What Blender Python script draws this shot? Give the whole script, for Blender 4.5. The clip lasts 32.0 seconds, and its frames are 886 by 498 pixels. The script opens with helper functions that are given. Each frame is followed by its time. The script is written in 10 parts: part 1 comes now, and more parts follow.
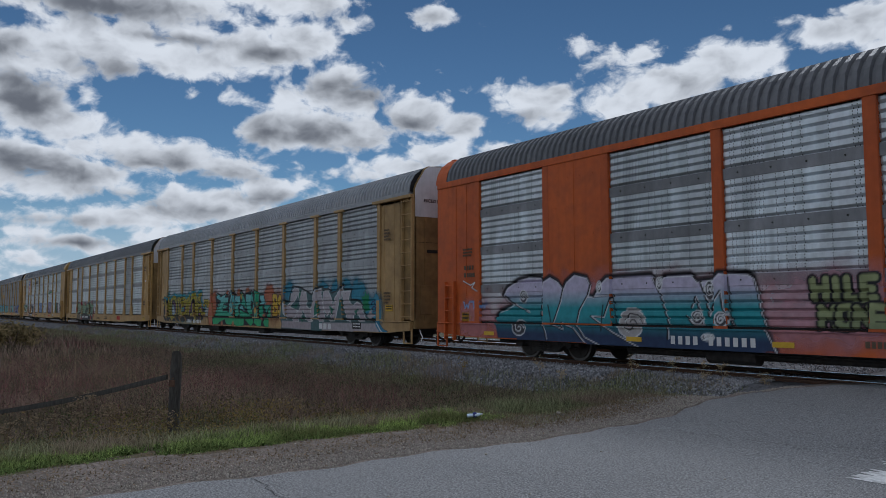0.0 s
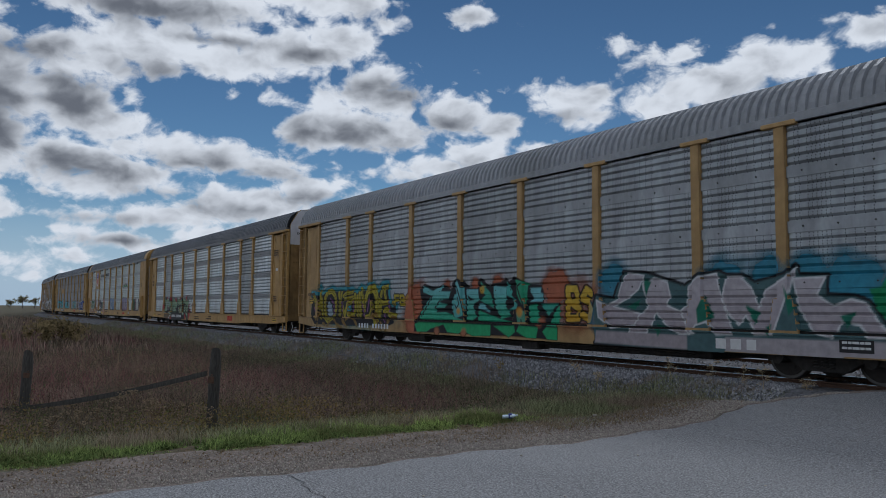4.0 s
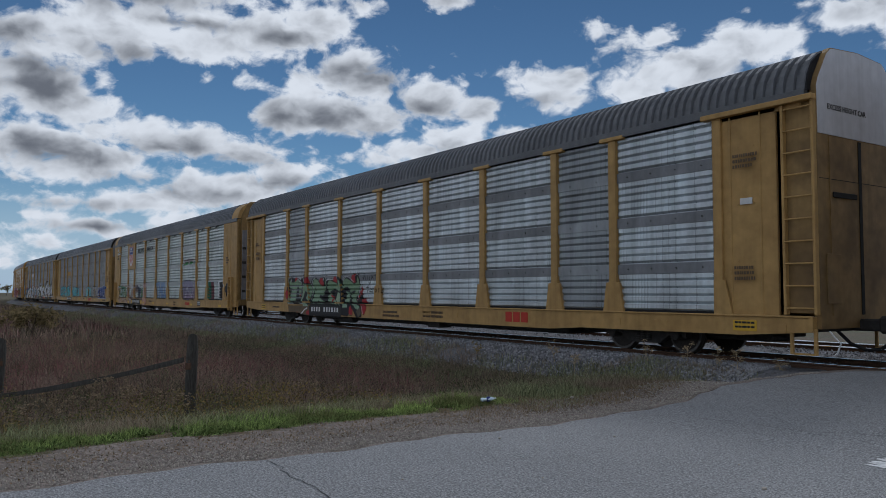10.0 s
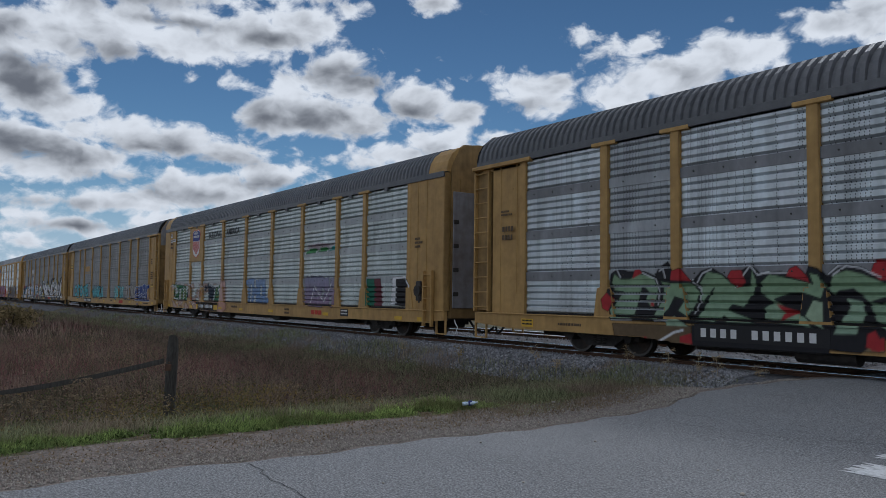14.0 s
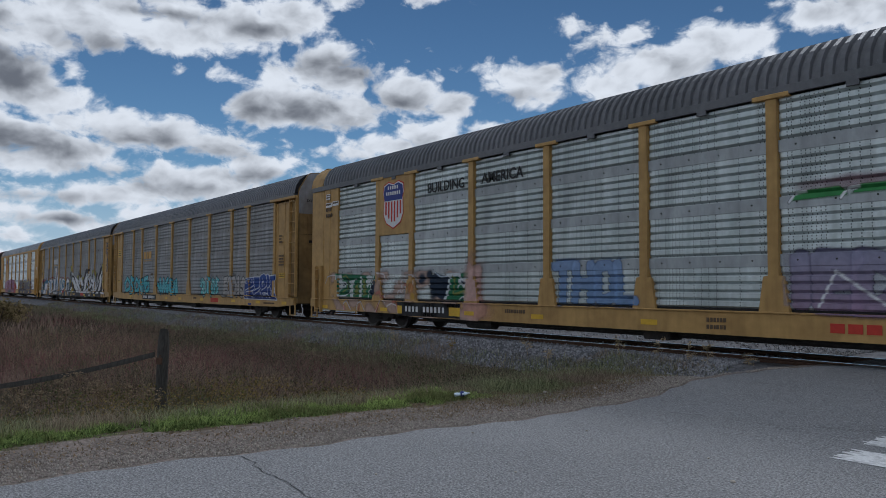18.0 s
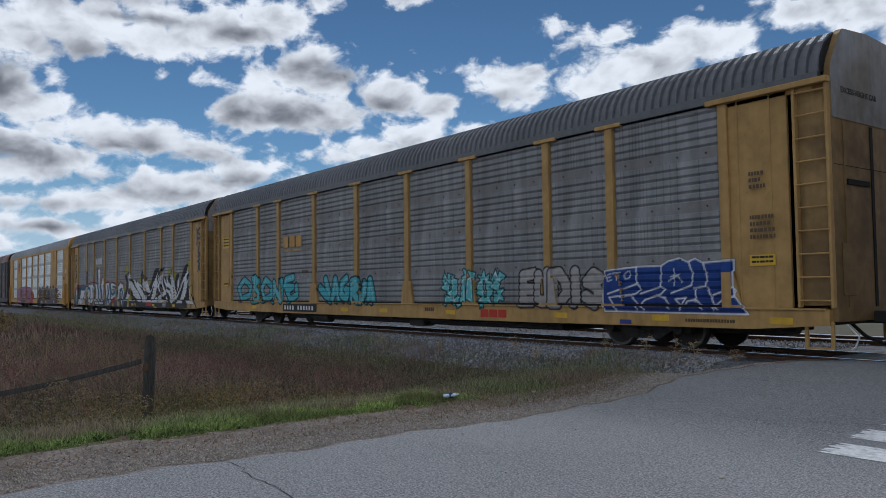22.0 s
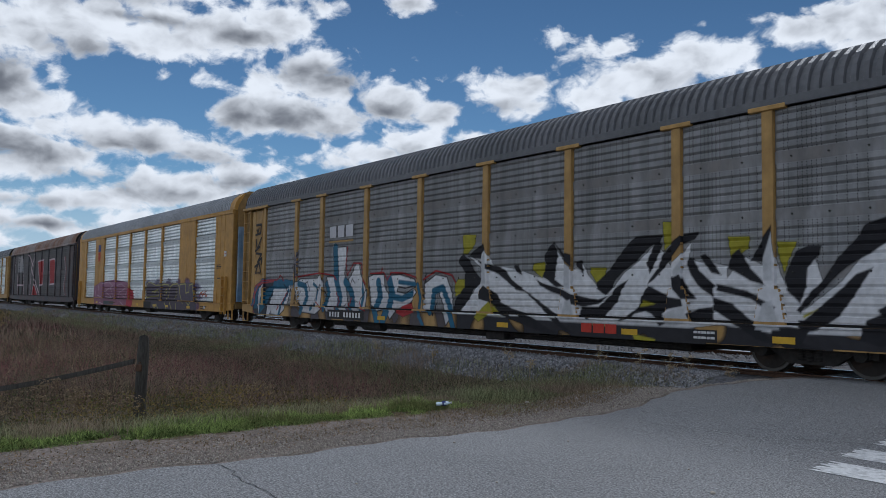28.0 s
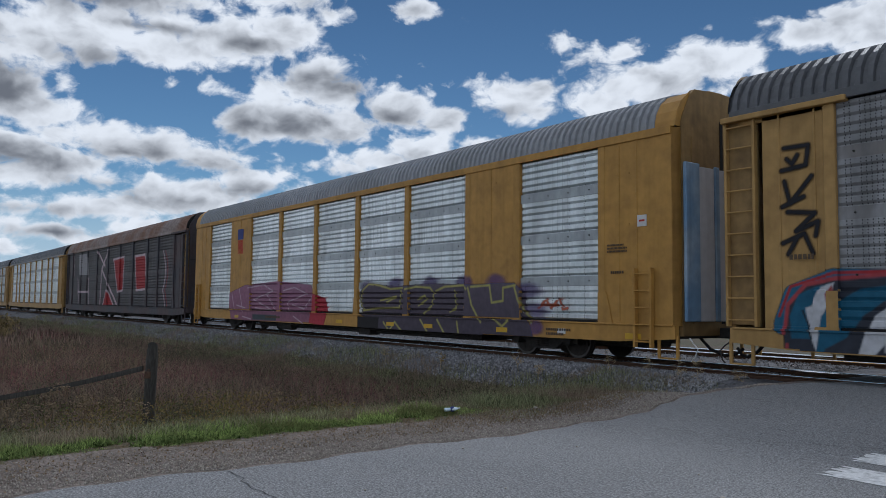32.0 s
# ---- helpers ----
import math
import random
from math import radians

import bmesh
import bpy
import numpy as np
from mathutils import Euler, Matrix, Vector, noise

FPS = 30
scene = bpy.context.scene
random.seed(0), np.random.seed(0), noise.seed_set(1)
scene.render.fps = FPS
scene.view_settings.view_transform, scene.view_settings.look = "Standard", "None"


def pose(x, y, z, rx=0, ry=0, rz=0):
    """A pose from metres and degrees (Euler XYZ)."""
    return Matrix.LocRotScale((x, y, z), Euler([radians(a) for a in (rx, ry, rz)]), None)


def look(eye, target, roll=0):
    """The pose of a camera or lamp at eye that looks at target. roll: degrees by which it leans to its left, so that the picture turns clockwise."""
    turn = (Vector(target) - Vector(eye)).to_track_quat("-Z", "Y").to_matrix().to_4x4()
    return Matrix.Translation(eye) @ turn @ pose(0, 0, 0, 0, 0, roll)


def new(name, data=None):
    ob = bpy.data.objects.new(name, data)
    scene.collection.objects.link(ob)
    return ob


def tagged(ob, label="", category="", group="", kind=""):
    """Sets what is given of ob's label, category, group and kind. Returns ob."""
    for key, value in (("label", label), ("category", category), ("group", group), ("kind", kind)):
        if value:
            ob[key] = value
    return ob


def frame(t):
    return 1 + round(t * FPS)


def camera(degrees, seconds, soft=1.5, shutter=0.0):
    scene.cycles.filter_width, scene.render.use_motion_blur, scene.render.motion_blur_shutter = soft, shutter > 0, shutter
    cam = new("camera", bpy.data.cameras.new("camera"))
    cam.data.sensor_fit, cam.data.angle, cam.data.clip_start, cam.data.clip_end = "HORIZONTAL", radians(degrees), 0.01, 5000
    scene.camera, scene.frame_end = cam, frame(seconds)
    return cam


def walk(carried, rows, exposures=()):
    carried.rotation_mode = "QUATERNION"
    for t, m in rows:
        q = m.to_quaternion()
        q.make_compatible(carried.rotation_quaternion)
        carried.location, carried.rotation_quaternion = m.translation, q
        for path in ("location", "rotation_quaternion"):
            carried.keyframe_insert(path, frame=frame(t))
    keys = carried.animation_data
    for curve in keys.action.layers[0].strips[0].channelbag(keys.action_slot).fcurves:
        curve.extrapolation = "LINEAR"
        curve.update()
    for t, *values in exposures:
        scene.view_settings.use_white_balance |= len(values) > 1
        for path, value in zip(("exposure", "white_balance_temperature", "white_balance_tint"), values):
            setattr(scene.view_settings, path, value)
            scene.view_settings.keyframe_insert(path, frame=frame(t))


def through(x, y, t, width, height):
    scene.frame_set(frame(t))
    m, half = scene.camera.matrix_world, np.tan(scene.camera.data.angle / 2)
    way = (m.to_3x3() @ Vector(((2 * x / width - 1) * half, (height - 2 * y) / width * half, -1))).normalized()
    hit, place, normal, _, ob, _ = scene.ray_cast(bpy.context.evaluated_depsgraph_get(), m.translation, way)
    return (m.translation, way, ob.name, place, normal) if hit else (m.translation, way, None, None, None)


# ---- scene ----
# The train runs along x at y = TRACK; the camera stands on the road beside the crossing.
EYE = 1.55
TRACK = 14.62
RAIL = 0.27
cam = camera(59.1, 32.0, soft=0.45)
PATH = [
    (0, pose(0, 0, EYE, 94.36, 0.09, 54.84)),
    (0.5, pose(0, 0, EYE, 94.31, 0.27, 55.25)),
    (1, pose(0, 0, EYE, 94.30, 0.58, 56.31)),
    (1.5, pose(0, 0, EYE, 94.29, 0.40, 57.18)),
    (2, pose(0, 0, EYE, 94.93, 0.31, 57.77)),
    (2.5, pose(0, 0, EYE, 95.56, 0.08, 58.34)),
    (3, pose(0, 0, EYE, 95.05, -0.18, 58.20)),
    (3.5, pose(0, 0, EYE, 94.56, -0.58, 57.64)),
    (5.5, pose(0, 0, EYE, 94.20, -0.01, 56.92)),
    (6, pose(0, 0, EYE, 94.26, 0.15, 56.52)),
    (6.5, pose(0, 0, EYE, 94.36, 0.54, 56.19)),
    (7, pose(0, 0, EYE, 94.15, 0.64, 55.92)),
    (7.5, pose(0, 0, EYE, 93.91, 0.43, 55.98)),
    (8, pose(0, 0, EYE, 93.18, -0.13, 56.00)),
    (8.5, pose(0, 0, EYE, 92.94, -0.32, 56.00)),
    (9, pose(0, 0, EYE, 93.27, -0.34, 56.06)),
    (9.5, pose(0, 0, EYE, 93.37, -0.31, 55.93)),
    (10, pose(0, 0, EYE, 93.23, -0.12, 55.87)),
    (10.5, pose(0, 0, EYE, 93.37, -0.29, 55.87)),
    (11, pose(0, 0, EYE, 93.55, -0.39, 55.60)),
    (11.5, pose(0, 0, EYE, 93.57, -0.53, 55.25)),
    (12, pose(0, 0, EYE, 93.51, -0.75, 54.90)),
    (12.5, pose(0, 0, EYE, 93.17, -0.96, 54.65)),
    (13, pose(0, 0, EYE, 92.98, -0.82, 54.72)),
    (13.5, pose(0, 0, EYE, 93.25, -0.72, 54.83)),
    (14, pose(0, 0, EYE, 93.50, -0.74, 54.62)),
    (14.5, pose(0, 0, EYE, 93.58, -0.85, 54.23)),
    (16.5, pose(0, 0, EYE, 93.57, -0.67, 54.05)),
    (17, pose(0, 0, EYE, 93.37, -0.69, 54.09)),
    (17.5, pose(0, 0, EYE, 93.24, -0.66, 53.97)),
    (18, pose(0, 0, EYE, 92.87, -0.31, 53.98)),
    (18.5, pose(0, 0, EYE, 92.30, 0.11, 54.53)),
    (19, pose(0, 0, EYE, 92.34, 0.13, 54.78)),
    (19.5, pose(0, 0, EYE, 92.82, -0.00, 54.66)),
    (20, pose(0, 0, EYE, 93.55, -0.50, 54.31)),
    (20.5, pose(0, 0, EYE, 93.59, -0.41, 53.87)),
    (21, pose(0, 0, EYE, 93.14, -0.18, 53.25)),
    (21.5, pose(0, 0, EYE, 93.13, 0.20, 52.80)),
    (22, pose(0, 0, EYE, 92.98, 0.65, 53.05)),
    (22.5, pose(0, 0, EYE, 93.00, 0.59, 53.19)),
    (23, pose(0, 0, EYE, 93.18, 0.26, 53.23)),
    (23.5, pose(0, 0, EYE, 93.31, 0.11, 53.18)),
    (24, pose(0, 0, EYE, 93.42, 0.06, 53.08)),
    (24.5, pose(0, 0, EYE, 93.40, -0.11, 52.96)),
    (26.5, pose(0, 0, EYE, 93.53, -0.32, 52.62)),
    (27, pose(0, 0, EYE, 93.59, -0.48, 52.65)),
    (27.5, pose(0, 0, EYE, 93.60, -0.84, 52.66)),
    (28, pose(0, 0, EYE, 93.55, -0.88, 52.74)),
    (28.5, pose(0, 0, EYE, 93.47, -0.78, 52.94)),
    (29, pose(0, 0, EYE, 93.50, -0.79, 53.01)),
    (29.5, pose(0, 0, EYE, 93.55, -0.84, 52.98)),
    (30, pose(0, 0, EYE, 93.52, -0.93, 53.00)),
    (30.5, pose(0, 0, EYE, 93.60, -0.85, 53.00)),
    (31, pose(0, 0, EYE, 93.74, -0.60, 53.13)),
    (31.5, pose(0, 0, EYE, 93.83, -0.54, 53.18)),
    (32, pose(0, 0, EYE, 93.95, -0.58, 53.30)),
]
walk(cam, PATH, [(0, -0.28, 5660, 9), (8, -0.25, 5660, 9), (18, -0.18, 5660, 9), (22, -0.04, 5660, 9), (27, -0.04, 5660, 9), (32, -0.08, 5660, 9)])

# ---- world and sun ----
SUN_AZ, SUN_EL = radians(118), radians(40)
# clouds ahead, and their grey hearts: azimuth to the right of -x, elevation, half width and half height in degrees
BANKS_A = (
    (7.0, 16.5, 4.2, 2.0), (11.8, 17.8, 5.3, 2.2), (17.0, 17.5, 4.2, 1.7), (20.8, 18.0, 4.8, 1.7), (24.8, 18.9, 3.3, 1.9), (28.2, 20.3, 2.0, 0.7),
    (11.7, 20.7, 10.6, 2.1), (17.2, 14.8, 0.9, 0.6), (10.2, 14.0, 0.8, 0.5), (20.5, 14.6, 1.6, 0.5), (6.8, 13.5, 3.0, 2.3), (8.7, 11.8, 3.5, 1.4),
    (7.3, 9.8, 3.9, 1.6), (8.0, 8.9, 5.4, 1.8), (15.1, 10.5, 4.0, 1.7), (19.5, 10.1, 3.7, 1.3), (10.3, 10.8, 3.2, 1.3), (34.6, 21.0, 2.2, 0.7),
    (2.2, 12.1, 2.8, 6.4), (2.8, 6.0, 2.7, 0.8), (22.2, 10.1, 1.6, 0.6), (23.9, 21.6, 4.9, 1.5),
)
BANKS_B = (
    (27.4, 15.4, 4.0, 2.0), (23.9, 14.4, 1.9, 1.9), (22.4, 13.1, 2.2, 1.6), (25.8, 12.9, 5.3, 1.7), (29.5, 12.6, 2.5, 1.5), (33.2, 14.2, 3.0, 1.7),
    (36.7, 13.4, 2.3, 1.3), (41.8, 14.8, 4.0, 1.5), (40.5, 15.4, 2.3, 0.9), (43.7, 14.0, 2.5, 0.9), (45.5, 18.4, 1.1, 0.8), (47.3, 17.6, 1.7, 0.9),
    (50.1, 17.6, 2.0, 0.7), (55.2, 16.7, 3.8, 1.6), (51.4, 15.5, 5.4, 2.0), (48.3, 14.2, 3.3, 1.3), (57.6, 16.8, 2.2, 1.1), (59.2, 15.7, 2.1, 0.7),
    (62.2, 17.8, 3.5, 1.2), (64.3, 17.9, 2.1, 1.6), (59.5, 18.8, 1.1, 0.4), (67.3, 17.8, 3.9, 2.3), (69.6, 14.8, 3.4, 1.6), (55.8, 18.9, 0.6, 0.3),
)
BANKS_C = (
    (35.8, 11.2, 5.1, 1.2), (32.5, 10.3, 3.8, 1.2), (39.1, 11.8, 2.3, 0.7), (29.6, 9.6, 2.3, 0.8), (27.3, 9.8, 1.2, 0.4), (24.7, 9.0, 1.4, 0.5),
    (22.7, 8.3, 4.0, 1.2), (18.8, 7.4, 5.1, 1.5), (14.0, 6.2, 5.4, 1.2), (8.8, 6.0, 4.3, 0.7), (5.5, 6.1, 2.2, 0.7), (9.8, 4.4, 4.2, 0.8),
    (7.5, 3.3, 2.3, 0.7), (15.9, 5.2, 3.3, 0.9), (12.3, 3.9, 2.5, 0.8), (6.2, 4.4, 1.9, 0.5), (6.3, 2.2, 1.9, 0.7), (9.6, 2.5, 1.7, 0.5),
    (31.7, 8.7, 3.3, 1.1), (3.2, 2.8, 1.8, 0.7), (35.0, 17.1, 0.5, 0.3), (12.3, 3.0, 5.6, 0.5), (17.0, 4.4, 2.2, 0.6), (20.8, 6.9, 3.1, 0.6),
    (25.9, 7.8, 2.4, 0.5), (6.2, 5.1, 2.5, 0.4),
)
CORES = (
    (6.1, 14.9, 3.0, 0.8), (7.2, 13.4, 2.6, 1.1), (8.5, 9.3, 4.3, 0.9), (6.7, 9.8, 2.3, 0.6), (11.4, 8.0, 2.4, 0.5), (15.3, 10.2, 2.6, 0.5),
    (19.5, 9.6, 2.7, 0.4), (25.0, 12.7, 4.3, 1.0), (29.1, 12.1, 2.3, 0.6), (29.0, 15.7, 2.6, 0.9), (32.8, 13.5, 2.3, 0.6), (22.3, 8.1, 2.8, 0.4),
    (18.4, 7.2, 3.4, 0.5), (8.8, 6.0, 3.8, 0.3), (10.5, 4.6, 2.9, 0.3), (12.7, 16.2, 2.5, 0.5), (16.7, 18.7, 2.7, 0.3), (23.2, 18.2, 1.8, 0.3),
    (42.0, 14.0, 2.5, 0.4), (10.5, 20.2, 6.0, 0.9), (4.0, 16.5, 3.0, 1.2), (35.8, 10.8, 2.5, 0.4), (2.2, 12.1, 2.4, 2.7),
)


def sky_world():
    world = bpy.data.worlds.new("sky")
    scene.world = world
    world.use_nodes = True
    nt = world.node_tree
    nt.nodes.clear()
    N, link = nt.nodes.new, nt.links.new

    def val(node, i, v):
        if hasattr(v, "is_linked"):
            link(v, node.inputs[i])
        else:
            node.inputs[i].default_value = v

    def math_(op, a, b=0.0, c=0.0):
        n = N("ShaderNodeMath")
        n.operation = op
        for i, v in enumerate((a, b, c)):
            val(n, i, v)
        return n.outputs[0]

    def vec(op, a, b=(0, 0, 0), c=(0, 0, 0), out=0):
        n = N("ShaderNodeVectorMath")
        n.operation = op
        for i, v in enumerate((a, b, c)):
            val(n, i, v)
        return n.outputs[out]

    def ramp(x, lo, hi):
        n = N("ShaderNodeMapRange")
        n.interpolation_type = "SMOOTHSTEP"
        val(n, 0, x)
        n.inputs[1].default_value, n.inputs[2].default_value = lo, hi
        return n.outputs[0]

    def mix(f, a, b):
        n = N("ShaderNodeMix")
        n.data_type = "RGBA"
        val(n, 0, f)
        val(n, 6, a)
        val(n, 7, b)
        return n.outputs[2]

    way = N("ShaderNodeTexCoord").outputs["Generated"]
    sep = N("ShaderNodeSeparateXYZ")
    link(way, sep.inputs[0])
    # azimuth (degrees, to the right of -x) and elevation of the way looked
    az = math_("MULTIPLY", math_("ARCTAN2", sep.outputs[1], math_("MULTIPLY", sep.outputs[0], -1)), 57.296)
    el = math_("MULTIPLY", math_("ARCSINE", sep.outputs[2]), 57.296)
    comb = N("ShaderNodeCombineXYZ")
    link(az, comb.inputs[0])
    link(el, comb.inputs[1])
    at = comb.outputs[0]

    def noise_(p, scale, detail, rough=0.55):
        n = N("ShaderNodeTexNoise")
        n.inputs["Scale"].default_value, n.inputs["Detail"].default_value = scale, detail
        n.inputs["Roughness"].default_value = rough
        link(p, n.inputs["Vector"])
        return n.outputs["Fac"]

    def puffs(p, scale, detail):
        n = N("ShaderNodeTexVoronoi")
        n.feature = "SMOOTH_F1"
        n.inputs["Scale"].default_value, n.inputs["Detail"].default_value = scale, detail
        n.inputs["Roughness"].default_value, n.inputs["Smoothness"].default_value = 0.55, 0.35
        link(p, n.inputs["Vector"])
        return n.outputs["Distance"]

    stretched = vec("MULTIPLY", at, (0.8, 1.15, 1.0))
    swirl = noise_(stretched, 0.35, 3.0, 0.5)
    warped = vec("ADD", stretched, vec("MULTIPLY", swirl, (1.6, 1.6, 0)))
    fine = math_("SUBTRACT", noise_(warped, 0.5, 8.0, 0.58), 0.5)
    soft = math_("SUBTRACT", noise_(stretched, 0.07, 3.0), 0.5)
    puff = math_("SUBTRACT", 0.93, puffs(warped, 0.5, 4.0))
    billow = math_("SUBTRACT", noise_(warped, 0.26, 3.0, 0.48), 0.5)
    over = vec("ADD", warped, (0.15, 0.7, 0))
    relief = math_("SUBTRACT", noise_(over, 0.30, 3.5, 0.5), noise_(warped, 0.30, 3.5, 0.5))

    def field(p, banks):
        f = None
        for a, e, w, h in banks:
            q = vec("MULTIPLY_ADD", p, (1 / w, 1 / h, 0), (-a / w, -e / h, 0))
            k = min(1.0, max(0.32, h / 1.6))
            d = math_("MULTIPLY_ADD", vec("LENGTH", q, out=1), -k, k)
            f = d if f is None else math_("SMOOTH_MAX", f, d, 0.2)
        return f

    shape = field(at, BANKS_A + BANKS_B + BANKS_C)
    # round the rest of the sky the same kind of cloud goes on
    away = ramp(math_("ABSOLUTE", math_("SUBTRACT", az, 35.0)), 36, 46)
    high = ramp(el, 27, 34)
    rest = math_("MULTIPLY_ADD", soft, 5.0, 0.35)
    shape = math_("ADD", shape, math_("MULTIPLY", math_("MAXIMUM", away, high), math_("MAXIMUM", math_("SUBTRACT", rest, shape), 0.0)))
    body = math_("ADD", math_("MINIMUM", shape, 0.6), math_("MULTIPLY", puff, 0.55))
    dens = math_("ADD", body, math_("MULTIPLY", fine, 1.45))
    cover = ramp(dens, -0.16, 0.27)
    # grey where the cloud is thick and towards its foot, white where its rim lets the light through
    heart = math_("MULTIPLY", math_("MAXIMUM", field(vec("ADD", at, vec("MULTIPLY", swirl, (0.9, 0.5, 0))), CORES), -0.35), 0.62)
    grey = math_("ADD", heart, math_("MULTIPLY", math_("MINIMUM", body, 0.8), 0.5))
    grey = math_("ADD", grey, math_("ADD", math_("MULTIPLY", billow, 0.65), math_("MULTIPLY", relief, 1.15)))
    grey = math_("ADD", grey, math_("MULTIPLY", fine, 0.16))
    thick = ramp(grey, -0.25, 0.72)
    cloud = mix(thick, (0.89, 0.87, 0.845, 1), (0.17, 0.173, 0.186, 1))
    sky = N("ShaderNodeTexSky")
    sky.sky_type, sky.sun_disc = "NISHITA", False
    sky.sun_elevation, sky.sun_rotation = SUN_EL, SUN_AZ
    sky.air_density, sky.dust_density, sky.ozone_density = 1.0, 0.6, 2.0
    blue = vec("MULTIPLY", sky.outputs[0], (0.0475, 0.058, 0.0635))
    # pale haze low over the land
    blue = mix(math_("MULTIPLY", math_("SUBTRACT", 1.0, ramp(el, 0.5, 9.0)), 0.75), blue, (0.50, 0.60, 0.70, 1))
    bg = N("ShaderNodeBackground")
    link(mix(cover, blue, cloud), bg.inputs[0])
    bg.inputs[1].default_value = 1.0
    out = N("ShaderNodeOutputWorld")
    link(bg.outputs[0], out.inputs[0])


sky_world()
lamp = bpy.data.lights.new("sun", "SUN")
lamp.energy, lamp.angle, lamp.color = 1.2, radians(12), (1.0, 0.96, 0.9)
sun = new("sun", lamp)
# the sun stands ahead beyond the train
sun_way = Vector((-math.sin(SUN_AZ - radians(90)) * math.cos(SUN_EL), math.cos(SUN_AZ - radians(90)) * math.cos(SUN_EL), math.sin(SUN_EL)))
sun.matrix_world = look(sun_way * 100, (0, 0, 0))


# ---- materials ----
def material(name, color, rough=0.6, metal=0.0, grain=0.0, scale=20.0, dirt=None, dirt_amount=0.0, dirt_scale=2.0,
             bump=0.0, streak=0.0, vary=0.0, stretch=(1, 1, 1), island=False, second=None, second_scale=0.4, space="Object"):
    """Procedural paint, metal or earth: colour, grain, stains, streaks that run down, relief."""
    m = bpy.data.materials.new(name)
    m.use_nodes = True
    nt = m.node_tree
    N, link = nt.nodes.new, nt.links.new
    bsdf = nt.nodes["Principled BSDF"]
    bsdf.inputs["Roughness"].default_value, bsdf.inputs["Metallic"].default_value = rough, metal
    bsdf.inputs["Specular IOR Level"].default_value = 0.5 if metal or rough < 0.5 else 0.25
    co = N("ShaderNodeTexCoord").outputs["Object"]
    if space == "World":
        co = N("ShaderNodeNewGeometry").outputs["Position"]

    def noise_(scale, detail=5.0, st=(1, 1, 1), shift=0.0):
        mp = N("ShaderNodeMapping")
        mp.inputs["Scale"].default_value = st
        mp.inputs["Location"].default_value = (shift, shift * 0.7, shift * 1.3)
        link(co, mp.inputs[0])
        n = N("ShaderNodeTexNoise")
        n.inputs["Scale"].default_value, n.inputs["Detail"].default_value = scale, detail
        link(mp.outputs[0], n.inputs["Vector"])
        return n.outputs["Fac"]

    def ramp(x, lo, hi, a=0.0, b=1.0):
        n = N("ShaderNodeMapRange")
        link(x, n.inputs[0])
        for i, v in enumerate((lo, hi, a, b)):
            n.inputs[i + 1].default_value = v
        return n.outputs[0]

    def mix(f, a, b, mode="MIX"):
        n = N("ShaderNodeMix")
        n.data_type, n.blend_type = "RGBA", mode
        for i, v in ((0, f), (6, a), (7, b)):
            if hasattr(v, "is_linked"):
                link(v, n.inputs[i])
            else:
                n.inputs[i].default_value = v
        return n.outputs[2]

    col = (*color, 1)
    if second:
        col = mix(ramp(noise_(second_scale, 4.0, stretch, 9.0), 0.38, 0.62), col, (*second, 1))
    if dirt and dirt_amount:
        col = mix(ramp(noise_(dirt_scale, 6.0, stretch), 0.45, 0.75, 0, dirt_amount), col, (*dirt, 1))
    if streak:
        dark = tuple(c * 0.45 for c in color)
        col = mix(ramp(noise_(3.0, 5.0, (1.6, 1.6, 0.12), 4.0), 0.45, 0.72, 0, streak), col, (*dark, 1))
    if grain:
        g = ramp(noise_(scale, 4.0, stretch, 2.0), 0.25, 0.75, 1 - grain, 1 + grain)
        cm = N("ShaderNodeCombineXYZ")
        for i in range(3):
            link(g, cm.inputs[i])
        col = mix(1.0, col, cm.outputs[0], "MULTIPLY")
    if vary or island:
        r = N("ShaderNodeNewGeometry").outputs["Random Per Island"] if island else N("ShaderNodeObjectInfo").outputs["Random"]
        hs = N("ShaderNodeHueSaturation")
        link(ramp(r, 0, 1, 1 - vary, 1 + vary), hs.inputs["Value"])
        link(ramp(r, 0, 1, 0.5 - vary * 0.05, 0.5 + vary * 0.05), hs.inputs["Hue"])
        if hasattr(col, "is_linked"):
            link(col, hs.inputs["Color"])
        else:
            hs.inputs["Color"].default_value = col
        col = hs.outputs[0]
    if hasattr(col, "is_linked"):
        link(col, bsdf.inputs["Base Color"])
    else:
        bsdf.inputs["Base Color"].default_value = col
    if bump:
        b = N("ShaderNodeBump")
        b.inputs["Strength"].default_value, b.inputs["Distance"].default_value = 1.0, bump
        link(noise_(scale, 5.0, stretch, 2.0), b.inputs["Height"])
        link(b.outputs[0], bsdf.inputs["Normal"])
    return m


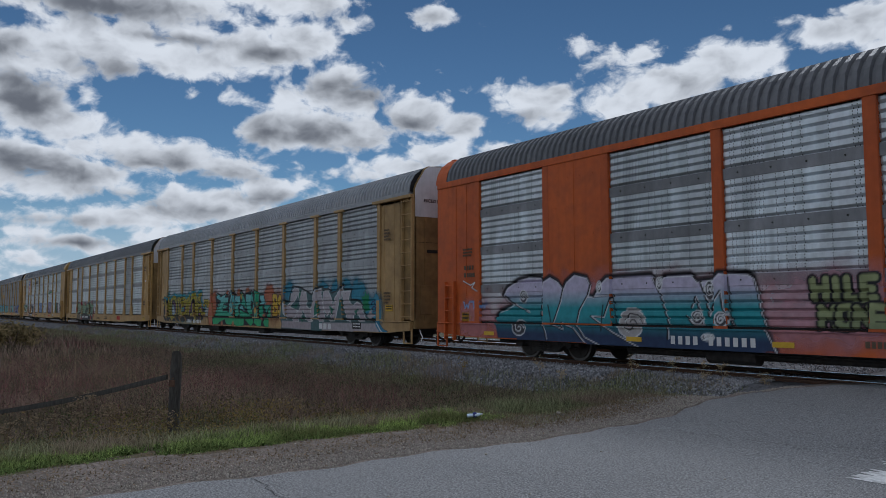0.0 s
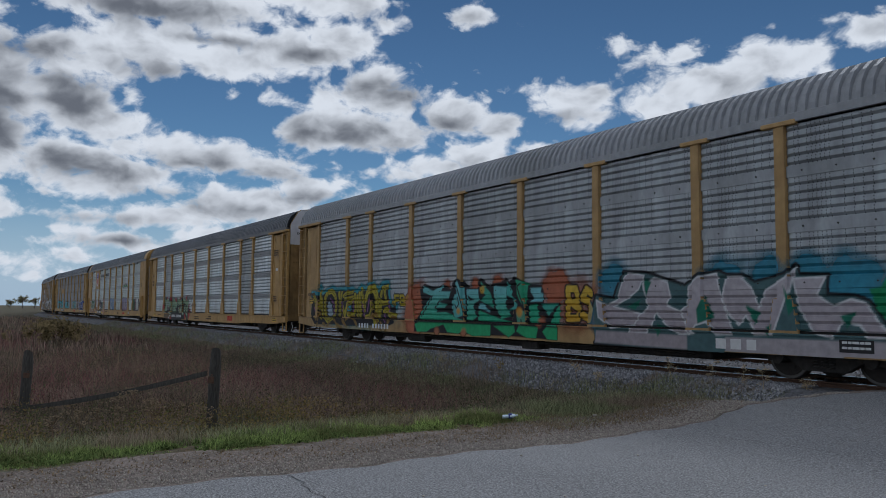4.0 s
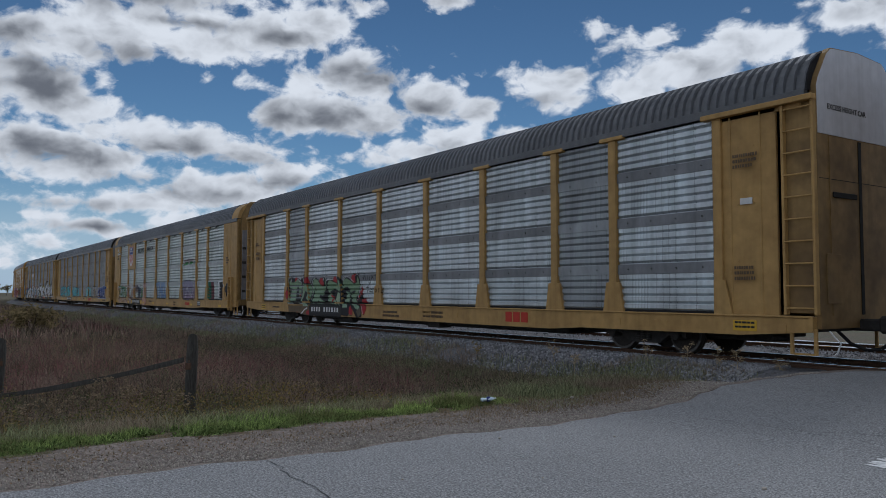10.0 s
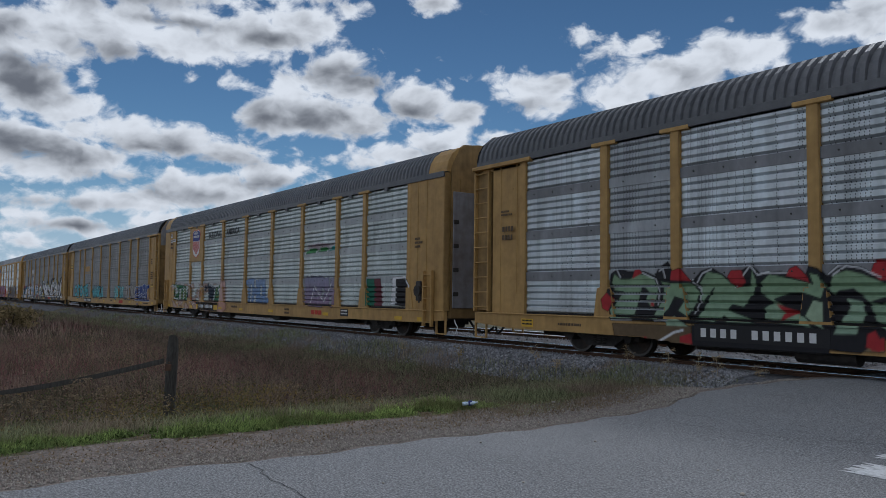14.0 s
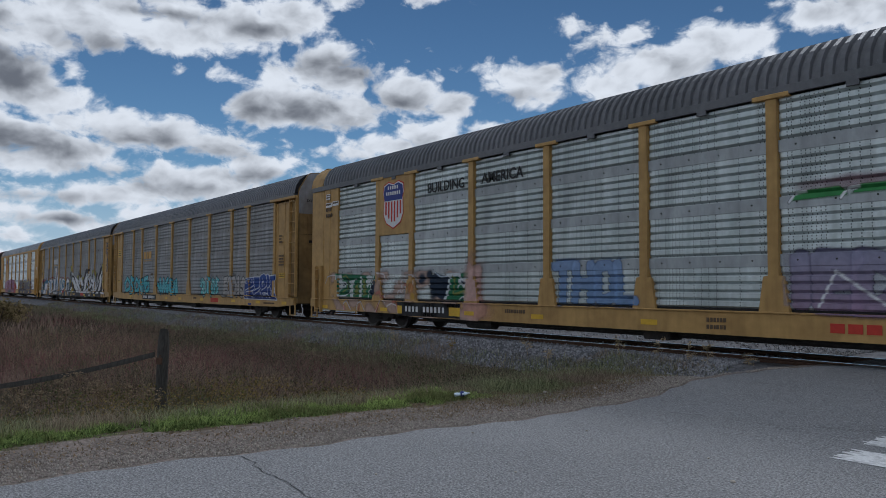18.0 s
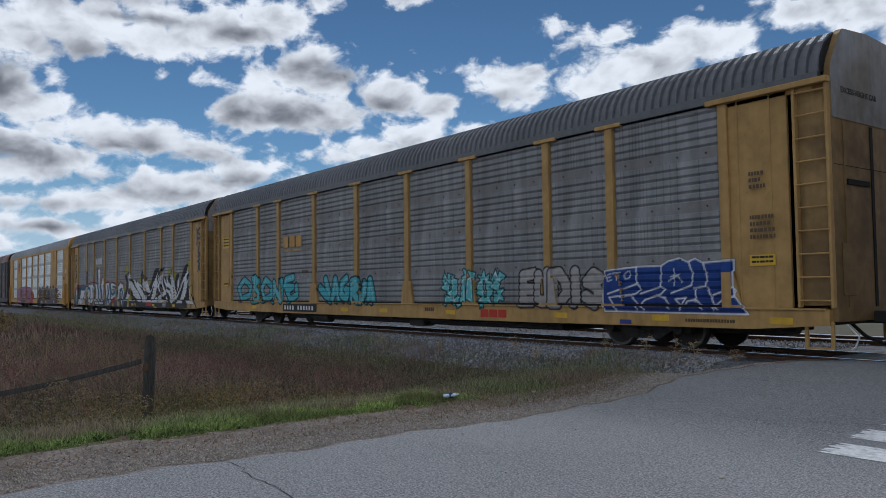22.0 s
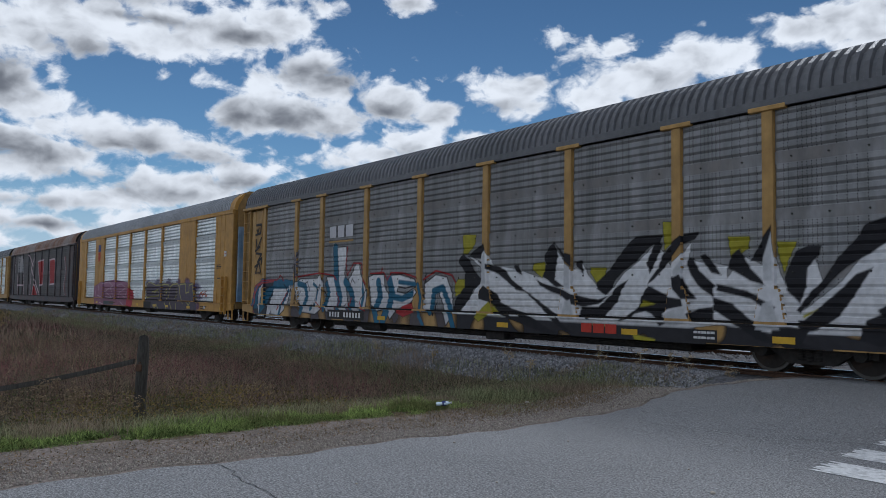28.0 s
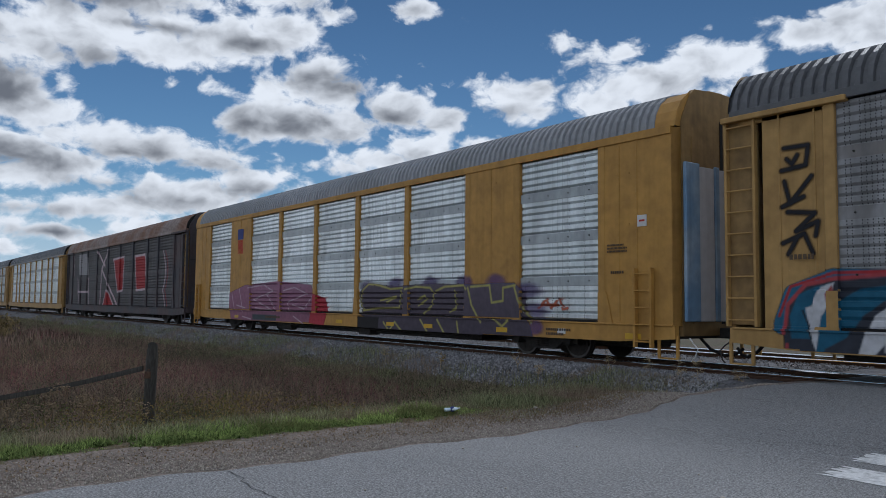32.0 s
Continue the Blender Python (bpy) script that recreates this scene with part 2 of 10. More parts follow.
def perforated(name, color, rough, metal, streak, second, band=False):
    """Galvanised side sheet with runs of dirt and rows of small slots painted dark."""
    m = material(name, color, rough, metal, grain=0.14, scale=9, streak=streak, second=second, second_scale=1.3, vary=0.10,
                 dirt=(0.085, 0.075, 0.065), dirt_amount=0.25, dirt_scale=1.4, stretch=(1, 1, 0.5))
    if band:
        return m
    nt = m.node_tree
    N, link = nt.nodes.new, nt.links.new
    bsdf = nt.nodes["Principled BSDF"]
    sep = N("ShaderNodeSeparateXYZ")
    link(N("ShaderNodeTexCoord").outputs["Object"], sep.inputs[0])

    def math_(op, a, b=0.0, c=0.0):
        n = N("ShaderNodeMath")
        n.operation = op
        for i, v in enumerate((a, b, c)):
            if hasattr(v, "is_linked"):
                link(v, n.inputs[i])
            else:
                n.inputs[i].default_value = v
        return n.outputs[0]

    def slots(pos, pitch, share):
        f = math_("FRACT", math_("MULTIPLY", pos, 1 / pitch))
        return math_("LESS_THAN", f, share)

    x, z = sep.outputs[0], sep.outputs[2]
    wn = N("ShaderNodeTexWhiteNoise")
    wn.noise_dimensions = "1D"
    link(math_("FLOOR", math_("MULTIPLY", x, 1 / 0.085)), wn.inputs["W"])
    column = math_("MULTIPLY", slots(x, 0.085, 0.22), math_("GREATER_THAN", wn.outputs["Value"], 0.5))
    # no openings: the dark inside of each slot is put into the colour
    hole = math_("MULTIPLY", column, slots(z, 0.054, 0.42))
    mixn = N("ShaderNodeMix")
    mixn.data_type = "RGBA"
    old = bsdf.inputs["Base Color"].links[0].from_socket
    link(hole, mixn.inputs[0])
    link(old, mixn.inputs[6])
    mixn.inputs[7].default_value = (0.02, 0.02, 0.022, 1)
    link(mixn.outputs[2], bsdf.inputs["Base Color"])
    return m


RUST = (0.10, 0.045, 0.02)
SOOT = (0.03, 0.028, 0.026)
M = {
    "asphalt": material("asphalt", (0.185, 0.187, 0.194), 0.85, grain=0.8, scale=52, second=(0.158, 0.160, 0.167), second_scale=0.35, bump=0.008, dirt=(0.40, 0.39, 0.38), dirt_amount=0.95, dirt_scale=95, space="World"),
    "gravel": material("gravel_shoulder", (0.192, 0.155, 0.134), 0.95, grain=0.6, scale=26, second=(0.115, 0.092, 0.077), second_scale=2.2, bump=0.02, dirt=(0.28, 0.25, 0.21), dirt_amount=0.6, dirt_scale=45, space="World"),
    "earth": material("field_earth", (0.10, 0.08, 0.055), 0.95, grain=0.4, scale=14, second=(0.085, 0.085, 0.045), second_scale=0.25, bump=0.03, dirt=(0.11, 0.075, 0.045), dirt_amount=0.8, dirt_scale=1.4, space="World"),
    "ballast": material("ballast_stone", (0.175, 0.175, 0.186), 0.9, grain=0.6, scale=22, second=(0.115, 0.115, 0.122), second_scale=2.0, bump=0.05, dirt=(0.09, 0.075, 0.06), dirt_amount=0.6, dirt_scale=1.0, space="World"),
    "stone": material("loose_stone", (0.245, 0.243, 0.252), 0.9, grain=0.25, scale=30, vary=0.55, island=True),
    "pebble": material("shoulder_pebble", (0.31, 0.275, 0.24), 0.9, grain=0.2, scale=40, vary=0.25, island=True),
    "tie": material("tie_wood", (0.07, 0.055, 0.045), 0.9, grain=0.4, scale=12, stretch=(1, 6, 1), vary=0.2),
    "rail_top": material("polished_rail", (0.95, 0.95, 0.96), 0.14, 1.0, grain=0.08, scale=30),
    "rail_side": material("rusty_rail", (0.10, 0.055, 0.035), 0.8, 0.3, grain=0.3, scale=25),
    "steel": material("truck_steel", (0.028, 0.026, 0.025), 0.8, 0.1, grain=0.4, scale=10, dirt=(0.07, 0.055, 0.045), dirt_amount=0.5, dirt_scale=4),
    "wheel": material("wheel_steel", (0.028, 0.023, 0.02), 0.65, 0.3, grain=0.3, scale=12, dirt=RUST, dirt_amount=0.5),
    "tread": material("wheel_tread", (0.10, 0.095, 0.09), 0.5, 0.6),
    "black": material("black_gap", (0.015, 0.015, 0.016), 0.8, grain=0.2, scale=6),
    "wood": material("weathered_wood", (0.06, 0.056, 0.05), 0.9, grain=0.5, scale=16, stretch=(4, 4, 0.5), bump=0.012, dirt=(0.05, 0.045, 0.04), dirt_amount=0.7, dirt_scale=6),
    "white": material("road_paint", (0.72, 0.72, 0.72), 0.7, grain=0.15, scale=60, dirt=(0.2, 0.2, 0.2), dirt_amount=0.7, dirt_scale=14),
    "tar": material("crack_tar", (0.06, 0.06, 0.062), 0.8, grain=0.3, scale=20),
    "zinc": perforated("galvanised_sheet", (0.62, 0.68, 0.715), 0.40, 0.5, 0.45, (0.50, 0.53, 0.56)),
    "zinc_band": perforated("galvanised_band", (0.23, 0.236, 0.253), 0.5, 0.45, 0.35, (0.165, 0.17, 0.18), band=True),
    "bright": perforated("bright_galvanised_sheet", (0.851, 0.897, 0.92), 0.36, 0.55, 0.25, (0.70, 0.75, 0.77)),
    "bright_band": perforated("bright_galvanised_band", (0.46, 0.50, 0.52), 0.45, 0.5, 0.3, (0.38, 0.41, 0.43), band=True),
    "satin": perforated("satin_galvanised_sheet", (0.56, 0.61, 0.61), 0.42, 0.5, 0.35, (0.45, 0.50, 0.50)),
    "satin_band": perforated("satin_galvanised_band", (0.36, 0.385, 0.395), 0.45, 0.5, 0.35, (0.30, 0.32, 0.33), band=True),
    "slate": material("dark_slate_paint", (0.06, 0.06, 0.07), 0.6, grain=0.15, scale=6, streak=0.4, second=(0.085, 0.06, 0.06), second_scale=0.6),
    "grey": perforated("grey_galvanised_sheet", (0.40, 0.43, 0.455), 0.48, 0.4, 0.35, (0.315, 0.335, 0.355)),
    "grey_band": perforated("grey_galvanised_band", (0.37, 0.39, 0.415), 0.5, 0.4, 0.35, (0.27, 0.285, 0.30), band=True),
    "dull": perforated("weathered_sheet", (0.29, 0.295, 0.305), 0.55, 0.3, 0.55, (0.215, 0.22, 0.228)),
    "dull_band": perforated("weathered_band", (0.26, 0.265, 0.275), 0.6, 0.3, 0.5, (0.19, 0.18, 0.175), band=True),
    "maroon": perforated("dark_painted_sheet", (0.075, 0.072, 0.08), 0.6, 0.1, 0.4, (0.055, 0.05, 0.055)),
    "maroon_band": perforated("dark_painted_band", (0.07, 0.066, 0.072), 0.6, 0.1, 0.4, (0.05, 0.045, 0.05), band=True),
    "roof": material("galvanised_roof", (0.125, 0.128, 0.138), 0.5, 0.4, grain=0.15, scale=7, second=(0.10, 0.104, 0.112), second_scale=0.3, streak=0.3, vary=0.08),
    "roof_light": material("pale_galvanised_roof", (0.29, 0.30, 0.32), 0.5, 0.35, grain=0.12, scale=7, second=(0.23, 0.24, 0.25), second_scale=0.3, streak=0.3),
    "roof_rust": material("rusting_roof", (0.30, 0.25, 0.23), 0.7, 0.2, grain=0.2, scale=5, second=(0.22, 0.12, 0.08), second_scale=0.5, streak=0.3),
    "tan": material("tan_yellow_paint", (0.42, 0.262, 0.092), 0.55, grain=0.12, scale=6, streak=0.4, second=(0.375, 0.23, 0.08), second_scale=0.6, dirt=RUST, dirt_amount=0.28, dirt_scale=2.2),
    "beige": material("faded_tan_paint", (0.41, 0.268, 0.116), 0.6, grain=0.10, scale=6, streak=0.35, second=(0.31, 0.20, 0.085), second_scale=0.6, dirt=RUST, dirt_amount=0.3, dirt_scale=2.2),
    "orange": material("orange_paint", (0.50, 0.105, 0.02), 0.55, grain=0.10, scale=6, streak=0.35, second=(0.42, 0.085, 0.02), second_scale=0.5, dirt=(0.13, 0.05, 0.03), dirt_amount=0.4, dirt_scale=2.0),
    "yellow": material("golden_yellow_paint", (0.46, 0.255, 0.06), 0.55, grain=0.10, scale=6, streak=0.3, second=(0.43, 0.24, 0.06), second_scale=0.5, dirt=RUST, dirt_amount=0.35, dirt_scale=2.0),
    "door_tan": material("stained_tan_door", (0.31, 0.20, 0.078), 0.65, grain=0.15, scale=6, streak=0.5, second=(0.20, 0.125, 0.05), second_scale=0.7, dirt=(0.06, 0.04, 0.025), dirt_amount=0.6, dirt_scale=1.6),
    "brown": material("brown_paint", (0.10, 0.06, 0.045), 0.6, grain=0.15, scale=6, streak=0.4, second=(0.14, 0.065, 0.04), second_scale=0.6),
    "white_end": material("white_end_paint", (0.52, 0.52, 0.55), 0.6, grain=0.08, scale=5, streak=0.3),
    "grey_top": material("greyed_end_paint", (0.27, 0.275, 0.29), 0.65, grain=0.12, scale=5, streak=0.5, second=(0.22, 0.20, 0.18), second_scale=0.9, dirt=(0.10, 0.07, 0.05), dirt_amount=0.5, dirt_scale=1.8),
    "pale_door": material("pale_dirty_door", (0.24, 0.24, 0.26), 0.6, grain=0.12, scale=5, streak=0.5, dirt=(0.10, 0.06, 0.04), dirt_amount=0.6, dirt_scale=1.8),
    "blue_end": material("blue_grey_door", (0.16, 0.27, 0.42), 0.6, grain=0.15, scale=5, streak=0.5, second=(0.36, 0.44, 0.53), second_scale=0.8),
    "sign_yellow": material("sign_yellow", (0.58, 0.36, 0.03), 0.5, grain=0.1, scale=12, dirt=RUST, dirt_amount=0.2),
    "sign_black": material("sign_black", (0.02, 0.02, 0.022), 0.6, grain=0.1, scale=12),
    "sign_white": material("sign_white", (0.58, 0.58, 0.58), 0.6, grain=0.08, scale=12),
    "sign_red": material("sign_red", (0.42, 0.04, 0.025), 0.6, grain=0.1, scale=12),
    "sign_blue": material("sign_blue", (0.035, 0.05, 0.20), 0.6, grain=0.1, scale=12),
    "ink": material("stencil_ink", (0.10, 0.07, 0.045), 0.7, grain=0.1, scale=12),
}


# ---- mesh helpers ----
def box(bm, x0, x1, y0, y1, z0, z1, bevel=0.0, mat=0):
    """A block between two corners, its edges rounded by bevel."""
    r = bmesh.ops.create_cube(bm, size=1.0, matrix=Matrix.Translation(((x0 + x1) / 2, (y0 + y1) / 2, (z0 + z1) / 2)) @ Matrix.Diagonal((abs(x1 - x0), abs(y1 - y0), abs(z1 - z0), 1)))
    fs = {f for v in r["verts"] for f in v.link_faces}
    if bevel:
        es = {e for v in r["verts"] for e in v.link_edges}
        b = bmesh.ops.bevel(bm, geom=list(es), offset=bevel, segments=1, affect="EDGES", profile=0.5)
        fs |= set(b["faces"])
    for f in fs:
        if f.is_valid:
            f.material_index = mat
    return bm


def tube(bm, a, b, r, sides=8, mat=0):
    a, b = Vector(a), Vector(b)
    m = Matrix.Translation((a + b) / 2) @ (b - a).to_track_quat("Z", "Y").to_matrix().to_4x4()
    c = bmesh.ops.create_cone(bm, cap_ends=True, segments=sides, radius1=r, radius2=r, depth=(b - a).length, matrix=m)
    for f in {f for v in c["verts"] for f in v.link_faces}:
        f.material_index = mat
    return bm


def prism(bm, pts, y0, y1, mat=0):
    """A plate with the outline pts (x, z), between the planes y0 and y1."""
    a = [bm.verts.new((x, y0, z)) for x, z in pts]
    b = [bm.verts.new((x, y1, z)) for x, z in pts]
    n = len(pts)
    fs = [bm.faces.new(a), bm.faces.new(b[::-1])]
    fs += [bm.faces.new((a[i], b[i], b[(i + 1) % n], a[(i + 1) % n])) for i in range(n)]
    for f in fs:
        f.material_index = mat
    bmesh.ops.recalc_face_normals(bm, faces=fs)
    return bm


def mesh_of(name, bm, mats):
    me = bpy.data.meshes.new(name)
    bm.to_mesh(me)
    bm.free()
    for m in mats if isinstance(mats, (list, tuple)) else [mats]:
        me.materials.append(m)
    return me


def part(name, bm, mats, parent, label="", at=None):
    """Links a bmesh, or a mesh that is there already, as one part under its thing."""
    me = bm if isinstance(bm, bpy.types.Mesh) else mesh_of(name, bm, mats)
    ob = new(name, me)
    ob.parent = parent
    if at is not None:
        ob.matrix_basis = at
    return tagged(ob, label)


def sheet(name, xs, ys, height, mats, pick=None):
    """A sheet of ground over a grid, with the height function's relief."""
    nx, ny = len(xs), len(ys)
    verts = [(x, y, height(x, y)) for y in ys for x in xs]
    faces = [(j * nx + i, j * nx + i + 1, (j + 1) * nx + i + 1, (j + 1) * nx + i) for j in range(ny - 1) for i in range(nx - 1)]
    me = bpy.data.meshes.new(name)
    me.from_pydata(verts, [], faces)
    for m in mats:
        me.materials.append(m)
    if pick:
        for p in me.polygons:
            p.material_index = pick(*p.center[:2])
    for p in me.polygons:
        p.use_smooth = True
    return new(name, me)


# ---- ground ----
def smooth(a, b, x):
    t = min(1, max(0, (x - a) / (b - a)))
    return t * t * (3 - 2 * t)


def road_edge(y):
    """x of the asphalt's edge towards the field."""
    return -7.2 - 0.42 * smooth(7.8, 10.6, y) + 0.8 * smooth(11.2, 14.5, y) + 0.06 * math.sin(y * 2.3) + 0.04 * math.sin(y * 7.1 + 1)


def ground_height(x, y):
    off = abs(y - TRACK)
    rise = 0.25 * (1 - smooth(1.5, 8, off)) if x > -9 else 0.0
    out = road_edge(y) - x
    if out <= 0:
        return rise
    bank = -0.02 * out * (1 - smooth(3, 8, out)) - 0.06 * smooth(3, 8, out) - 0.40 * smooth(1.7, 5.5, out)
    bump = 0.05 * noise.noise((x * 0.35, y * 0.35, 0)) + 0.03 * noise.noise((x * 1.1, y * 1.1, 3))
    field = bank + bump * smooth(0.5, 3, out) + rise * (1 - smooth(0, 3, out))
    field += 0.35 * smooth(30, 120, out)
    # the bank under the tracks
    lift = 1 - smooth(2.0, 4.3, off if y < TRACK else max(0, y - 19.4))
    return field * (1 - lift) + (-0.16 + 0.02 * bump) * lift if x < -7.5 else field


def steps(*spans):
    out = []
    for a, b, n in spans:
        out += [a + (b - a) * i / n for i in range(n)]
    return out + [spans[-1][1]]


XS = steps((-2500, -300, 11), (-300, -80, 22), (-80, -30, 50), (-30, -7, 115), (-7, 10, 34), (10, 60, 10), (60, 2500, 8))
YS = steps((-2500, -60, 8), (-60, -4, 16), (-4, 20, 120), (20, 60, 20), (60, 2500, 10))
ground = sheet("ground", XS, YS, lambda x, y: ground_height(x, y) - (0.05 if x > road_edge(y) + 0.3 and -60 < y < 400 and x < 3.6 else 0.0), [M["earth"], M["gravel"]],
               lambda x, y: 1 if -1.55 - 0.25 * noise.noise((x, y * 0.6, 5)) < x - road_edge(y) else 0)
tagged(ground, "brown autumn field sloping down from a gravel road shoulder", "ground", kind="structure")

ROAD_Y = steps((-60, -4, 14), (-4, 13.75, 90))
ROAD_F = [0, 0.02, 0.06, 0.15, 0.3, 0.5, 0.75, 1]


def road_sheet(name, ys):
    verts, n = [], len(ROAD_F)
    for y in ys:
        e = road_edge(y)
        for f in ROAD_F:
            x = e + (3.4 - e) * f
            z = ground_height(max(x, e + 0.01), y) + 0.012 - (0.04 if f == 0 else 0)
            verts.append((x, y, z))
    faces = [(j * n + i, j * n + i + 1, (j + 1) * n + i + 1, (j + 1) * n + i) for j in range(len(ys) - 1) for i in range(n - 1)]
    me = bpy.data.meshes.new(name)
    me.from_pydata(verts, [], faces)
    me.materials.append(M["asphalt"])
    return tagged(new(name, me), "worn grey asphalt road leading over the railway crossing", "road", kind="structure")


road_sheet("road", ROAD_Y)
for centre in (0.0, 4.98):
    bm = bmesh.new()
    y = TRACK + centre
    for a, b in ((y - 0.66, y - 0.23), (y - 0.215, y + 0.215), (y + 0.23, y + 0.66)):
        box(bm, -7.1, 3.4, a, b, 0.12, RAIL - 0.006, 0.01)
    tagged(new("crossing_panels", mesh_of("crossing_panels", bm, M["asphalt"])), "asphalt infill panels between the rails of the crossing", "crossing", kind="structure")
road_sheet("road_beyond", steps((15.5, 18.2, 8), (18.2, 60, 20)))


# ---- tracks ----
CURVE_AT, CURVE_R = 122.0, 350.0


def track_point(s, y=0.0):
    """A point s metres along the track to the field side, y metres beyond its middle; the way it runs there."""
    if s <= CURVE_AT:
        return Vector((-s, TRACK + y)), 0.0
    a = (s - CURVE_AT) / CURVE_R
    r = CURVE_R - y
    return Vector((-CURVE_AT - r * math.sin(a), TRACK + CURVE_R - r * math.cos(a))), -a


def rail_mesh(name, y, bright):
    prof = [(-0.07, 0.0), (-0.07, 0.012), (-0.012, 0.035), (-0.012, 0.125), (-0.036, 0.149), (-0.032, 0.166), (-0.026, 0.172),
            (0.026, 0.172), (0.032, 0.166), (0.036, 0.149), (0.012, 0.125), (0.012, 0.035), (0.07, 0.012), (0.07, 0.0)]
    ss = steps((-60, CURVE_AT, 20), (CURVE_AT, CURVE_AT + 250, 40))
    verts, faces, n = [], [], len(prof)
    for s in ss:
        for a, z in prof:
            p, _ = track_point(s, y + a)
            verts.append((p.x, p.y, RAIL - 0.172 + z))
    for j in range(len(ss) - 1):
        for i in range(n - 1):
            faces.append((j * n + i, j * n + i + 1, (j + 1) * n + i + 1, (j + 1) * n + i))
    me = bpy.data.meshes.new(name)
    me.from_pydata(verts, [], faces)
    me.materials.append(M["rail_side"])
    me.materials.append(M["rail_top"])
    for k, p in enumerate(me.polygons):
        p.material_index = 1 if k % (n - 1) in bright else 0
    return me


for centre, what in ((0.0, "near"), (4.98, "far")):
    railway = tagged(new("railway_track"), "steel rails on dark wooden ties in grey ballast", "railway track", kind="structure")
    for side in (-0.753, 0.753):
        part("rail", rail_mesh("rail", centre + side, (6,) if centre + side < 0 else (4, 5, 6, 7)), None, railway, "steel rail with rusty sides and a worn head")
    tie = mesh_of("tie", box(bmesh.new(), -0.11, 0.11, -1.3, 1.3, -0.17, 0.0, 0.012), M["tie"])
    for k in range(150):
        s = -8 + k * 0.55
        if -3.2 < -s:
            continue
        p, a = track_point(s, centre)
        part("tie", tie, None, railway, at=pose(p.x, p.y, RAIL - 0.165 + 0.004 * (k % 3), 0, 0, math.degrees(a) + 1.5 * math.sin(k * 2.1)))

ballast_xs = steps((-230, -60, 60), (-60, -7.0, 205))
off_profile = [(-3.35, -0.62), (-2.9, -0.42), (-2.3, -0.16), (-1.75, 0.0), (-1.2, 0.01), (0, -0.01), (1.2, 0.0), (2.2, -0.06), (3.2, 0.0), (4.98, -0.01), (6.3, 0.0), (7.0, -0.15), (8.3, -0.6)]
verts, faces = [], []
for x in ballast_xs:
    for o, z in off_profile:
        p, _ = track_point(-x, o)
        w = noise.noise((x * 0.6, o, 2)) * 0.25 if o < -2 else 0
        verts.append((p.x, p.y + w, RAIL - 0.10 + z + 0.03 * noise.noise((x * 1.5, o * 1.5, 1)) - 0.012))
n = len(off_profile)
faces = [(j * n + i, (j + 1) * n + i, (j + 1) * n + i + 1, j * n + i + 1) for j in range(len(ballast_xs) - 1) for i in range(n - 1)]
me = bpy.data.meshes.new("ballast")
me.from_pydata(verts, [], faces)
me.materials.append(M["ballast"])
tagged(new("ballast", me), "bed of crushed grey stone under the rails", "ballast", kind="structure")


def scatter_stones(name, count, spot, size, mat, label):
    """Loose angular stones, each a squashed octahedron."""
    rng = random.Random(7)
    verts, faces = [], []
    tri = ((0, 2, 4), (2, 1, 4), (1, 3, 4), (3, 0, 4), (2, 0, 5), (1, 2, 5), (3, 1, 5), (0, 3, 5))
    for _ in range(count):
        x, y, z = spot(rng)
        s = size * rng.uniform(0.5, 1.4)
        e = Euler((rng.uniform(0, 6), rng.uniform(0, 6), rng.uniform(0, 6))).to_matrix()
        k = len(verts)
        for v in ((1, 0, 0), (-1, 0, 0), (0, 0.8, 0), (0, -0.8, 0), (0, 0, 0.6), (0, 0, -0.6)):
            w = e @ (Vector(v) * s * rng.uniform(0.7, 1.2))
            verts.append((x + w.x, y + w.y, z + w.z))
        faces += [(k + a, k + b, k + c) for a, b, c in tri]
    me = bpy.data.meshes.new(name)
    me.from_pydata(verts, [], faces)
    me.materials.append(mat)
    return tagged(new(name, me), label, name.replace("_", " "), kind="stuff")


def ballast_height(o):
    for (a, za), (b, zb) in zip(off_profile, off_profile[1:]):
        if a <= o <= b:
            return RAIL - 0.10 + za + (zb - za) * (o - a) / (b - a)
    return -0.5


def ballast_spot(rng):
    x = -8.6 - 45 * rng.random() ** 1.7
    o = rng.uniform(-3.3, -0.85) if rng.random() < 0.8 else rng.uniform(-0.6, 5.5)
    return x, TRACK + o, ballast_height(o)


def shoulder_spot(rng):
    y = rng.uniform(-1, 12.5)
    x = road_edge(y) - abs(rng.gauss(0, 0.55)) + 0.10
    return x, y, ground_height(x, y) + 0.004


scatter_stones("ballast_stones", 30000, ballast_spot, 0.036, M["stone"], "loose crushed grey stones on the ballast slope")
scatter_stones("shoulder_gravel", 13000, shoulder_spot, 0.014, M["pebble"], "loose pale gravel along the asphalt edge")


# ---- the train ----
PITCH = 29.53
POSTS = (-9.35, -7.4, -4.45, -1.49, 1.46, 4.4, 7.36, 9.32)
EDGE = 12.15
FACE, PANEL = -1.53, -1.465
PZ0, PZ1 = 0.90, 4.79
SECTION, RIB, BAND = 0.80, 0.16, 0.23


RECESS = {"zinc": 0.055, "bright": 0.06, "satin": 0.06, "grey": 0.045, "dull": 0.028, "maroon": 0.03}


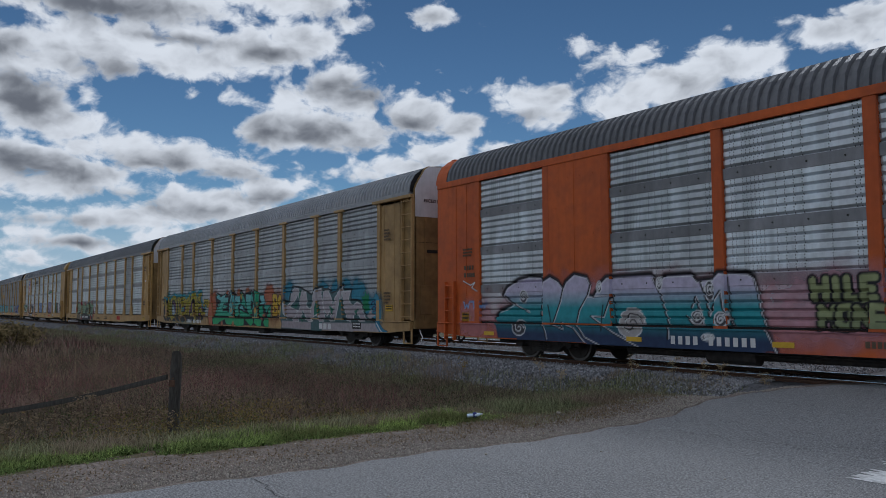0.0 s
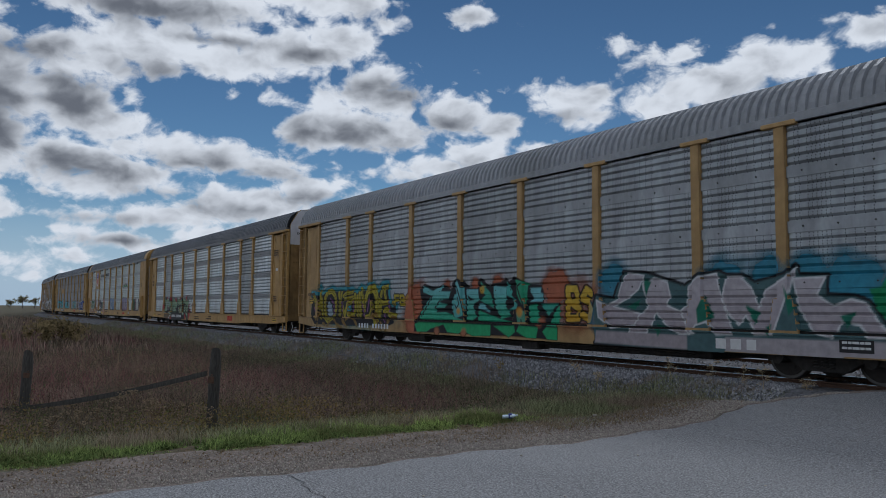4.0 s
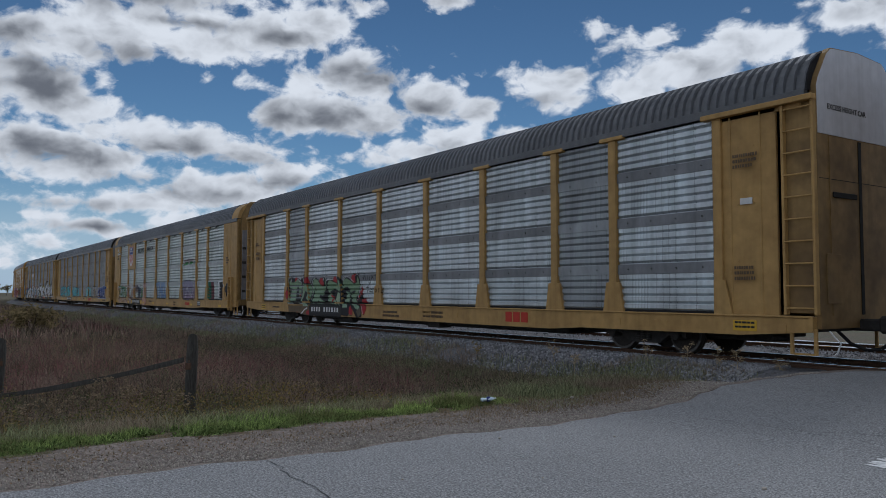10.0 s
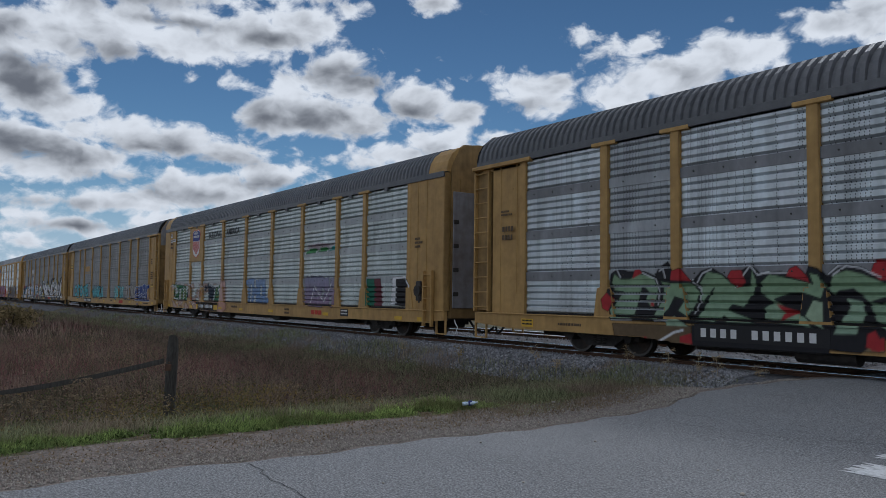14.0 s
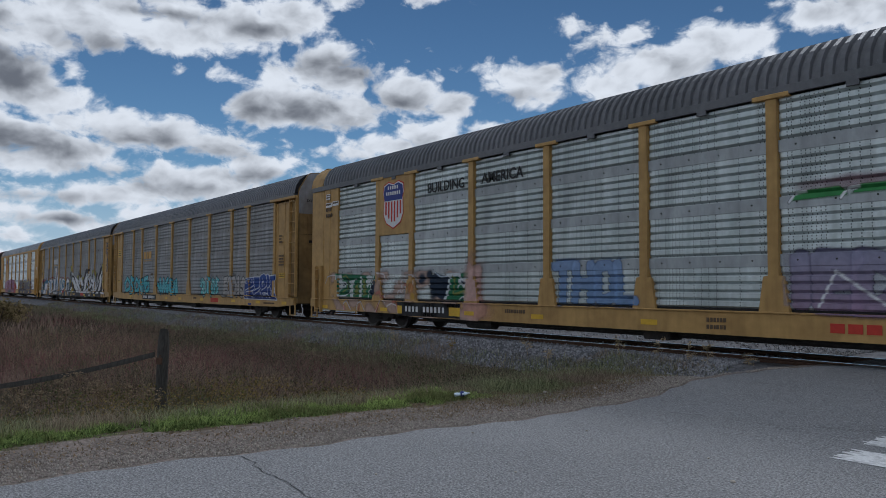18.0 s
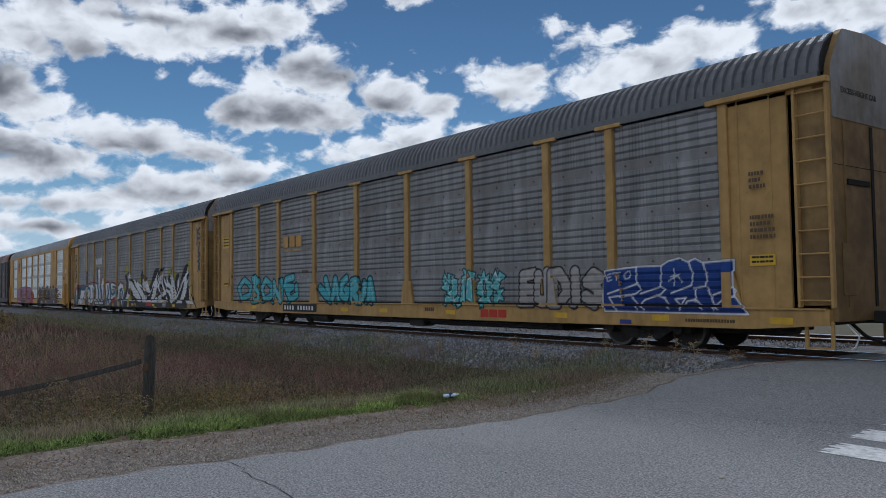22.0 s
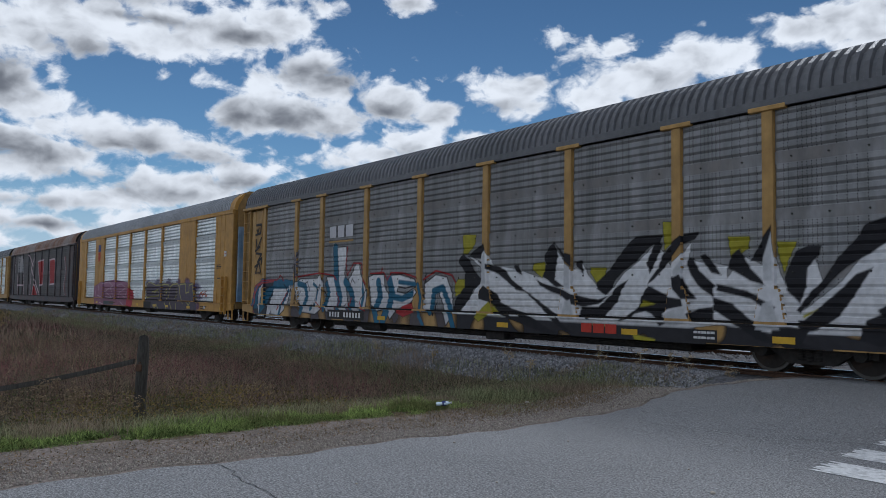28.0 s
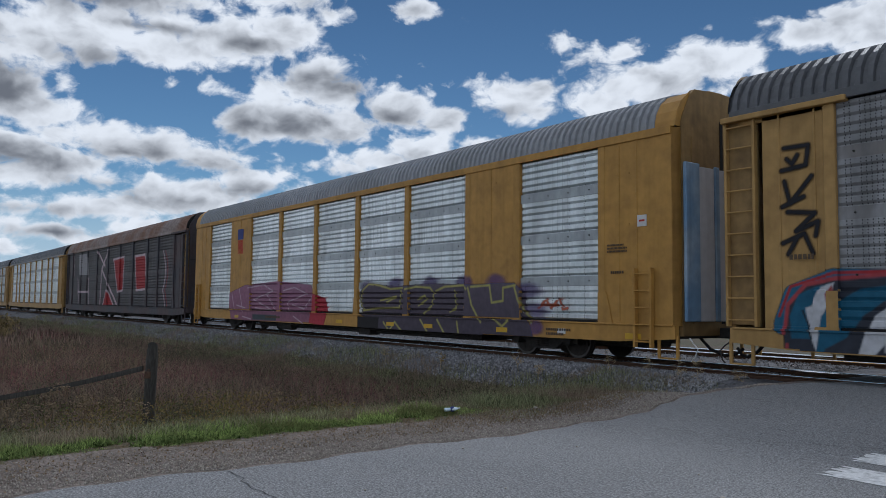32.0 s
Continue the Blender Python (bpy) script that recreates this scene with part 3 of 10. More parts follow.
def panel_levels(style):
    """Heights and depths of the sheet's ribs, from its foot to its top: (z, depth, kind of the face above)."""
    out, z = [], PZ0
    for k in range(4):
        for r in range(5):
            for dz, d in ((0.0, RECESS[style]), (0.016, RECESS[style]), (0.066, 0.0), (0.154, 0.0)):
                out.append((z + r * RIB + dz, d, 0))
        z += SECTION
        if k < 3:
            out += [(z, 0.0, 1), (z + 0.006, -0.012 if style != "dull" else 0.004, 1), (z + BAND - 0.006, -0.012 if style != "dull" else 0.004, 1)]
            z += BAND
    return out + [(PZ1 - 0.035, 0.0, 0)]


def depth_at(z, style="zinc", cache={}):
    lv = cache.setdefault(style, panel_levels(style))
    for (a, da, _), (b, db, _) in zip(lv, lv[1:]):
        if a <= z <= b:
            return da + (db - da) * (z - a) / max(b - a, 1e-6)
    return 0.0


CACHE = {}


def cached(key, make):
    if key not in CACHE:
        CACHE[key] = make()
    return CACHE[key]


def panel_mesh(width, style, z0=PZ0):
    lv = [l for l in panel_levels(style) if l[0] >= z0 - 1e-6]
    if lv[0][0] > z0 + 1e-4:
        lv = [(z0, 0.0, 0)] + lv
    bm = bmesh.new()
    rows = []
    for z, d, kind in lv:
        rows.append([bm.verts.new((x, d, z)) for x in (0.016, 0.06, width - 0.06, width - 0.016)])
        rows[-1][0].co.y += 0.02 * (d < 0.02) * (kind == 0)
        rows[-1][3].co.y += 0.02 * (d < 0.02) * (kind == 0)
    for k in range(len(rows) - 1):
        for i in range(3):
            f = bm.faces.new((rows[k][i], rows[k][i + 1], rows[k + 1][i + 1], rows[k + 1][i]))
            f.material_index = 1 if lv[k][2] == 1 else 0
    for k in range(3):
        z = PZ0 + SECTION * (k + 1) + BAND * (k + 0.5)
        if z < z0:
            continue
        n = max(2, round(width / 0.72))
        for j in range(n):
            x = width * (j + 0.5) / n
            c = bmesh.ops.create_cone(bm, cap_ends=True, segments=6, radius1=0.02, radius2=0.016, depth=0.02, matrix=Matrix.Translation((x, -0.016, z)) @ Matrix.Rotation(radians(90), 4, "X"))
            for f in {f for v in c["verts"] for f in v.link_faces}:
                f.material_index = 2
    # black backing puts the shade of the gaps round the sheet into colour
    back = [bm.verts.new((x, 0.085, z)) for x, z in ((0, z0), (width, z0), (width, PZ1), (0, PZ1))]
    bm.faces.new(back[::-1]).material_index = 3
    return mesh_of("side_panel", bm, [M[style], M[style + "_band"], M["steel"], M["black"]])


def post_mesh(mat, flared):
    bm = bmesh.new()
    if flared:
        prism(bm, [(-0.30, PZ0 - 0.03), (0.30, PZ0 - 0.03), (0.20, PZ0 + 0.62), (0.104, PZ0 + 0.64), (0.104, 4.76), (-0.104, 4.76), (-0.104, PZ0 + 0.64), (-0.20, PZ0 + 0.62)], FACE, PANEL + 0.05)
        box(bm, -0.36, 0.36, FACE - 0.035, PANEL + 0.05, 4.745, 4.835, 0.012)
    else:
        box(bm, -0.115, 0.115, FACE, PANEL + 0.05, PZ0 - 0.03, 4.82, 0.012)
        prism(bm, [(-0.16, PZ0 - 0.02), (0.16, PZ0 - 0.02), (0.11, PZ0 + 0.5), (-0.11, PZ0 + 0.5)], FACE - 0.006, FACE + 0.02)
    return mesh_of("post", bm, M[mat])


def roof_section():
    """Half of the roof's cross section, from the eaves to the ridge: (y, z)."""
    return [(-1.50, 4.90), (-1.49, 5.02), (-1.44, 5.22), (-1.30, 5.45), (-1.06, 5.64), (-0.75, 5.74), (-0.35, 5.80), (0.0, 5.81)]


def roof_mesh(mat, cap_mat, cap, reach):
    half = roof_section()
    arc = half + [(-y, z) for y, z in half[-2::-1]]
    verts, faces, kinds = [], [], []
    xs = []
    a, b = -reach + cap, reach - cap
    count = int((b - a) / 0.205)
    step = (b - a) / count
    for k in range(count):
        x = a + k * step
        xs += [(x, 0.0), (x + step * 0.36, 0.0), (x + step * 0.46, 0.055), (x + step * 0.88, 0.055)]
    xs.append((b, 0.0))
    n = len(arc)
    for x, up in xs:
        for y, z in arc:
            verts.append((x, y * (1 + up * 0.45), z + up))
    faces = [(j * n + i, (j + 1) * n + i, (j + 1) * n + i + 1, j * n + i + 1) for j in range(len(xs) - 1) for i in range(n - 1)]
    kinds = [0] * len(faces)
    for s in (-1, 1):
        xa, xb = (s * reach, s * (reach - cap - 0.02)) if cap else (s * (reach + 0.02), s * (reach - 0.02))
        k = len(verts)
        for x in (xa, xb):
            verts += [(x, y * 1.012, z + 0.03) for y, z in arc]
        for i in range(n - 1):
            faces.append((k + i, k + i + 1, k + n + i + 1, k + n + i) if s > 0 else (k + i, k + n + i, k + n + i + 1, k + i + 1))
        faces.append(tuple(range(k, k + n)) if s < 0 else tuple(range(k + n - 1, k - 1, -1)))
        kinds += [1] * n
    me = bpy.data.meshes.new("roof")
    me.from_pydata(verts, [], faces)
    me.materials.append(M[mat])
    me.materials.append(M[cap_mat])
    for p, kd in zip(me.polygons, kinds):
        p.material_index = kd
    return me


def ladder_mesh(mat, z0, z1, wide, rungs):
    bm = bmesh.new()
    for s in (0, wide):
        box(bm, s - 0.028, s + 0.028, -0.06, 0.05, z0, z1, 0.008)
    for k in range(rungs):
        z = z0 + 0.12 + (z1 - z0 - 0.24) * k / (rungs - 1)
        tube(bm, (0, -0.05, z), (wide, -0.05, z), 0.016, 6)
    return mesh_of("ladder", bm, M[mat])


def truck_mesh():
    bm = bmesh.new()
    for s in (-1, 1):
        y = s * 1.02
        a, b = y - 0.09, y + 0.09
        prism(bm, [(-1.15, 0.34), (-1.15, 0.54), (-0.75, 0.60), (-0.45, 0.66), (0.45, 0.66), (0.75, 0.60), (1.15, 0.54), (1.15, 0.34), (0.72, 0.40), (0.40, 0.20), (-0.40, 0.20), (-0.72, 0.40)], a, b)
        for t in (-0.16, 0.0, 0.16):
            for k in range(5):
                tube(bm, (t, y + s * 0.10, 0.27 + k * 0.05), (t, y + s * 0.10, 0.292 + k * 0.05), 0.06, 8)
        for t in (-0.89, 0.89):
            tube(bm, (t, y - 0.1 * s, 0.42), (t, y + 0.17 * s, 0.42), 0.12, 12)
            box(bm, t - 0.17, t + 0.17, y - 0.1, y + 0.1, 0.40, 0.60, 0.02)
    box(bm, -0.2, 0.2, -1.1, 1.1, 0.42, 0.62, 0.03)
    return mesh_of("truck_frame", bm, M["steel"])


def wheelset_mesh():
    bm = bmesh.new()
    for s in (-1, 1):
        y = s * 0.755
        for y0, y1, r, m in ((y - 0.06, y + 0.06, 0.419, 1), (y - s * 0.075 - 0.012, y - s * 0.075 + 0.012, 0.447, 0), (y + s * 0.03, y + s * 0.075, 0.36, 0), (y + s * 0.04, y + s * 0.12, 0.10, 0)):
            tube(bm, (0, y0, 0), (0, y1, 0), r, 28, m)
        for k in range(4):
            a = k * math.pi / 2
            tube(bm, (0.23 * math.cos(a), y + s * 0.06, 0.23 * math.sin(a)), (0.23 * math.cos(a), y + s * 0.083, 0.23 * math.sin(a)), 0.05, 8)
    tube(bm, (0, -0.8, 0), (0, 0.8, 0), 0.085, 10)
    return mesh_of("wheelset", bm, [M["wheel"], M["tread"]])


def text_mesh(words, size, mat):
    cu = bpy.data.curves.new("lettering", "FONT")
    cu.body, cu.size, cu.extrude, cu.align_x = words, size, 0.0015, "CENTER"
    cu.offset = 0.018 * size
    ob = bpy.data.objects.new("lettering", cu)
    me = bpy.data.meshes.new_from_object(ob)
    bpy.data.objects.remove(ob)
    me.materials.append(M[mat])
    return me


UPRIGHT = Matrix.Rotation(radians(90), 4, "X")
WHEELS = []


def bars(bm, x, z, widths, h, y, gap=0.35):
    """A line of unreadable stencilling: one short bar for each sign."""
    for w in widths:
        box(bm, x, x + w, y, y + 0.003, z, z + h)
        x += w + h * gap


def stencils(car, spots, mat="ink"):
    """Small lines of stencil: (x, z, number of lines, width, line height)."""
    bm = bmesh.new()
    rng = random.Random(3)
    for x, z, lines, w, h in spots:
        for k in range(lines):
            left, at = w * rng.uniform(0.7, 1.0), x
            while left > 0:
                c = h * rng.uniform(0.45, 0.8)
                box(bm, at, at + c, FACE - 0.012, FACE - 0.006, z - k * h * 1.7, z - k * h * 1.7 + h)
                at += c * 1.45
                left -= c * 1.45
    tagged(part("stencil", bm, M[mat], car, "lines of small stencilled marking"), kind="stuff")


def plate(car, name, x, z, w, h, mat, y=FACE - 0.012, label="", lines=0, ink="sign_black"):
    p = part(name, box(bmesh.new(), x - w / 2, x + w / 2, y, y + 0.012, z - h / 2, z + h / 2), M[mat], car, label)
    if lines:
        bm = bmesh.new()
        for k in range(lines):
            zz = z + h / 2 - h * (k + 0.75) / (lines + 0.4)
            at = x - w * 0.42
            for c in (0.16, 0.1, 0.2, 0.12, 0.16):
                box(bm, at, at + c * w, y - 0.003, y, zz, zz + h * 0.38 / lines)
                at += (c + 0.025) * w
        part("marking", bm, M[ink], p)
    return p


def fleet_mark(car, x, z, w, h, mat="sign_white", back=None, y=FACE - 0.010):
    """The car's registration, as plain bars of its size."""
    if back:
        part("number_panel", box(bmesh.new(), x - w * 0.56, x + w * 0.56, y + 0.002, y + 0.010, z - h * 0.45, z + h * 1.45), M[back], car, "black painted number panel")
    bm = bmesh.new()
    at, u = x - w / 2, w / 12.2
    for k in range(10):
        if k == 4:
            at += u * 1.1
        bars(bm, at, z, (u * 0.62,), h, y)
        at += u * 1.11
    tagged(part("fleet_number", bm, M[mat], car, "row of painted number bars"), kind="stuff")


def autorack(i, spec):
    """One covered car carrier with its sheets, posts, roof, ends, ladders, trucks and wheels."""
    car = new("autorack_car")
    tagged(car, spec["label"], "rail car", "cars of the train")
    paint, style, flared = spec["paint"], spec["sheet"], spec["flared"]
    pm = M[paint]
    # underframe
    bm = bmesh.new()
    for s in (-1, 1):
        y0, y1 = sorted((s * 1.53, s * 1.40))
        zlow = spec.get("low", 0.47)
        prism(bm, [(-14.05, 0.60), (-12.6, 0.50), (-8.3, 0.48), (-7.2, zlow), (7.2, zlow), (8.3, 0.48), (12.6, 0.50), (14.05, 0.60), (14.05, 0.87), (-14.05, 0.87)], y0, y1)
        y0, y1 = sorted((s * 1.56, s * 1.39))
        box(bm, -14.0, 14.0, y0, y1, 0.85, 0.885, 0.008)
    part("side_sill", bm, M[spec.get("sill", paint)], car)
    bm = bmesh.new()
    box(bm, -14.0, 14.0, -1.39, 1.39, 0.60, 0.80)
    box(bm, -12.8, 12.8, -0.35, 0.35, 0.42, 0.60, 0.02)
    for x in (-5.5, -2.6, 0.4, 3.3, 6.0):
        box(bm, x - 0.06, x + 0.06, -1.39, 1.39, 0.42, 0.60)
    tube(bm, (-5.0, -1.1, 0.34), (-3.9, -1.1, 0.34), 0.16, 12)
    box(bm, 1.2, 1.9, -1.25, -0.8, 0.22, 0.44, 0.03)
    tube(bm, (-7, -1.2, 0.40), (7, -1.2, 0.40), 0.02, 6)
    # wide low boxes added to block the light that shows under the car
    box(bm, -7.3, 7.3, -1.0, 1.0, 0.27, 0.60, 0.04)
    box(bm, -12.5, 12.5, -0.45, 0.45, 0.32, 0.60, 0.04)
    part("underframe", bm, M["steel"], car, "dark dirty steel underframe")
    # side sheets and posts
    marks = (-EDGE, *POSTS, EDGE)
    pw = 0.094 if flared else 0.10
    pmesh = cached(("post", paint, flared), lambda: post_mesh(paint, flared))
    for k, (a, b) in enumerate(zip(marks, marks[1:])):
        solid = k in spec.get("solid", ())
        half = k in spec.get("half", ())
        w = round(b - a - 2 * pw, 3)
        if solid or half:
            bm = bmesh.new()
            z0 = PZ0 if solid else 2.95
            box(bm, a + pw, b - pw, FACE + 0.006, PANEL + 0.04, z0, 4.81, 0.004)
            mid = (a + b) / 2
            if solid:
                box(bm, mid - 0.012, mid + 0.012, FACE - 0.004, FACE + 0.02, PZ0, 4.79)
                for x in (a + 0.35, mid - 0.2, mid + 0.2, b - 0.35):
                    for z in (2.3, 3.0, 3.7, 4.4):
                        tube(bm, (x, FACE - 0.006, z), (x, FACE + 0.02, z), 0.018, 6)
            part("plain_plate", bm, pm, car, "plain painted steel plate with rivets")
        if not solid:
            kind = spec.get("mixed", {}).get(k, style)
            if half:
                bm0 = cached(("panel", w, kind, "half"), lambda: clipped(panel_mesh(w, kind), 2.94))
            else:
                bm0 = cached(("panel", w, kind), lambda: panel_mesh(w, kind))
            part("side_panel", bm0, None, car, at=Matrix.Translation((a + pw, PANEL, 0)))
        part("side_panel", cached(("panel", w, style), lambda: panel_mesh(w, style)), None, car, at=pose(b - pw, -PANEL, 0, 0, 0, 180))
    for x in POSTS:
        part("post", pmesh, None, car, at=Matrix.Translation((x, 0, 0)))
        part("post", pmesh, None, car, at=pose(x, 0, 0, 0, 0, 180))
    # foot and head rails of the sheets; the foot rail is black, as a dark slot
    for name, z0, z1, mat in (("foot_rail", 0.885, 0.93, "black"), ("head_rail", 4.785, 4.955, spec.get("fascia", "roof"))):
        bm = bmesh.new()
        for s in (-1, 1):
            y0, y1 = sorted((s * (1.548 if name == "head_rail" else 1.455), s * 1.40))
            far = 14.0 if name == "head_rail" else 12.3
            box(bm, -far, far, y0, y1, z0, z1, 0.006)
        if name == "head_rail" and spec.get("clips"):
            for k in range(len(marks) - 1):
                x = (marks[k] + marks[k + 1]) / 2
                box(bm, x - 0.11, x + 0.11, FACE - 0.02, FACE + 0.03, 4.69, 4.88, 0.01)
        part(name, bm, M[mat], car)
    reach = 14.1 if spec.get("wide_end") else 14.02
    part("roof", cached(("roof", spec["roof"], spec.get("cap_mat", "black"), spec.get("cap", 0), reach), lambda: roof_mesh(spec["roof"], spec.get("cap_mat", "black"), spec.get("cap", 0), reach)), None, car, "ridged galvanised steel roof")
    # ends
    wide = spec.get("wide_end", False)
    for s in (-1, 1):
        for sy in (-1, 1):
            bm = bmesh.new()
            out = 1.515 if wide else 1.47
            y0, y1 = sorted((sy * out, sy * 1.40))
            far = 14.0 if wide else 13.38
            box(bm, min(s * 12.05, s * far), max(s * 12.05, s * far), y0, y1, 0.87, 4.91 if wide else 4.83, 0.01)
            y2, y3 = sorted((sy * 1.53, sy * 1.44))
            box(bm, min(s * 12.02, s * 12.22), max(s * 12.02, s * 12.22), y2, y3, 0.87, 4.82, 0.012)
            for x in (12.62, 13.1) if wide else (12.4, 13.05):
                y2, y3 = sorted((sy * (out + 0.014), sy * 1.44))
                box(bm, s * x - 0.02, s * x + 0.02, y2, y3, 0.9, 4.8, 0.006)
            prism(bm, [(s * 12.02, 0.87), (s * 12.44, 0.87), (s * 12.27, 1.55), (s * 12.02, 1.55)], sy * 1.54, sy * 1.50)
            for z in (1.9, 3.0, 4.1):
                for x in (12.55, 12.9):
                    tube(bm, (s * x, sy * (out + 0.012), z), (s * x, sy * (out - 0.02), z), 0.02, 6)
            part("end_plate", bm, pm, car, "painted steel plate at the car's end")
            if wide:
                # rounded corner
                bm = bmesh.new()
                arc = [(13.98 + 0.14 * math.sin(a), 1.375 + 0.14 * math.cos(a)) for a in [k * math.pi / 2 / 6 for k in range(7)]]
                rows = [[bm.verts.new((s * x, sy * y, z)) for x, y in arc] for z in (0.87, 4.90)]
                for k in range(6):
                    bm.faces.new((rows[0][k], rows[0][k + 1], rows[1][k + 1], rows[1][k]))
                bmesh.ops.solidify(bm, geom=bm.faces[:], thickness=0.03)
                part("corner_plate", bm, pm, car)
        # end wall with its doors
        bm = bmesh.new()
        endx = 14.13 if wide else 14.14
        side = 1.36 if wide else 1.40
        sec = [(-side, 0.66), (-side, 5.02), (-side + 0.06, 5.18), (-1.04, 5.66), (-0.90, 5.77), (0.0, 5.83)]
        ring = sec + [(-y, z) for y, z in sec[-2::-1]]
        a, b = s * (endx - 0.12), s * endx
        va = [bm.verts.new((a, y, z)) for y, z in ring]
        vb = [bm.verts.new((b, y, z)) for y, z in ring]
        fs = [bm.faces.new(va), bm.faces.new(vb[::-1])] + [bm.faces.new((va[j], va[(j + 1) % len(ring)], vb[(j + 1) % len(ring)], vb[j])) for j in range(len(ring))]
        bmesh.ops.recalc_face_normals(bm, faces=bm.faces)
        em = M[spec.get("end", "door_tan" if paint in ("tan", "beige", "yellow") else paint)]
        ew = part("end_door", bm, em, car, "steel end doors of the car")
        white = spec.get("white_top") and s > 0
        for y in (-1.02, 1.02):
            part("door_rib", box(bmesh.new(), min(b, b + s * 0.014), max(b, b + s * 0.014), y - 0.02, y + 0.02, 0.9, 4.12 if white else 4.75), em, ew)
        part("door_gap", box(bmesh.new(), min(b, b + s * 0.004), max(b, b + s * 0.012), -0.05, 0.05, 0.9, 4.12 if white else 5.2), M["black"], ew)
        if not (spec.get("blue_end") and s > 0):
            part("lock_bar", box(bmesh.new(), min(b, b + s * 0.03), max(b, b + s * 0.03), -0.95, -0.15, 3.02, 3.12, 0.008), M["black"], ew, "dark steel bar across the doors")
            part("hatch", box(bmesh.new(), min(b, b + s * 0.02), max(b, b + s * 0.02), -side + 0.2, -side + 0.65, 1.1, 2.0, 0.008), em, ew)
            part("seam", box(bmesh.new(), min(b, b + s * 0.004), max(b, b + s * 0.004), -side + 0.04, side - 0.04, 3.34, 3.352), M["black"], ew)
        if white:
            bm = bmesh.new()
            top = [(-side + 0.01, 4.15)] + [(y, z - 0.02) for y, z in sec[1:]]
            top = top + [(-y, z) for y, z in top[-2::-1]]
            va = [bm.verts.new((endx + 0.002, y, z)) for y, z in top]
            vb = [bm.verts.new((endx + 0.014, y, z)) for y, z in top]
            bm.faces.new(vb)
            for j in range(len(top)):
                bm.faces.new((va[j], va[(j + 1) % len(top)], vb[(j + 1) % len(top)], vb[j]))
            bmesh.ops.recalc_face_normals(bm, faces=bm.faces)
            part("white_band", bm, M[spec["white_top"]], ew, "pale painted top of the end doors")
            part("lettering", text_mesh("EXCESS HEIGHT CAR", 0.14, "sign_black"), None, ew, "black stencilled words", at=Matrix.Translation((endx + 0.018, -0.42, 4.62)) @ Matrix.Rotation(radians(90), 4, "Z") @ UPRIGHT)
        if spec.get("blue_end") and s > 0:
            for y0, y1, deep in ((-1.34, -0.86, 0.08), (-0.30, -0.14, 0.06)):
                part("door_edge", box(bmesh.new(), endx, endx + deep, y0, y1, 0.95, 4.2, 0.02), M["blue_end"], ew, "blue-grey worn door edge")
            part("door_leaf", box(bmesh.new(), endx, endx + 0.04, -0.86, -0.32, 0.95, 4.15, 0.01), M["white_end"], ew, "pale door leaf")
            part("door_leaf", box(bmesh.new(), endx, endx + 0.03, -0.14, 0.9, 0.95, 4.15, 0.01), M["white_end"], ew, "pale door leaf")
        if spec.get("white_door") and s > 0:
            part("door_leaf", box(bmesh.new(), endx, endx + 0.04, -1.3, -0.35, 0.95, 4.35, 0.01), M["pale_door"], ew, "pale grey door leaf")
            for z in (1.3, 2.0, 2.7, 3.4):
                part("hinge", box(bmesh.new(), endx + 0.04, endx + 0.075, -1.3, -1.12, z, z + 0.12, 0.01), M["steel"], ew)
        # buffer gear
        bm = bmesh.new()
        box(bm, min(s * 13.6, s * 14.74), max(s * 13.6, s * 14.74), -0.13, 0.13, 0.60, 0.82, 0.03)
        box(bm, min(s * 14.5, s * 14.76), max(s * 14.5, s * 14.76), -0.2, 0.2, 0.56, 0.88, 0.05)
        part("coupler", bm, M["steel"], car, "dark cast steel coupler")
        bm = bmesh.new()
        pts = [(13.9, -0.5, 0.62), (14.15, -0.48, 0.38), (14.4, -0.4, 0.27), (14.6, -0.3, 0.3), (14.74, -0.22, 0.42)]
        for p, q in zip(pts, pts[1:]):
            tube(bm, (s * p[0], p[1], p[2]), (s * q[0], q[1], q[2]), 0.032, 8)
        part("brake_hose", bm, M["black"], car, "black rubber brake hose")
        bm = bmesh.new()
        pts = [(14.2, -1.25, 0.62), (14.32, -1.3, 0.52), (14.42, -1.3, 0.42), (14.36, -1.32, 0.24), (14.3, -1.32, 0.2)]
        for p, q in zip(pts, pts[1:]):
            tube(bm, (s * p[0], p[1], p[2]), (s * q[0], q[1], q[2]), 0.014, 6)
        part("uncoupling_lever", bm, M["sign_white"] if s > 0 else M["steel"], car)
        # stirrup steps
        x0 = s * 13.62
        for sy in (-1, 1):
            bm = bmesh.new()
            for d in (0.0, 0.45):
                box(bm, x0 + s * d - 0.03, x0 + s * d + 0.03, sy * 1.47 - 0.02, sy * 1.47 + 0.02, 0.20, 0.66)
            box(bm, min(x0, x0 + s * 0.45), max(x0, x0 + s * 0.45), sy * 1.47 - 0.03, sy * 1.47 + 0.03, 0.19, 0.225)
            part("step", bm, pm, car)
        # ladder
        if wide:
            lm = cached(("ladder", paint, 0), lambda: ladder_mesh(paint, 0.40, 2.05, 0.42, 5))
            part("ladder", lm, None, car, "short steel ladder", at=Matrix.Translation((13.1 if s > 0 else -13.52, -1.58, 0)))
        else:
            x0, x1 = sorted((s * 13.50, s * 14.14))
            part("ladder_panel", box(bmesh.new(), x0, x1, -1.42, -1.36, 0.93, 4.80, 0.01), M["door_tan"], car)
            lm = cached(("ladder", paint, 1), lambda: ladder_mesh(paint, 0.90, 4.76, 0.58, 10))
            part("ladder", lm, None, car, "steel ladder with thin round rungs", at=Matrix.Translation((x0 + 0.03, -1.47, 0)))
            bm = bmesh.new()
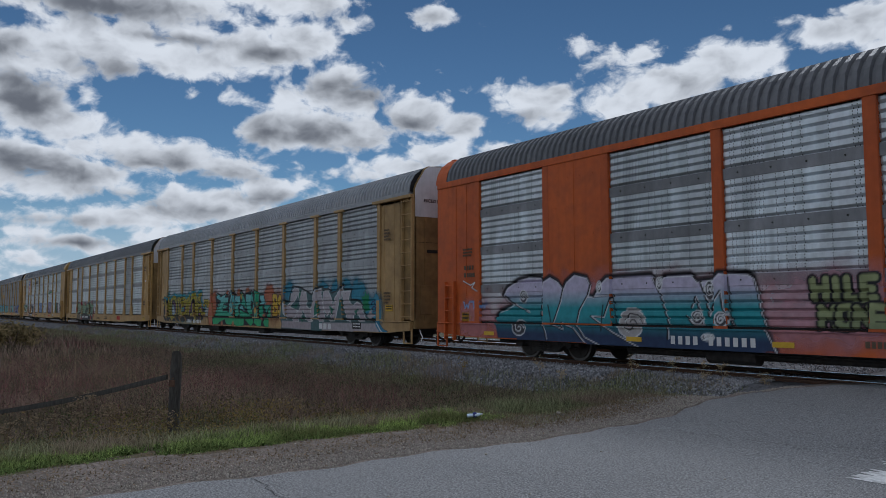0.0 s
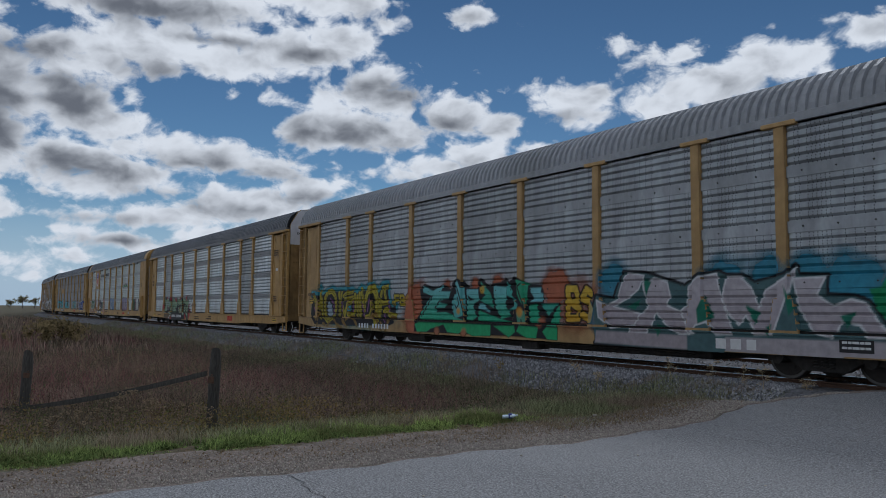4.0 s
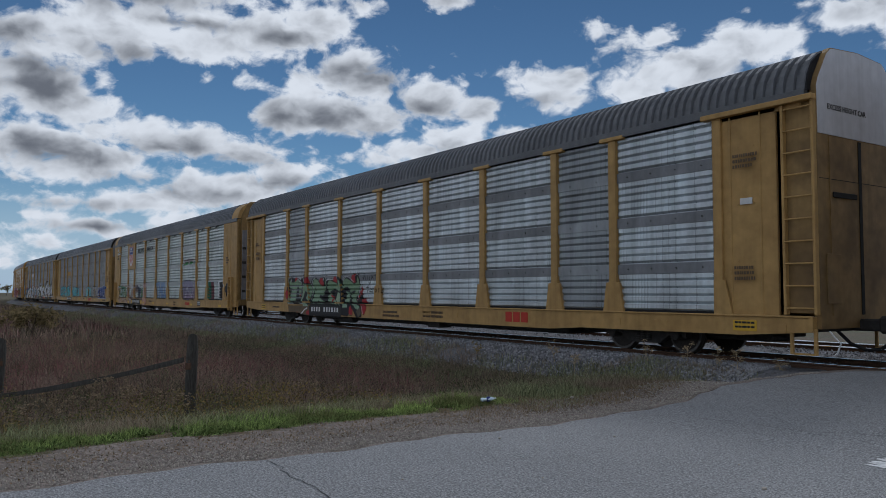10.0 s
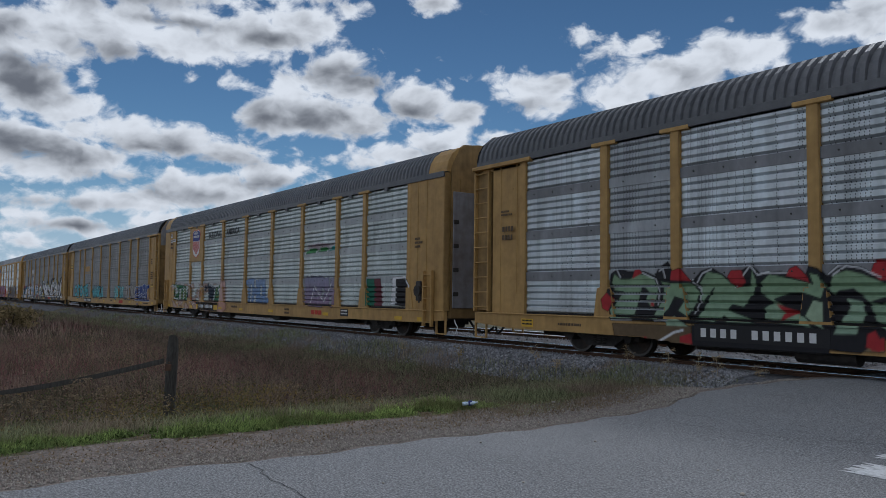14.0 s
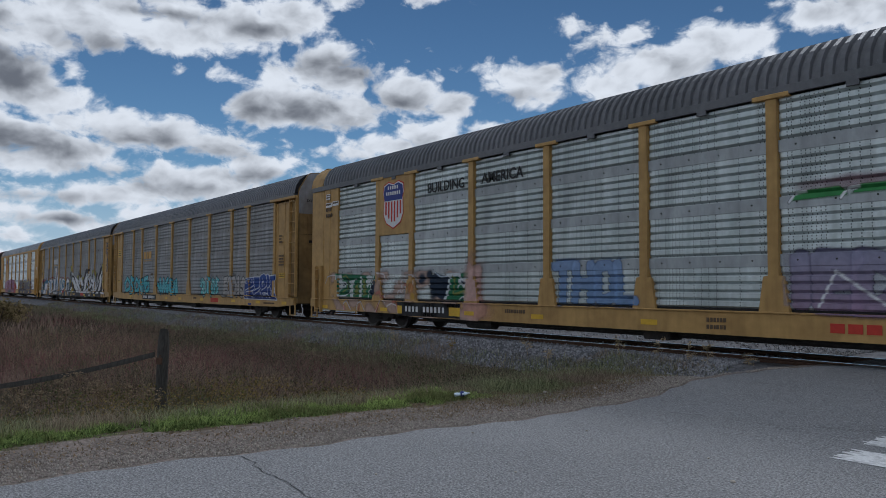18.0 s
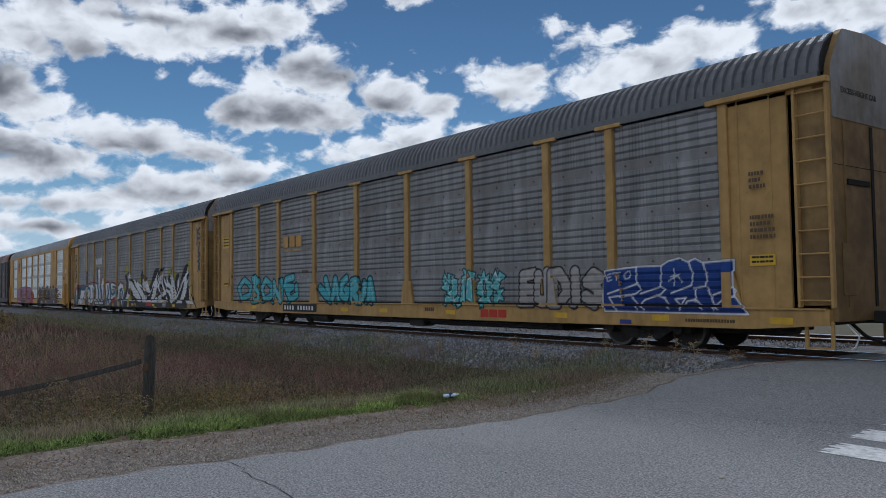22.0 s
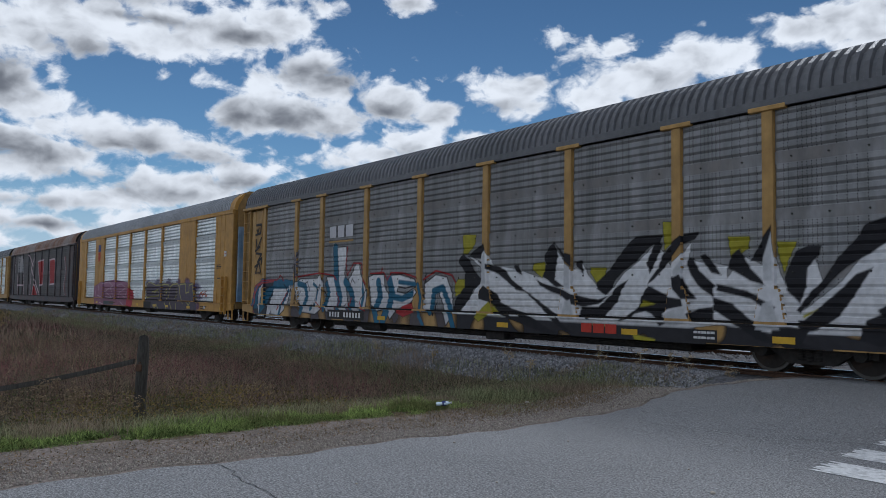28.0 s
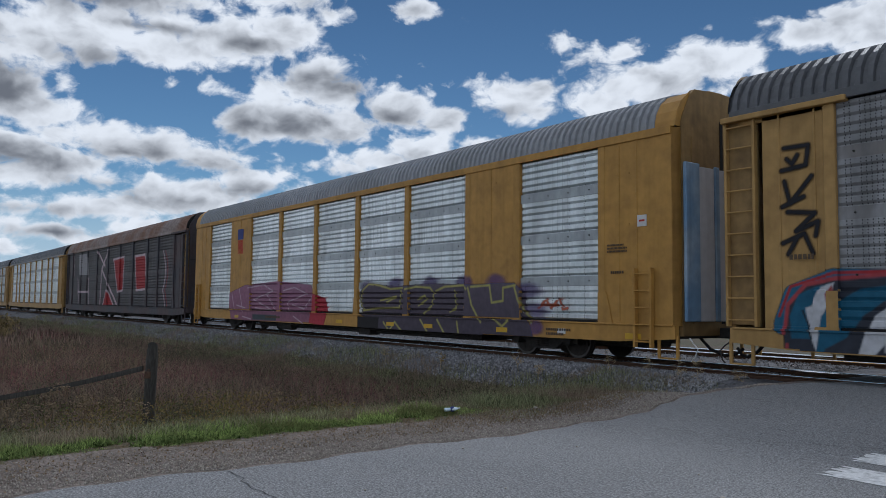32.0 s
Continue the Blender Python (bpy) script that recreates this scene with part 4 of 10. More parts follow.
            x0, x1 = sorted((s * 11.8, s * 14.16))
            box(bm, x0, x1, -1.60, -1.44, 4.735, 4.84, 0.012)
            box(bm, x0 + 0.3, x1 - 0.3, -1.47, -1.40, 4.66, 4.75, 0.01)
            part("end_beam", bm, pm, car)
    # trucks
    tm = cached("truck", truck_mesh)
    wm = cached("wheelset", wheelset_mesh)
    for c in (-9.85, 9.85):
        truck = part("truck", tm, None, car, "dark cast steel truck with coil springs", at=Matrix.Translation((c, 0, 0)))
        for d in (-0.89, 0.89):
            w = part("wheelset", wm, None, truck, "steel wheels with bright treads", at=Matrix.Translation((d, 0, 0.42)))
            if i <= 6:
                WHEELS.append((w, d))
    return car


def clipped(me, z):
    """The part of a sheet below the height z."""
    bm = bmesh.new()
    bm.from_mesh(me)
    bmesh.ops.bisect_plane(bm, geom=bm.verts[:] + bm.edges[:] + bm.faces[:], plane_co=(0, 0, z), plane_no=(0, 0, 1), clear_outer=True)
    out = bpy.data.meshes.new("side_panel")
    bm.to_mesh(out)
    bm.free()
    for m in me.materials:
        out.materials.append(m)
    return out


SPECS = [
    dict(label="orange autorack rail car with pale corrugated sheets and purple-blue graffiti", paint="orange", sheet="zinc", flared=False, solid=(1, 7), wide_end=True, roof="roof", cap_mat="orange", cap=0.5, fascia="orange"),
    dict(label="tan autorack rail car with grey sheets and colourful graffiti", paint="beige", sheet="grey", flared=True, roof="roof_light", white_top="white_end", fascia="roof_light"),
    dict(label="tan autorack rail car with galvanised sheets and a green graffiti piece", paint="tan", sheet="zinc", flared=True, roof="roof", white_top="white_end", mixed={1: "grey", 7: "grey"}, low=0.41),
    dict(label="yellow autorack rail car with pale sheets, shield emblem and black slogan", paint="tan", sheet="satin", flared=True, wide_end=True, roof="roof", cap_mat="tan", cap=0.9, half=(1,), clips=True, white_door=True, low=0.42),
    dict(label="tan autorack rail car with dull grey sheets and turquoise graffiti words", paint="tan", sheet="dull", flared=True, roof="roof", fascia="roof", white_top="grey_top"),
    dict(label="tan autorack rail car with dull sheets under black and white graffiti", paint="tan", sheet="dull", flared=True, roof="roof", white_top="grey_top"),
    dict(label="golden yellow autorack rail car with bright corrugated sheets and purple graffiti", paint="yellow", sheet="bright", flared=False, solid=(1, 7), wide_end=True, roof="roof_light", cap_mat="yellow", cap=0.5, fascia="yellow", blue_end=True),
    dict(label="dark grey autorack rail car with red and white painted letters", paint="slate", sheet="maroon", flared=False, roof="roof_rust", fascia="roof_rust"),
    dict(label="tan autorack rail car with pale galvanised sheets", paint="tan", sheet="bright", flared=True, roof="roof"),
    dict(label="tan autorack rail car with grey sheets", paint="beige", sheet="zinc", flared=True, roof="roof"),
    dict(label="tan autorack rail car with grey sheets", paint="tan", sheet="zinc", flared=True, roof="roof"),
]
CARS = [autorack(i, s) for i, s in enumerate(SPECS)]


# ---- spray paint on the cars ----
LETTERS = {
    "A": "00 16 26 40|12 32", "B": "00 06 36 44 23 03|23 42 40 00", "C": "45 26 06 00 30 41", "D": "00 06 26 44 42 20 00", "E": "46 06 00 40|03 33",
    "F": "00 06 46|03 33", "G": "45 26 06 00 30 42 22", "H": "00 06|40 46|03 43", "I": "20 26", "J": "01 10 30 46", "K": "00 06|46 03 40", "L": "06 00 40",
    "M": "00 06 23 46 40", "N": "00 06 40 46", "O": "10 01 05 16 36 45 41 30 10", "P": "00 06 36 45 33 03", "R": "00 06 36 45 33 03|23 40", "S": "45 26 15 04 33 42 30 01",
    "T": "06 46|26 20", "U": "06 01 20 40 46", "V": "06 20 46", "W": "06 10 23 30 46", "X": "00 46|06 40", "Y": "06 23 46|23 20", "Z": "06 46 00 40",
    "Q": "10 01 05 16 36 45 41 30 10|22 40",
}


class Spray:
    """A layer of paint over one side of a car, which follows its ribs, posts and sill."""

    def __init__(self, i, x0, x1, ztop=2.6, zlow=0.38):
        spec = SPECS[i]
        self.i, self.spec = i, spec
        xs = list(np.arange(x0, x1, 0.026))
        if spec["flared"]:
            edges = [p + e for p in (*POSTS, -12.12, 12.12) for e in (-0.106, -0.102, 0.102, 0.106)]
        else:
            edges = [p + e for p in (*POSTS, -12.12, 12.12) for e in (-0.117, -0.113, 0.113, 0.117)]
        self.x = np.array(sorted(set(round(v, 4) for v in xs + [e for e in edges if x0 < e < x1])))
        zs = [l[0] for l in panel_levels(spec["sheet"])] + [0.848, 0.852, 0.884, 0.888, 0.930, 0.936]
        zs = sorted({round(z, 4) for z in zs if zlow < z < ztop} | {zlow, ztop})
        full = []
        for a, b in zip(zs, zs[1:]):
            n = max(1, math.ceil((b - a) / 0.028))
            full += [a + (b - a) * k / n for k in range(n)]
        self.z = np.array(full + [zs[-1]])
        self.X, self.Z = np.meshgrid(self.x, self.z)
        self.c = np.zeros((*self.X.shape, 4))
        self.rng = np.random.RandomState(i + 11)

    def cloud(self, scale):
        """Smooth noise over the layer, 0 to 1."""
        r = self.rng.rand(6, 3)
        v = sum(np.sin(self.X * scale * (0.6 + a * 1.5) + b * 40) * np.sin(self.Z * scale * (0.6 + b * 1.5) + c * 40 + a * 9) for a, b, c in r)
        return 0.5 + v / 6

    def lay(self, mask, color, other=None, z0=0.0, z1=1.0, mid=None):
        """Blend a colour in, or a run from one colour below to another above."""
        mask = np.clip(mask, 0, 1)
        col = np.array(color, float)
        if other is not None:
            f = np.clip((self.Z - z0) / (z1 - z0), 0, 1)[..., None]
            if mid is None:
                col = col * (1 - f) + np.array(other, float) * f
            else:
                lo, hi = np.clip(f * 4 - 0.6, 0, 1), np.clip(f * 4 - 2.1, 0, 1)
                col = (col * (1 - lo) + np.array(mid, float) * lo) * (1 - hi) + np.array(other, float) * hi
        rows, cols = np.nonzero(mask.any(1))[0], np.nonzero(mask.any(0))[0]
        if not len(rows):
            return
        win = (slice(rows[0], rows[-1] + 1), slice(cols[0], cols[-1] + 1))
        a, c = mask[win][..., None], self.c[win]
        if col.ndim > 1:
            col = np.broadcast_to(col, (*mask.shape, 3))[win]
        old = c[..., 3:4]
        out = a + old * (1 - a)
        c[..., :3] = np.where(out > 1e-4, (col * a + c[..., :3] * old * (1 - a)) / np.maximum(out, 1e-4), c[..., :3])
        c[..., 3:4] = out

    def near(self, pts):
        d = np.full(self.X.shape, 9.0)
        far = 0.7
        i0, i1 = np.searchsorted(self.x, (min(p[0] for p in pts) - far, max(p[0] for p in pts) + far))
        X, Z, w = self.X[:, i0:i1], self.Z[:, i0:i1], d[:, i0:i1]
        for (xa, za), (xb, zb) in zip(pts, pts[1:]):
            vx, vz = xb - xa, zb - za
            t = np.clip(((X - xa) * vx + (Z - za) * vz) / (vx * vx + vz * vz + 1e-9), 0, 1)
            np.minimum(w, np.hypot(X - xa - t * vx, Z - za - t * vz), out=w)
        return d

    def near_square(self, pts, fat):
        """Like near, but for slab strokes with square, overrunning ends that widen upwards."""
        d = np.full(self.X.shape, 9.0)
        for (xa, za), (xb, zb) in zip(pts, pts[1:]):
            ln = math.hypot(xb - xa, zb - za) + 1e-9
            ux, uz = (xb - xa) / ln, (zb - za) / ln
            t = (self.X - xa) * ux + (self.Z - za) * uz
            p = -(self.X - xa) * uz + (self.Z - za) * ux
            wide = 1.15 - 0.4 * np.clip(t / ln, 0, 1)
            over = np.maximum(-t, t - ln) + fat * 0.18 + 0.35 * p
            d = np.minimum(d, np.maximum(np.abs(p) / wide, over + fat / 2 * 0.9))
        return d

    def line(self, pts, w, color, soft=0.02, alpha=1.0):
        self.lay(alpha * np.clip((w / 2 - self.near(pts)) / soft + 0.5, 0, 1), color)

    def fog(self, x, z, rx, rz, color, alpha=1.0, power=1.0):
        q = np.hypot((self.X - x) / rx, (self.Z - z) / rz)
        self.lay(alpha * np.clip((1 - q) * 2.0 + (self.cloud(6) - 0.5) * 0.6, 0, 1) ** power, color)

    def shape(self, pts, color, other=None, alpha=1.0, mid=None):
        inside = np.zeros(self.X.shape, bool)
        n = len(pts)
        for k in range(n):
            (xa, za), (xb, zb) = pts[k], pts[(k + 1) % n]
            cut = (za > self.Z) != (zb > self.Z)
            inside ^= cut & (self.X < (xb - xa) * (self.Z - za) / (zb - za + 1e-12) + xa)
        zs = [p[1] for p in pts]
        d = self.near(list(pts) + [pts[0]])
        edge = np.clip(np.where(inside, 0.5 + d / 0.03, 0.5 - d / 0.03), 0, 1)
        self.lay(alpha * edge, color, other, min(zs), max(zs), mid)

    def strokes(self, text, x, z, w, h, wild, lean):
        step = w / len(text)
        out = []
        for k, ch in enumerate(text):
            j = self.rng.uniform(-1, 1, 40) * wild
            n = 0
            for st in LETTERS[ch].split("|"):
                pts = []
                for p in st.split():
                    u, v = int(p[0]) / 4, int(p[1]) / 6
                    px = x + step * (k + 0.12 + 0.76 * u + 0.10 * j[n % 40]) + lean * (v - 0.5) * h
                    pz = z + h * (0.08 + 0.84 * v + 0.07 * j[(n + 7) % 40])
                    pts.append((px, pz))
                    n += 2
                if wild > 0.6:
                    (xa, za), (xb, zb) = pts[-2], pts[-1]
                    pts.append((xb + 0.25 * (xb - xa) + 0.1, zb + 0.2 * (zb - za)))
                out.append((k, pts))
        return out

    def word(self, text, x, z, w, h, fat, fill, top=None, line=None, edge=0.05, wild=0.5, lean=0.0, halo=None, halo_w=0.16, shine=None, alpha=1.0, inline=None, mid=None):
        """A graffiti word: halo, outline and filled letters in fat strokes."""
        st = self.strokes(text, x, z, w, h, wild, lean)
        all_d = [(k, self.near_square(p, fat) if wild >= 0.7 else self.near(p)) for k, p in st]
        letters = {}
        for k, d in all_d:
            letters[k] = np.minimum(letters.get(k, 9.0), d)
        whole = np.minimum.reduce(list(letters.values()))
        wob = (self.cloud(9) - 0.5) * 0.06
        if halo:
            self.lay(alpha * np.clip((fat / 2 + edge + halo_w - whole + wob) / 0.05, 0, 1), halo)
        for k in sorted(letters):
            d = letters[k]
            if line is not None:
                self.lay(alpha * np.clip((fat / 2 + edge - d) / 0.02 + 0.5, 0, 1), line)
            self.lay(alpha * np.clip((fat / 2 - d) / 0.02 + 0.5, 0, 1), fill, top, z, z + h, mid)
        if inline:
            self.lay(np.clip((0.016 - np.abs(whole - fat / 2 + 0.02)) / 0.012 + 0.5, 0, 1), inline)
        if shine:
            ring = np.abs(whole - fat * 0.36)
            side = np.clip(self.cloud(14) * 3 - 1.2, 0, 1)
            self.lay(alpha * side * np.clip((0.014 - ring) / 0.015 + 0.5, 0, 1), shine)

    def flourish(self, x0, x1, z0, z1, n, color, w=0.06):
        """Loose curved strokes within a box."""
        for _ in range(n):
            a = self.rng.uniform(x0, x1)
            b = self.rng.uniform(z0, z1)
            dx, dz = self.rng.uniform(-0.5, 0.5), self.rng.uniform(-0.6, 0.6)
            self.line([(a, b), (a + dx * 0.5, b + dz * 0.6), (a + dx, min(z1, max(z0, b + dz)))], w * self.rng.uniform(0.5, 1.5), color)

    def depth(self):
        style = self.spec["sheet"]
        zz = self.z
        col = np.array([PANEL + depth_at(z, style) for z in zz])
        y = np.repeat(col[:, None], len(self.x), 1)
        flared = self.spec["flared"]
        for k, (a, b) in enumerate(zip((-EDGE, *POSTS), (*POSTS, EDGE))):
            if k in self.spec.get("solid", ()):
                y[:, (self.x > a) & (self.x < b)] = FACE - 0.004
        for p in POSTS:
            half = np.where(self.Z < PZ0 + 0.62, 0.30 - (self.Z - PZ0) / 0.62 * 0.10, 0.104) if flared else np.full(self.Z.shape, 0.115)
            if not flared:
                half = np.where(self.Z < PZ0 + 0.5, 0.16 - (self.Z - PZ0) * 0.1, half)
            y = np.where(np.abs(self.X - p) < half + 0.003, FACE - (0.0 if flared else 0.008), y)
        out = 1.515 if self.spec.get("wide_end") else 1.47
        ends = np.abs(self.X) > 12.02
        y = np.where(ends, -out - 0.016, y)
        y = np.where(ends & (np.abs(self.X) < 12.46) & (self.Z < 1.56), -1.542, y)
        y = np.where(np.abs(np.abs(self.X) - 12.12) < 0.105, -1.535, y)
        y = np.where(self.Z < 0.933, -1.505, y)
        y = np.where(self.Z < 0.886, -1.565, y)
        y = np.where(self.Z < 0.850, FACE - 0.002, y)
        return y - 0.004

    def finish(self, label):
        y = self.depth()
        low = np.interp(np.abs(self.X), [0, 7.2, 8.3, 12.6, 14.05], [self.spec.get("low", 0.47) - 0.03] * 2 + [0.47, 0.51, 0.61])
        a = np.where(self.Z < low, 0, self.c[..., 3])
        # the dark slot between the sheets and the sill stays bare
        a = np.where((self.Z > 0.8875) & (self.Z < 0.9305) & (np.abs(self.X) < 12.0), 0, a)
        keep = (a[:-1, :-1] + a[1:, :-1] + a[:-1, 1:] + a[1:, 1:]) > 0.08
        keep &= (self.Z[:-1, :-1] >= low[:-1, :-1]) & (np.abs(y[:-1, :-1] - y[:-1, 1:]) < 0.09)
        nz, nx = self.X.shape
        zq = np.repeat(0.5 * (self.z[:-1] + self.z[1:])[:, None], nx - 1, 1)
        co = np.stack([self.X.ravel(), y.ravel(), self.Z.ravel()], 1)
        rgba = np.concatenate([self.c[..., :3].reshape(-1, 3), a.reshape(-1, 1)], 1)
        # each word on the sheets, and each stretch on the sill, is a piece of its own
        for where in (zq > 0.91, zq <= 0.91):
            kept = keep & where
            filled = np.nonzero(kept.any(0))[0]
            if not len(filled):
                continue
            for run_of in np.split(filled, np.nonzero(np.diff(filled) > 2)[0] + 1):
                cols = np.zeros(nx - 1, bool)
                cols[run_of] = True
                J, I = np.nonzero(kept & cols[None, :])
                idx = J * nx + I
                quads = np.stack([idx, idx + 1, idx + nx + 1, idx + nx], 1)
                if len(quads) < 12:
                    continue
                used = np.unique(quads)
                remap = np.zeros(nx * nz, int)
                remap[used] = np.arange(len(used))
                me = bpy.data.meshes.new("graffiti")
                me.from_pydata(co[used].tolist(), [], remap[quads].tolist())
                at = me.color_attributes.new("paint", "FLOAT_COLOR", "POINT")
                at.data.foreach_set("color", rgba[used].astype(np.float32).ravel())
                me.materials.append(SPRAYED)
                part("graffiti", me, None, CARS[self.i], label)


def sprayed():
    m = bpy.data.materials.new("spray_paint")
    m.use_nodes = True
    nt = m.node_tree
    N, link = nt.nodes.new, nt.links.new
    bsdf = nt.nodes["Principled BSDF"]
    at = N("ShaderNodeVertexColor")
    at.layer_name = "paint"
    n = N("ShaderNodeTexNoise")
    n.inputs["Scale"].default_value, n.inputs["Detail"].default_value = 7.0, 6.0
    link(N("ShaderNodeTexCoord").outputs["Object"], n.inputs["Vector"])
    mr = N("ShaderNodeMapRange")
    for k, v in enumerate((0.3, 0.75, 1.0, 0.72)):
        mr.inputs[k + 1].default_value = v
    link(n.outputs["Fac"], mr.inputs[0])
    ml = N("ShaderNodeVectorMath")
    ml.operation = "SCALE"
    link(at.outputs["Color"], ml.inputs[0])
    link(mr.outputs[0], ml.inputs["Scale"])
    link(ml.outputs[0], bsdf.inputs["Base Color"])
    bsdf.inputs["Roughness"].default_value = 0.6
    bsdf.inputs["Specular IOR Level"].default_value = 0.2
    clear = N("ShaderNodeBsdfTransparent")
    mix = N("ShaderNodeMixShader")
    link(at.outputs["Alpha"], mix.inputs[0])
    link(clear.outputs[0], mix.inputs[1])
    link(bsdf.outputs[0], mix.inputs[2])
    link(mix.outputs[0], nt.nodes["Material Output"].inputs[0])
    return m


SPRAYED = sprayed()
BLACK, WHITE, GREY = (0.018, 0.018, 0.022), (0.72, 0.73, 0.75), (0.36, 0.34, 0.33)
TEAL, NAVY, LILAC, PINK = (0.05, 0.30, 0.34), (0.03, 0.05, 0.11), (0.50, 0.46, 0.60), (0.55, 0.25, 0.27)
GREEN, LEAF, SAGE, RED = (0.02, 0.26, 0.12), (0.07, 0.42, 0.27), (0.26, 0.38, 0.25), (0.36, 0.03, 0.035)
GOLD, AQUA, BLUE, PLUM = (0.45, 0.36, 0.03), (0.10, 0.45, 0.50), (0.02, 0.06, 0.28), (0.085, 0.05, 0.10)
SKYBLUE, ORANGE = (0.22, 0.36, 0.62), (0.42, 0.14, 0.075)


def edge_line(s, pts):
    """A black line with a thin white one beside it."""
    s.line(pts, 0.05, BLACK)
    s.line([(x + 0.03, z) for x, z in pts], 0.022, (0.66, 0.66, 0.70), 0.015)


def swirl(s, x, z, rx, rz, pale):
    """A round fleck filled with curls."""
    ring = [(x + rx * math.cos(k * 0.628), z + rz * math.sin(k * 0.628)) for k in range(11)]
    s.shape(ring, (0.42, 0.40, 0.40) if pale else (0.06, 0.06, 0.07))
    s.line(ring, 0.026, WHITE, 0.015)
    curl = [(x + rx * (0.75 - 0.06 * k) * math.cos(k * 0.9), z + rz * (0.75 - 0.06 * k) * math.sin(k * 0.9)) for k in range(11)]
    s.line(curl, 0.03, BLACK if pale else WHITE, 0.015)
    if pale:
        s.line([(a, b - rz * 0.12) for a, b in curl[:6]], 0.02, WHITE, 0.012)


def paint_orange_car():
    s = Spray(0, -12.9, 2.6, 2.5)
    s.fog(-7.3, 1.0, 5.6, 1.25, PINK, 0.75)
    s.fog(-2.2, 1.3, 1.9, 0.9, (0.55, 0.30, 0.36), 0.55)
    s.fog(-12.3, 0.9, 1.0, 0.8, PINK, 0.5)
    s.lay(np.clip((0.95 - s.Z) / 0.1, 0, 1) * np.clip((s.X + 11.3) / 0.3, 0, 1) * np.clip((-3.3 - s.X) / 0.3, 0, 1), NAVY)
    outline = [(-11.38, 1.04), (-11.19, 1.22), (-10.64, 1.4), (-11.07, 1.64), (-10.88, 1.84), (-10.47, 2.02), (-10.04, 2.09), (-9.61, 2.06), (-9.47, 1.95), (-9.21, 2.06), (-8.95, 1.95), (-8.76, 1.75), (-8.66, 1.92), (-8.38, 2.09), (-7.98, 2.01), (-7.87, 1.81), (-7.95, 1.59), (-7.77, 1.57), (-7.54, 1.86), (-7.37, 1.99), (-6.16, 2.01), (-6.05, 1.8), (-5.79, 1.97), (-5.16, 1.98), (-5.0, 1.83), (-4.6, 1.87), (-4.47, 1.98), (-3.88, 1.95), (-3.74, 1.86), (-3.68, 1.65), (-3.61, 1.23), (-3.48, 0.87), (-3.29, 0.5), (-11.18, 0.42)]
    s.line(outline[:-1], 0.13, BLACK, 0.05, 0.75)
    s.shape(outline, NAVY, LILAC, mid=TEAL)
    s.line(outline[:-1], 0.055, BLACK)
    s.line([(x + 0.02, z - 0.05) for x, z in outline[1:-1]], 0.022, (0.66, 0.66, 0.70), 0.015)
    edge_line(s, [(-9.47, 1.92), (-9.56, 1.5), (-9.61, 1.11), (-9.43, 0.74), (-9.37, 0.54)])
    edge_line(s, [(-8.76, 1.75), (-8.86, 1.43), (-9.03, 1.09), (-9.13, 0.89), (-8.8, 0.78), (-8.83, 0.94), (-8.46, 0.83), (-8.19, 0.57), (-8.01, 0.42)])
    edge_line(s, [(-7.87, 1.81), (-7.95, 1.59), (-8.23, 1.23), (-8.33, 0.9), (-8.1, 0.62), (-7.66, 0.46)])
    edge_line(s, [(-7.77, 1.55), (-7.24, 1.57), (-7.47, 1.08), (-7.87, 1.1), (-7.23, 0.75), (-6.51, 0.45)])
    edge_line(s, [(-6.05, 1.8), (-5.91, 1.52), (-5.8, 1.17), (-5.69, 0.88), (-5.71, 0.65)])
    edge_line(s, [(-4.92, 1.79), (-4.8, 1.45), (-4.74, 1.12), (-4.61, 1.4), (-4.44, 1.61), (-4.39, 1.29), (-4.18, 0.91), (-4.53, 0.96)])
    edge_line(s, [(-5.15, 1.29), (-5.05, 1.51), (-4.96, 1.23), (-4.88, 0.95), (-5.12, 0.95), (-5.28, 1.12)])
    edge_line(s, [(-10.64, 1.4), (-10.05, 1.18)])
    s.line([(-7.24, 1.57), (-7.14, 0.88)], 0.035, BLACK)
    s.line([(-4.29, 1.88), (-4.25, 1.12), (-4.16, 0.96)], 0.035, BLACK)
    s.line([(-9.28, 1.36), (-9.17, 0.88)], 0.035, BLACK)
    s.line([(-7.48, 1.35), (-7.56, 0.78)], 0.035, BLACK)
    swirl(s, -10.26, 1.58, 0.15, 0.17, False)
    swirl(s, -10.38, 0.79, 0.26, 0.2, False)
    swirl(s, -6.7, 0.96, 0.37, 0.34, True)
    swirl(s, -5.02, 1.1, 0.14, 0.15, False)
    swirl(s, -4.43, 1.06, 0.15, 0.15, False)
    swirl(s, -4.71, 1.62, 0.11, 0.2, False)
    swirl(s, -4.73, 0.71, 0.15, 0.07, False)
    swirl(s, -5.94, 1.8, 0.08, 0.14, False)
    swirl(s, -7.59, 1.76, 0.08, 0.13, False)
    s.word("HILE", -2.62, 1.40, 1.15, 0.40, 0.12, (0.24, 0.27, 0.13), (0.30, 0.33, 0.16), BLACK, 0.05, 0.5)
    s.word("MONEY", -2.5, 0.94, 1.5, 0.38, 0.12, (0.22, 0.26, 0.14), (0.30, 0.33, 0.16), BLACK, 0.05, 0.5)
    s.line([(-12.75, 2.05), (-12.4, 1.92), (-12.2, 2.0), (-12.35, 1.85), (-12.1, 1.75)], 0.03, WHITE)
    s.word("WTW", -12.75, 1.28, 1.0, 0.2, 0.05, SKYBLUE, None, None, wild=0.4)
    s.finish("purple, teal and navy bubble letters sprayed with white edges")
    car = CARS[0]
